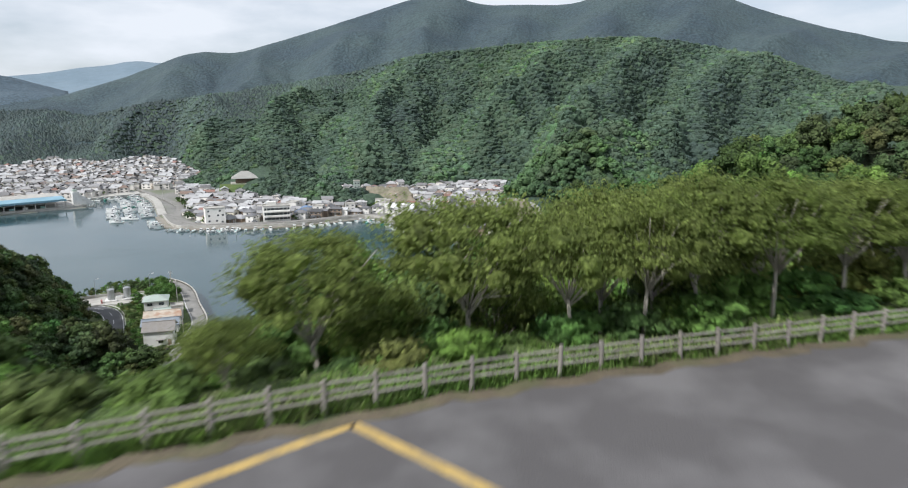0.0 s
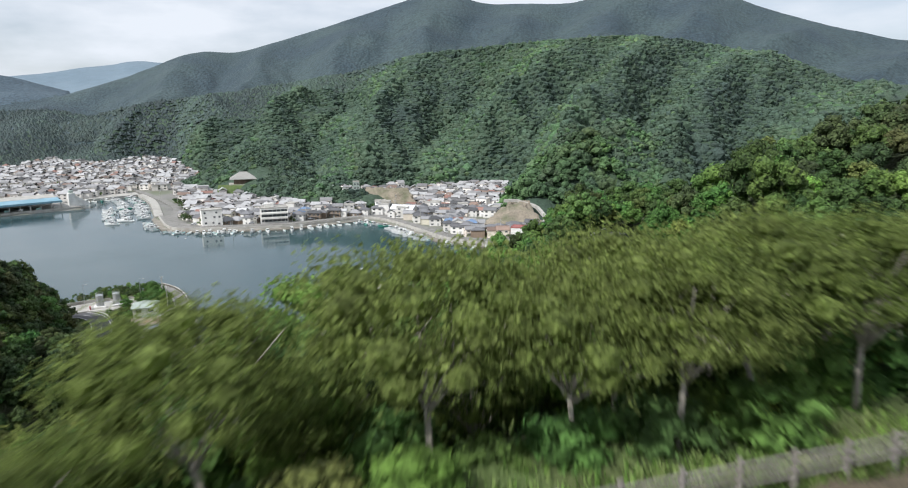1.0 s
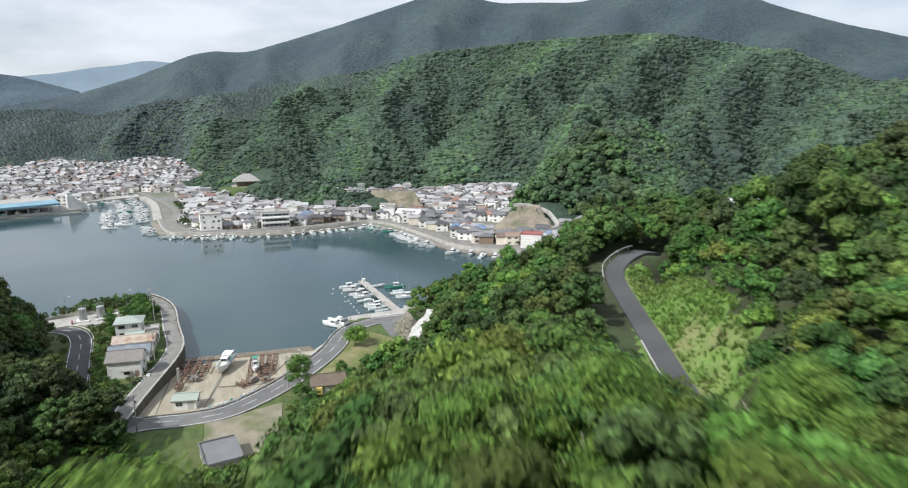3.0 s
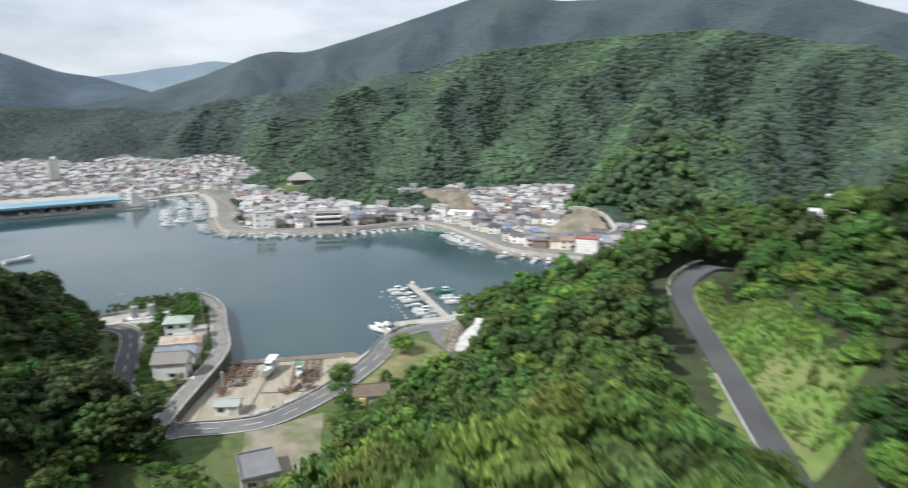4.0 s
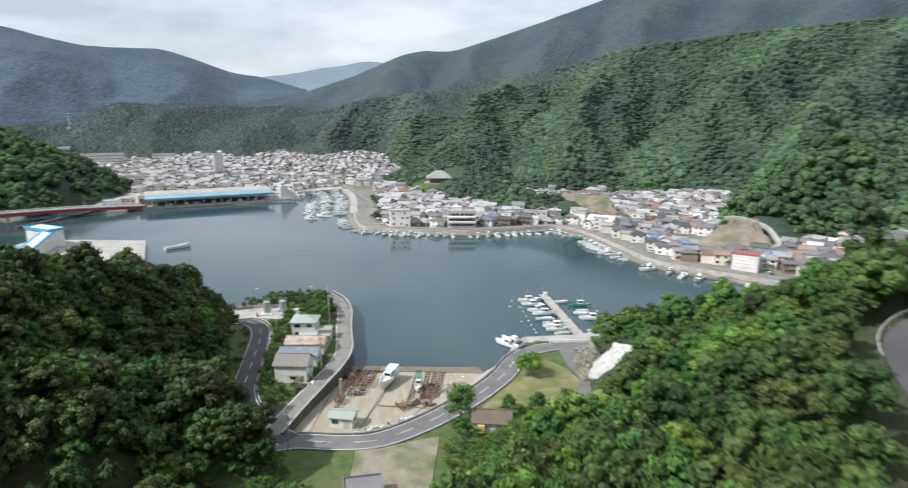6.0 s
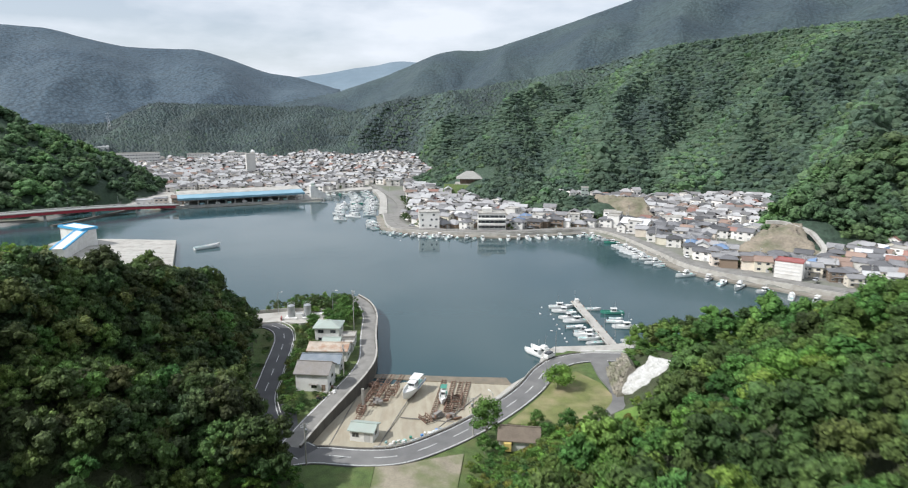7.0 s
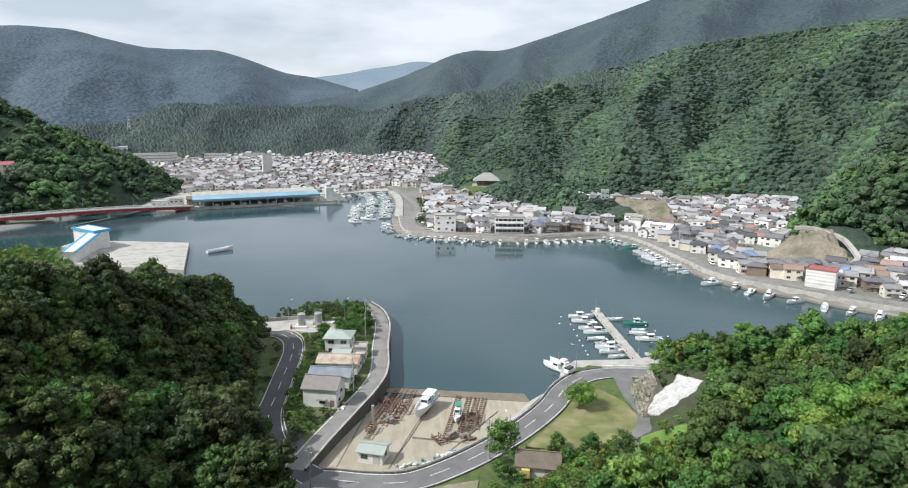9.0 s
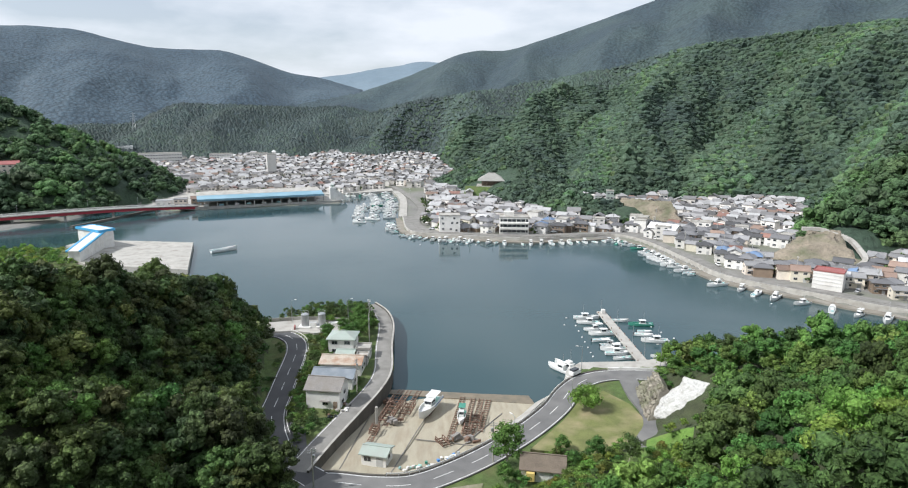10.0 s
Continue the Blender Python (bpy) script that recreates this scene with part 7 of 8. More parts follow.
def pole_kind():
    p = tagged(empty("utility_pole"), "grey concrete utility pole with crossarms and insulators", "utility pole", "utility poles")
    part("pole", rod((0, 0, -0.6), (0, 0, 9.5), 0.17, 0.11, 10), CONCRETE, p)
    for h in (8.6, 9.1):
        arm = part("crossarm", box((1.7, 0.09, 0.09), (0, 0, h)), METAL_GREY, p)
        for x in (-0.75, -0.3, 0.3, 0.75):
            part("insulator", rod((x, 0, h + 0.09), (x, 0, h + 0.3), 0.05, sides=6), WHITE_WALL, arm)
    part("transformer", rod((0.32, 0, 7.2), (0.32, 0, 8.0), 0.26, sides=10), METAL_GREY, p)
    return p


POLE_SPOTS = [(-27.6, 112.6, 4), (-25.8, 158, 4), (-27.5, 196, 4), (-29.5, 212, 4), (8.5, 123.8, 3.9), (118, 404, 2.5), (132, 366, 2.5), (139, 322, 2.5), (147, 294, 2.5), (170, 268, 2.5), (191, 252, 2.5), (10, 396, 2.5), (60, 394, 2.5), (90, 402, 2.5), (-16, 430, 2.5), (25, 400, 2.5), (43, 404, 2.5), (75, 398, 2.5), (104, 410, 3), (126, 395, 3), (150, 312, 3), (158, 284, 3), (181, 262, 3), (205, 243, 3), (-20, 470, 2.5), (-24, 505, 2.5), (-38, 545, 2.5), (60, 420, 3), (128, 345, 3), (135, 420, 4), (160, 380, 4), (185, 372, 5), (152, 350, 4)]
place(pole_kind(), [pose(x, y, z, 0, 0, 30 + 37 * k) for k, (x, y, z) in enumerate(POLE_SPOTS)])
set_at(tagged(part("wall_post", box((0.7, 0.7, 4.5), (0, 0, 0), bevel=0.08), CONCRETE), "square concrete post at the foot of the sea wall", "post"), -19.2, 146, 10, 1.2)


# ---- on the slipway ----
def slip_z(y):
    return float(np.interp(y, [119, 140, 158, 170], [2.1, 1.66, 0.62, -0.3]))


def track(x0, y0, x1, y1, gauge, label):
    """A pair of rusty launching rails on sleepers."""
    t = tagged(empty("launching_track", pose(x0, y0, slip_z(y0))), label, "rail track", "launching tracks")
    d = Vector((x1 - x0, y1 - y0, slip_z(y1) - slip_z(y0)))
    side = Vector((d.y, -d.x, 0)).normalized() * gauge / 2
    for s in (-1, 1):
        part("rail", rod(side * s + Vector((0, 0, 0.2)), d + side * s + Vector((0, 0, 0.2)), 0.1, sides=6), RUST, t)
    n = int(d.length / 1.3)
    for k in range(n):
        c = d * ((k + 0.5) / n)
        part("sleeper", rod(c - side * 1.35 + Vector((0, 0, 0.1)), c + side * 1.35 + Vector((0, 0, 0.1)), 0.11, sides=5), RUST, t)
    return t


for x0, y0, x1, y1 in ((-13.5, 122, -4.6, 160), (-24.6, 124, -20.6, 158), (-9.0, 137.5, 4.5, 134.5), (-5, 122, 12.5, 152)):
    seam = np.array([(x0 + (x1 - x0) * k / 8, y0 + (y1 - y0) * k / 8, slip_z(y0 + (y1 - y0) * k / 8)) for k in range(9)])
    tagged(part("slipway_joint", ribbon(seam, -0.11, 0.11, 0.07, -0.1), CONCRETE_DARK), "dark drain joint across the slipway concrete", "joint", kind="structure")
for x0, y0, x1, y1 in ((-19.5, 144, -14.8, 168), (-17, 144, -12.4, 168), (-13.8, 147, -9.6, 167.5), (-1.2, 136, 2.6, 163), (2.2, 138.5, 5.4, 162), (4.2, 139, 7.6, 161.5), (6.4, 141, 9.6, 161), (-20.5, 131, -18.6, 143)):
    track(x0, y0, x1, y1, 1.1, "rusty boat launching rails on the slipway")


def cradle(size, label):
    c = tagged(empty("boat_cradle"), label, "boat cradle", "boat cradles")
    w, l, h = size
    for sx in (-1, 1):
        part("side_beam", box((0.24, l, 0.3), (sx * w / 2, 0, 0.25)), RUST, c)
        for k in (-0.4, -0.13, 0.13, 0.4):
            part("upright", box((0.16, 0.16, h), (sx * w / 2, k * l, 0.55)), RUST, c)
        part("top_beam", box((0.18, l * 0.86, 0.18), (sx * w / 2, 0, 0.55 + h)), RUST, c)
    for k in (-0.42, -0.15, 0.15, 0.42):
        part("cross_beam", box((w, 0.22, 0.22), (0, k * l, 0.3)), RUST, c)
    return c


place(cradle((2.6, 7.0, 1.3), "rusty steel boat cradle standing on the rails"), [pose(-16.6, 150, slip_z(150), -2.5, 0, -11), pose(-15.6, 156.5, slip_z(156.5), -3, 0, -11), pose(-12.0, 154, slip_z(154), -3, 0, -10), pose(5.6, 147, slip_z(147), -2.5, 0, -8)])
place(cradle((1.8, 4.0, 0.6), "low rusty boat trolley on the slipway"), [pose(3.4, 141.5, slip_z(141.5), -2, 0, -8), pose(-19.2, 141.5, slip_z(141.5), -1.5, 0, -6), pose(-2.6, 135.5, slip_z(135.5), -1.5, 0, 30), pose(-6.4, 152.5, slip_z(152.5), -2.5, 0, 160), pose(2.0, 147.5, slip_z(147.5), -2.5, 0, 174)])


def heap(name, spots, mats, label, category, seed, size=(0.5, 1.1)):
    """A loose pile: each piece a bevelled box or bundle of its own."""
    rng = np.random.default_rng(seed)
    for x, y in spots:
        pile = tagged(empty(name, pose(x, y, slip_z(y) if y < 170 and x > -25 else land_at(x, y))), label, category)
        for _ in range(int(rng.integers(5, 9))):
            s = rng.uniform(*size, 3) * (1, 0.7, 0.6)
            p = part("piece", box(s, (0, 0, 0), bevel=0.05), mats[int(rng.integers(len(mats)))], pile)
            p.matrix_basis = pose(rng.uniform(-1.4, 1.4), rng.uniform(-1.2, 1.2), rng.uniform(0, 0.25), rng.uniform(-8, 8), rng.uniform(-8, 8), rng.uniform(0, 180))


heap("gear_pile", [(-8.5, 124.2), (-5.4, 125.2), (-10.5, 122.8)], [BOAT_GREEN, BOAT_AQUA, WHITE_WALL], "pile of green crates and fishing gear on the slipway", "fishing gear", 2)
heap("gear_pile", [(-2.2, 127.4), (0.4, 129)], [TARP_BLUE, WHITE_WALL, BOAT_DECK], "blue sheeting and white boxes beside the yard wall", "fishing gear", 3)
heap("scrap_pile", [(-28.3, 147.5), (-29.5, 144.5), (-27.6, 150.5)], [WHITE_WALL, RUST, GLASS_DARK, CONCRETE], "rubbish and scrap heaped beside the lane", "scrap", 4)
heap("timber_pile", [(-14.5, 146.5), (-17.8, 158.5), (1.2, 137.6), (4.2, 136.8)], [RUST, OLD_ROOF], "pile of old rust-brown timber on the slipway", "timber", 5, (0.3, 2.2))
truck = tagged(empty("delivery_van", pose(34.5, 169.6, 4.0, 0, 0, -48)), "small white van parked beside the quay road", "van")
part("body", box((1.7, 3.6, 1.2), (0, 0, 0.35), bevel=0.15), BOAT_WHITE, truck)
part("cab", box((1.6, 2.6, 0.6), (0, -0.3, 1.5), bevel=0.15), GLASS_DARK, truck)
for sx in (-1, 1):
    for sy in (-1.1, 1.1):
        wheel = part("wheel", rod((sx * 0.72, sy, 0.32), (sx * 0.9, sy, 0.32), 0.32, sides=14), GLASS_DARK, truck)

# ---- landmarks of the town ----
hotel = house("guest_house", 18, 11, 3, "flat", WALL_WHITE, CONCRETE, "three-storey white guest house with long balconies on the sea front", storey=3.4, category="hotel", bare=True)
for s in range(3):
    part("window_band", box((16.8, 0.12, 1.5), (0, -5.53, s * 3.4 + 1.0)), GLASS_DARK, hotel)
    for k in range(6):
        part("mullion", box((0.25, 0.2, 1.5), (-7 + 2.8 * k, -5.56, s * 3.4 + 1.0)), WALL_WHITE, hotel)
for s in (1, 2):
    part("balcony", box((17.6, 1.4, 1.0), (0, -6.1, s * 3.4 - 0.3), bevel=0.04), WALL_WHITE, hotel)
part("roof_room", box((6, 5, 2.6), (-3, 1, 10.5), bevel=0.06), WALL_WHITE, hotel)
set_at(hotel, 37.5, 392.5, -3, 2.6)
set_at(house("office_block", 13, 10, 3, "flat", WALL_WHITE, CONCRETE, "weathered pale office block on the harbour corner", storey=3.4, category="building", bare=True), -3, 398.5, 4, 2.6)
office = [o for o in bpy.data.objects if o.name.startswith("office_block")][0]
for x, z in ((-4.2, 1.2), (0.6, 1.2), (4.2, 0.4), (-4.2, 4.8), (1.5, 5.0), (4.6, 5.0), (-4.6, 8.0), (2.8, 8.0)):
    window_part(office, 1.3, 1.3, (x, -5.02, z))
shop = house("warehouse", 11.5, 8.5, 2, "flat", WALL_WHITE, RED_ROOF, "white banded warehouse with a red roof on the sea front", storey=3.6, category="warehouse", bare=True)
for k in range(4):
    part("band", box((11.6, 0.12, 0.5), (0, -4.3, 1.2 + 1.6 * k)), WHITE_WALL, shop)
set_at(shop, 164, 268.5, -38, 2.6)
set_at(house("hall", 17, 11, 1, "gable", WALL_WHITE, ROOF_WHITE, "long white hall beside the sea front road", storey=5.2, rise=2.4, category="hall"), 128.5, 381, -40, 2.8)
set_at(house("apartment_block", 10, 12, 8, "flat", WALL_WHITE, CONCRETE, "tall white apartment block above the town roofs", storey=3.2, category="apartments", bare=True), -206, 719, 22)
set_at(house("school", 58, 14, 4, "flat", WHITE_WALL, CONCRETE, "long white school building at the back of the town", storey=3.8, category="school"), -390, 842, 25, 6)
set_at(house("sports_hall", 44, 24, 2, "flat", WHITE_WALL, ROOF_WHITE, "large white sports hall with a pale roof", storey=6.0, category="hall"), -506, 960, 28, 11)
set_at(house("water_tower", 5, 5, 4, "hip", WHITE_WALL, ROOF_WHITE, "slim white tower among the far roofs", storey=4.2, rise=2.5, category="tower"), -245, 870, 5)
set_at(house("hillside_house", 9, 7, 2, "flat", WALL_WHITE, CONCRETE, "white house alone on the wooded hillside", storey=3.2), -50, 920, -10)
set_at(house("red_house", 15, 8, 2, "gable", WALL_CREAM, RED_ROOF, "long cream house with a red roof on the wooded hill", storey=2.9, rise=2.2), -333, 475, 30)
set_at(house("long_hall", 34, 14, 2, "flat", WHITE_WALL, ROOF_WHITE, "long white building in the far valley", storey=3.4, category="hall"), 390, 303, -45, 12)
set_at(house("red_school", 22, 12, 2, "flat", WALL_WHITE, RED_ROOF, "low building with a red roof at the back of the town", storey=3.2, category="building"), -405, 832, 20, 5)
for w, x, y, a in ((30, -330, 905, 12), (26, -285, 930, 5)):
    set_at(house("flats", w, 11, 3, "flat", WHITE_WALL, CONCRETE, "white block of flats at the back of the town", "blocks of flats", storey=3.3, category="apartments"), x, y, a)


def build_pylon():
    p = tagged(empty("pylon", pose(-604, 1218, land_at(-604, 1218), 0, 0, 20)), "grey lattice power pylon on the far ridge", "pylon")
    for sx in (-1, 1):
        for sy in (-1, 1):
            part("leg", rod((sx * 3, sy * 3, -1), (sx * 0.5, sy * 0.5, 34), 0.3, 0.2, 5), METAL_GREY, p)
    for h, w in ((22, 6), (27, 5), (32, 4)):
        part("crossarm", box((2 * w, 0.5, 0.5), (0, 0, h)), METAL_GREY, p)
    for h in (6, 12, 18):
        k = 3 - 2.5 * h / 34
        part("brace", rod((-k, -k, h), (k, -k, h + 5), 0.15, sides=4), METAL_GREY, p)
        part("brace", rod((k, -k, h), (-k, -k, h + 5), 0.15, sides=4), METAL_GREY, p)


build_pylon()
set_at(house("lookout", 5, 5, 3, "flat", PALE_GREEN_ROOF, CONCRETE, "slim pale green tower block at the foot of the slope", storey=3.2, category="tower"), 114, 462, -10)


TEMPLE_ROOF = material("temple_tiles", (0.3, 0.295, 0.27), 0.75, var=0.2, scale=0.3, fine=2, bump=0.4)


def build_temple():
    t = tagged(empty("temple", pose(33, 562, land_at(33, 562), 0, 0, -4)), "large temple hall with a sweeping grey tiled roof", "temple")
    part("wall", box((17, 12, 4.4), (0, 0, -1)), WALL_BROWN, t)
    part("roof", hip_roof(21, 16, 3.4, 6.2, 1.6, 0.35), TEMPLE_ROOF, t)
    for x in (-7.5, -3.7, 0, 3.7, 7.5):
        part("column", rod((x, -7.2, -1), (x, -7.2, 3.4), 0.2, sides=8), WALL_BROWN, t)
    part("terrace", box((26, 20, 1.0), (0, -1, -1.9)), CONCRETE, t)


build_temple()

# bare rock cuts at the foot of the hills
tagged(part("rock_cut", sheet([(110, 452, 3), (156, 424, 3), (150, 438, 16), (124, 462, 15)], 22, 1.6, 2, 0.6), CUT_ROCK, smooth=True), "bare brown rock cut behind the houses", "rock face", kind="structure")
tagged(part("rock_cut", sheet([(166, 326, 2), (199, 300, 3), (205, 333, 15), (192, 340, 14)], 22, 1.4, 5, 0.6), CUT_ROCK, smooth=True), "bare grey rock cut above the sea front", "rock face", kind="structure")
tagged(part("cut_ramp", ribbon(spline([(190, 341, 15.5), (199, 338, 15.5), (206, 326, 13), (204, 312, 10), (199, 299, 7.5), (190, 293, 5)], 2), -1.2, 1.2, 0.3, -1.5), CONCRETE), "pale concrete drain ramp along the top of the cut", "ramp", kind="structure")
tagged(part("grass_bank", slab([(8, 540), (52, 538), (54, 552), (10, 553)], 2, [6, 6, 13, 13]), GRASS), "mown grass bank below the temple", "bank", kind="structure")


# ---- fish market, ice house, bridge ----
def build_market():
    a = math.degrees(math.atan2(38, 91))
    m = tagged(empty("fish_market", pose(-162, 529, 2.3, 0, 0, a)), "long open fish market hall with a blue and pale roof", "market hall")
    part("roof", slab([(-50, -17), (50, -17), (50, -4), (-50, -4)], 5.2, [5.6, 5.6, 7.6, 7.6]), BLUE_ROOF, m, "blue sheet roof")
    part("rear_roof", slab([(-50, -3.9), (50, -3.9), (50, 17), (-50, 17)], 6.4, [7.65, 7.65, 8.4, 8.4]), CONCRETE, m, "pale flat rear roof")
    part("fascia", box((100, 0.25, 1.6), (0, -17.2, 4.6)), BLUE_ROOF, m, "blue fascia board")
    part("rear_wall", box((99, 0.4, 6.6), (0, 10, 0)), WALL_WHITE, m)
    for k in range(15):
        part("column", box((0.6, 0.6, 5.2), (-49 + 7 * k, -16.4, 0)), CONCRETE, m)
    for k in range(9):
        part("crate_stack", box((3.4, 1.6, 1.4), (-44 + 11 * k + (k % 3), -12, 0), bevel=0.05), BOAT_AQUA if k % 2 else WHITE_WALL, m)


build_market()
set_at(house("quay_office", 10, 8, 2, "flat", WALL_CREAM, ROOF_PALE, "cream two-storey office at the end of the market", category="office"), -218, 503, 20, 2.3)
set_at(house("quay_office", 9, 7, 2, "gable", WALL_BROWN, ROOF_BROWN, "brown building with a pitched roof beside the market", category="office"), -207, 508, 22, 2.3)
set_at(house("quay_store", 12, 7, 1, "flat", WHITE_WALL, ROOF_WHITE, "low white store on the market quay", storey=4, category="store"), -232, 505, 14, 2.3)

loader = tagged(empty("ice_loader", pose(-101, 541, 2.3, 0, 0, 20)), "white ice loading tower on the quay head", "ice loader")
part("tower", box((5, 6, 11), (-3, 0, 0), bevel=0.1), WHITE_WALL, loader)
part("chute", slab([(-1, -2.2), (9, -2.2), (9, 2.2), (-1, 2.2)], 0.2, [9.5, 2.2, 2.2, 9.5]), WHITE_WALL, loader)
part("cap", box((3, 3, 2), (-3, 0, 11), bevel=0.08), PALE_GREEN_ROOF, loader)


def build_ice_house():
    tagged(part("ice_quay", slab([(-182, 306), (-128, 296), (-151, 360), (-186, 364), (-217, 366), (-219, 350), (-208, 345), (-200, 318)], -3, 2.5), CONCRETE), "broad concrete quay before the ice house", "quay", kind="structure")
    tagged(part("green_point", slab([(-260, 290), (-183, 304), (-201, 318), (-209, 345), (-245, 345), (-262, 320)], -3, 2.4), GRASS), "overgrown ground behind the ice house", "ground", kind="structure")
    rng = np.random.default_rng(41)
    shapes = [crown_arrays(rng, 1.0, 0.9, 5, 90, 0.2) for _ in range(3)]
    bx, by = scatter(rng, [(-258, 292), (-186, 304), (-203, 318), (-211, 335), (-240, 340)], 4.5, lambda a, b: a == a)
    bw = rng.uniform(1.6, 2.8, len(bx))
    join_crowns("bushes", np.stack([bx, by, 2.4 + bw * 0.8, bw, bw], 1), shapes, rng, [LEAF_MID, LEAF_LIGHT], rng.integers(0, 2, len(bx)), "bushes behind the ice house")
    h = tagged(empty("ice_house", pose(-201.5, 350.5, 2.5, 0, 0, -32)), "tall white ice house with bright blue roof edges", "ice house")
    part("block", box((22, 8, 9.5), (0, 0, 0), bevel=0.1), WHITE_WALL, h)
    part("roof", slab([(-11.4, -4.4), (11.4, -4.4), (11.4, 4.4), (-11.4, 4.4)], 9.5, [9.8, 9.8, 10.3, 10.3]), WHITE_WALL, h)
    for w, d, x, y in ((23.2, 0.5, 0, -4.5), (23.2, 0.5, 0, 4.5), (0.5, 8.4, -11.4, 0), (0.5, 8.4, 11.4, 0)):
        part("roof_edge", box((w, d, 1.3), (x, y, 9.3)), BRIGHT_BLUE, h, "bright blue roof edge")
    g = part("gallery", box((5.4, 33, 5.4), (0, -16.5, 0), bevel=0.1), WHITE_WALL, h)
    g.matrix_basis = pose(8.6, -3.2, 0.01, 0, 0, 41)
    part("gallery_roof", slab([(-3.1, -33.4), (3.1, -33.4), (3.1, 0.5), (-3.1, 0.5)], 5.4, [5.8, 5.8, 9.3, 9.3]), WHITE_WALL, g, "white gallery roof")
    for x in (-3.1, 3.1):
        part("roof_edge", ribbon(np.array([(x, -33.5, 5.8), (x, 0.5, 9.3)]), -0.5, 0.5, 0.25, -0.5), BRIGHT_BLUE, g, "bright blue gallery edge")
    heap("net_pile", [(-163, 344), (-159, 346), (-167, 342), (-155, 347), (-161, 349), (-171, 340)], [YELLOW_WALL, EARTH], "yellow fishing nets spread on the quay", "fishing nets", 9, (1.5, 3.0))


build_ice_house()


def build_bridge():
    line = spline([(-345, 400, 6.0), (-305, 424, 6.6), (-268, 447, 6.9), (-240, 466, 6.4), (-220, 482, 5.0), (-205, 500, 3.0)], 4)
    b = tagged(empty("road_bridge", pose(-268, 447, 0)), "red steel girder bridge with pale railings", "bridge")
    back = Matrix.Translation((268, -447, 0))

    def sub(name, bm, mat, label=""):
        bmesh.ops.transform(bm, matrix=back, verts=bm.verts)
        return part(name, bm, mat, b, label)

    sub("deck", ribbon(line, -3.6, 3.6, 0.3, -0.3), CONCRETE)
    sub("girder", ribbon(line, 2.6, 3.0, -0.3, -2.3), RED_STEEL, "red steel girder")
    sub("girder", ribbon(line, -3.0, -2.6, -0.3, -2.3), RED_STEEL, "red steel girder")
    for s in (-3.5, 3.5):
        sub("railing", ribbon(line, s - 0.06, s + 0.06, 1.3, 0.95), WHITE_WALL)
        sub("railing", ribbon(line, s - 0.05, s + 0.05, 0.75, 0.55), WHITE_WALL)
    for p in line[12:-3:7]:
        sub("pier", box((1.6, 1.6, 6.5), (p[0], p[1], -2.5), 35), CONCRETE)


build_bridge()
tagged(part("breakwater", ribbon(spline([(-256, 418, 0), (-246, 450, 0), (-238, 485, 0), (-232, 500, 0)], 4), -1.2, 1.2, 1.4, -3), WALL_STAINED_SHADED), "narrow concrete breakwater before the bridge", "breakwater", kind="structure")
place(lamp_kind(7.0, "pale lamp standard on the bridge approach"), [pose(x, y, z, 0, 0, 120) for x, y, z in ((-296, 425, 6.6), (-262, 450, 7), (-236, 470, 6.2), (-222, 500, 2.3), (-214, 505, 2.3))])

# ---- small floats and grass tufts ----
buoy = tagged(empty("buoy"), "small white mooring buoy", "buoy", "mooring buoys")
bb = bmesh.new()
bmesh.ops.create_icosphere(bb, subdivisions=2, radius=0.32)
part("float", bb, BOAT_WHITE, buoy, smooth=True)
part("ring", rod((0, 0, 0.28), (0, 0, 0.5), 0.06, sides=6), METAL_GREY, buoy)
rng_b = np.random.default_rng(77)
spots = [(45, 222 - 5 * k + rng_b.uniform(-2, 2)) for k in range(7)] + [(74 + rng_b.uniform(-2, 4), 222 - 6 * k) for k in range(5)] + [(43, 232), (41, 224)]
spots += [(108 + 3.5 * k + rng_b.uniform(-2, 2), 318 - 9.5 * k + rng_b.uniform(-3, 3)) for k in range(8)] + [(-20 + 11 * k, 370 + rng_b.uniform(-4, 4)) for k in range(9)]
place(buoy, [pose(x, y, 0.08) for x, y in spots])


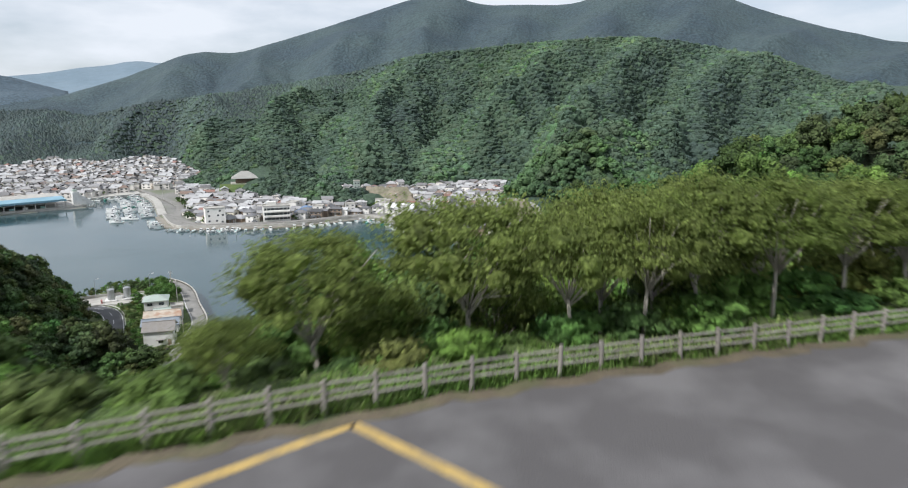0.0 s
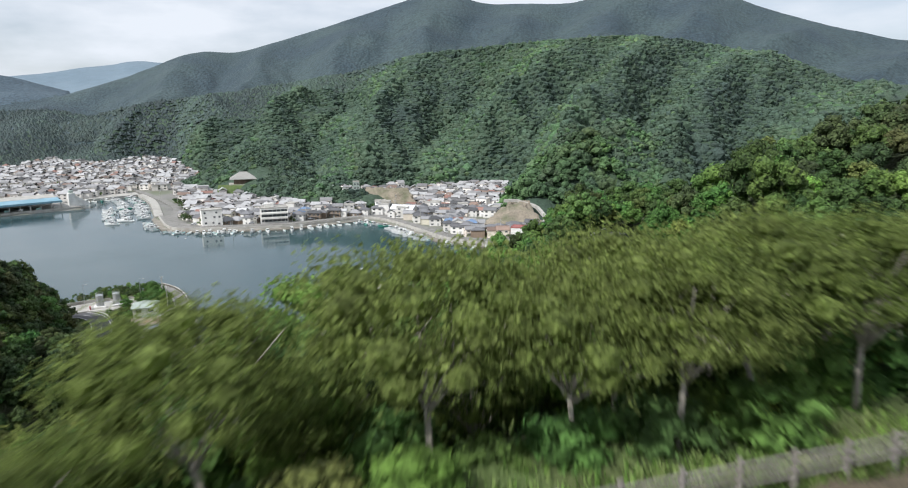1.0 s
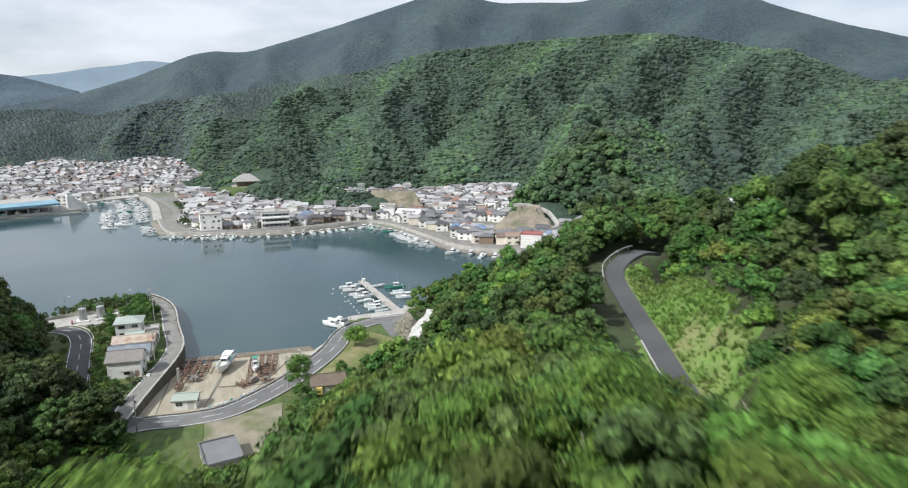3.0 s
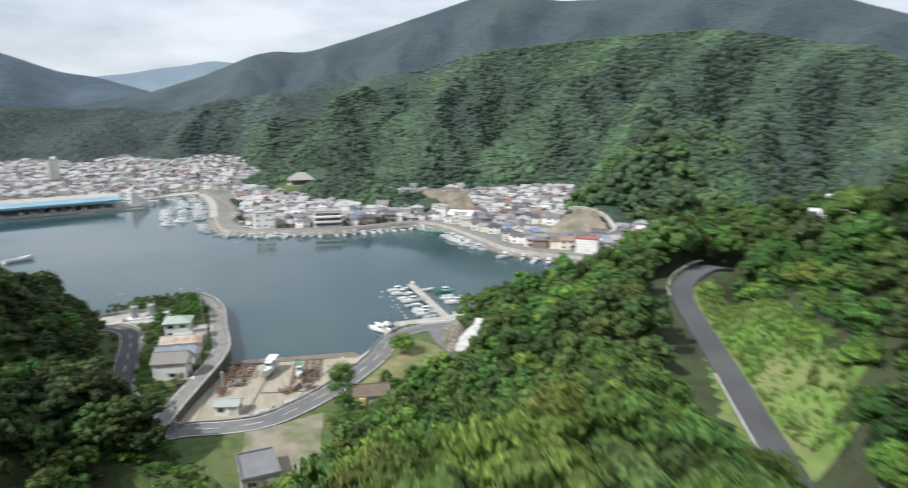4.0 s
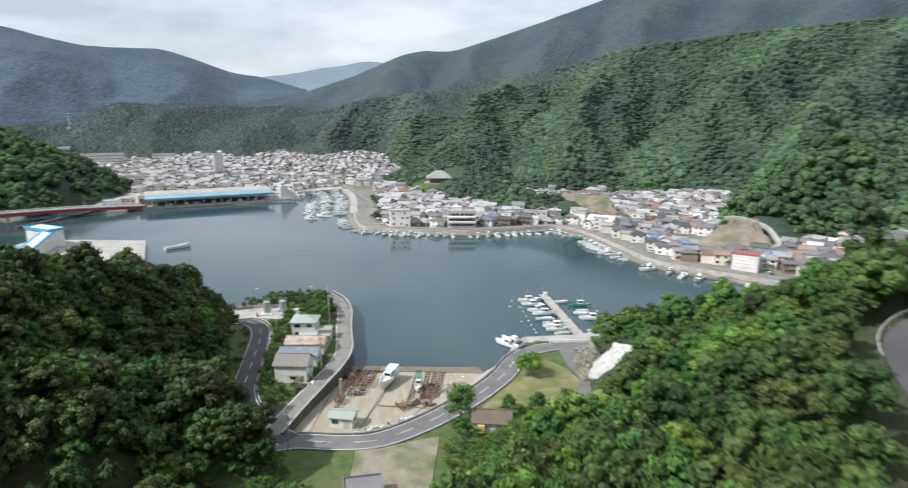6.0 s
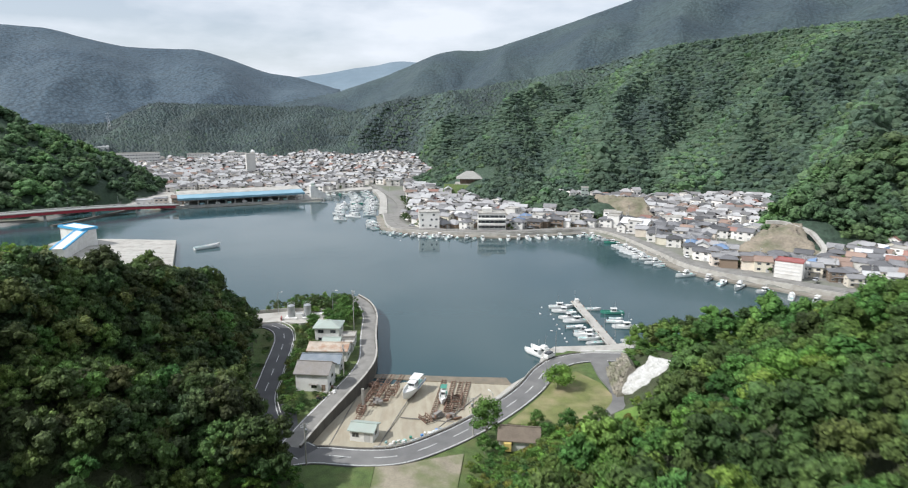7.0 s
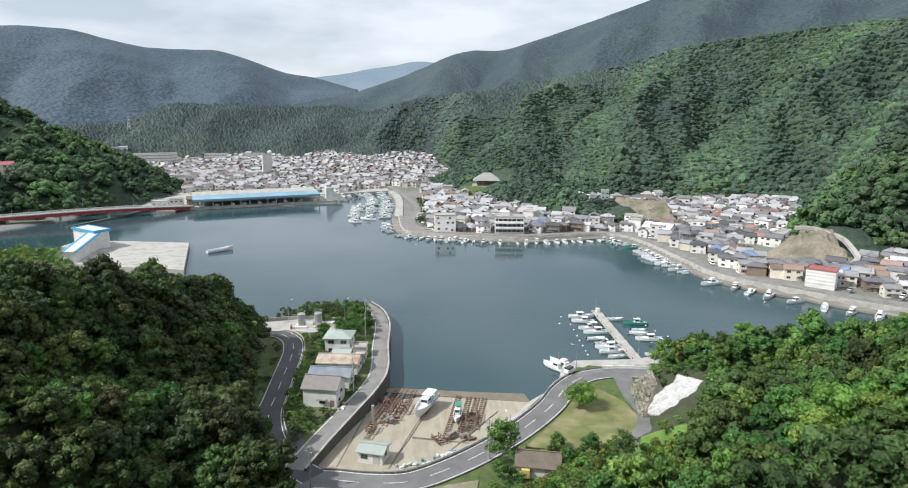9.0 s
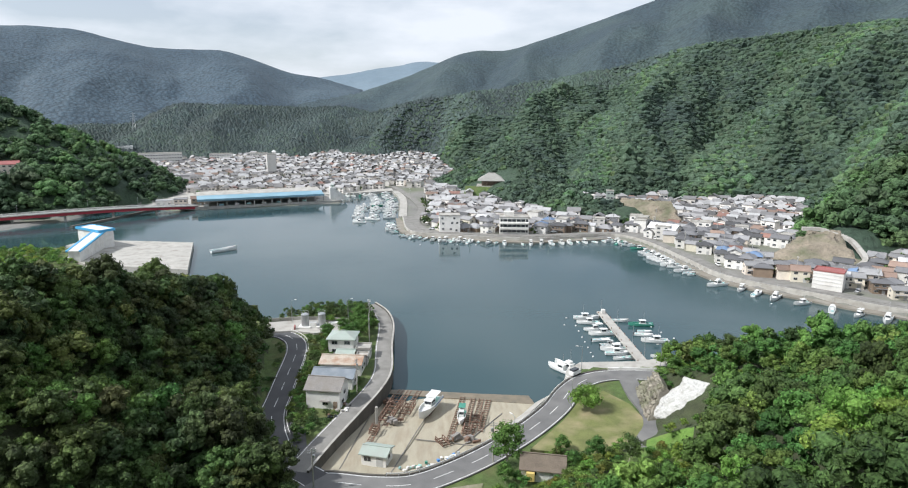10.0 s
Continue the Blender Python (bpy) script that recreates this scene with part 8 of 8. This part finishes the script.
def build_tufts():
    """Weeds and long grass along the fence and in the glade."""
    rng = np.random.default_rng(17)
    xs = np.r_[rng.uniform(-36, 20, 5200), rng.uniform(48, 78, 5000)]
    ys = np.r_[np.zeros(5200), rng.uniform(10, 62, 5000)]
    fence_y = np.interp(xs, [-36, -27, -19, -12, -4.4, 2, 12, 20], [-47.3, -47, -46.8, -47.2, -48.1, -48.8, -49.7, -50.4])
    ys = np.where(np.arange(len(xs)) < 5200, fence_y + rng.gamma(1.6, 0.55, len(xs)) - 0.12, ys)
    keep = (np.arange(len(xs)) < 5200) | (inside(xs, ys, GLADE) & (edge_distance(xs, ys, [tuple(p[:2]) for p in HILL_PATH[::3]], closed=False) > 2.3))
    xs, ys = xs[keep], ys[keep]
    zs, _ = land(xs, ys)
    zs = np.where(ys < -40, np.maximum(zs, LOT_Z - 0.15), zs)
    V, F, n = [], [], 0
    for x, y, z in zip(xs, ys, zs):
        tall = rng.uniform(0.12, 0.45) * (1.0 if y < -40 else 2.2)
        for _ in range(5):
            a = rng.uniform(0, 6.28)
            d = np.array([math.cos(a), math.sin(a), 0])
            s = np.array([-d[1], d[0], 0]) * rng.uniform(0.03, 0.07) * (1 if y < -40 else 2.5)
            p = np.array([x, y, z - 0.05]) + d * 0.08
            tip = p + d * tall * rng.uniform(0.2, 0.7) + np.array([0, 0, tall])
            V += [p - s, p + s, tip + s * 0.4, tip - s * 0.4]
            F.append((n, n + 1, n + 2, n + 3))
            n += 4
    tagged(fast_mesh("long_grass", np.array(V), np.array(F), [LEAF_LIGHT, MEADOW], (rng.random(len(F)) < 0.5).astype(int), smooth=False), "rough long grass and weeds along fence and lane", "grass", kind="stuff")


build_tufts()


def car_kind(paint, label):
    c = tagged(empty("parked_car"), label, "car", "parked cars")
    part("body", box((1.65, 3.9, 0.72), (0, 0, 0.32), bevel=0.14), paint, c)
    part("cabin", box((1.45, 2.1, 0.58), (0, -0.2, 1.03), bevel=0.16), GLASS_DARK, c)
    part("roof", box((1.3, 1.5, 0.06), (0, -0.2, 1.6), bevel=0.02), paint, c)
    tyre = None
    for sx in (-1, 1):
        for sy in (-1.25, 1.25):
            if tyre is None:
                tyre = part("wheel", rod((-0.1, 0, 0), (0.1, 0, 0), 0.31, sides=14), GLASS_DARK, c)
            else:
                o = new("wheel", tyre.data)
                o.parent = c
                tyre_at = o
            w = tyre if sx == -1 and sy == -1.25 else tyre_at
            w.location = (sx * 0.74, sy, 0.31)
    return c


CAR_SPOTS = [(141.5, 293, -40), (144.5, 290, -40), (131, 306, 0), (22, 389.5, 84), (51, 389.5, 95), (62, 391, 100), (120, 372, -20), (171, 259, -46), (186, 248, -50), (-14, 401, 60)]
place(car_kind(BOAT_WHITE, "white car parked on the sea front"), [pose(x, y, 2.62, 0, 0, a) for x, y, a in CAR_SPOTS[::2]])
place(car_kind(METAL_GREY, "silver-grey car parked on the sea front"), [pose(x, y, 2.62, 0, 0, a) for x, y, a in CAR_SPOTS[1::2]])
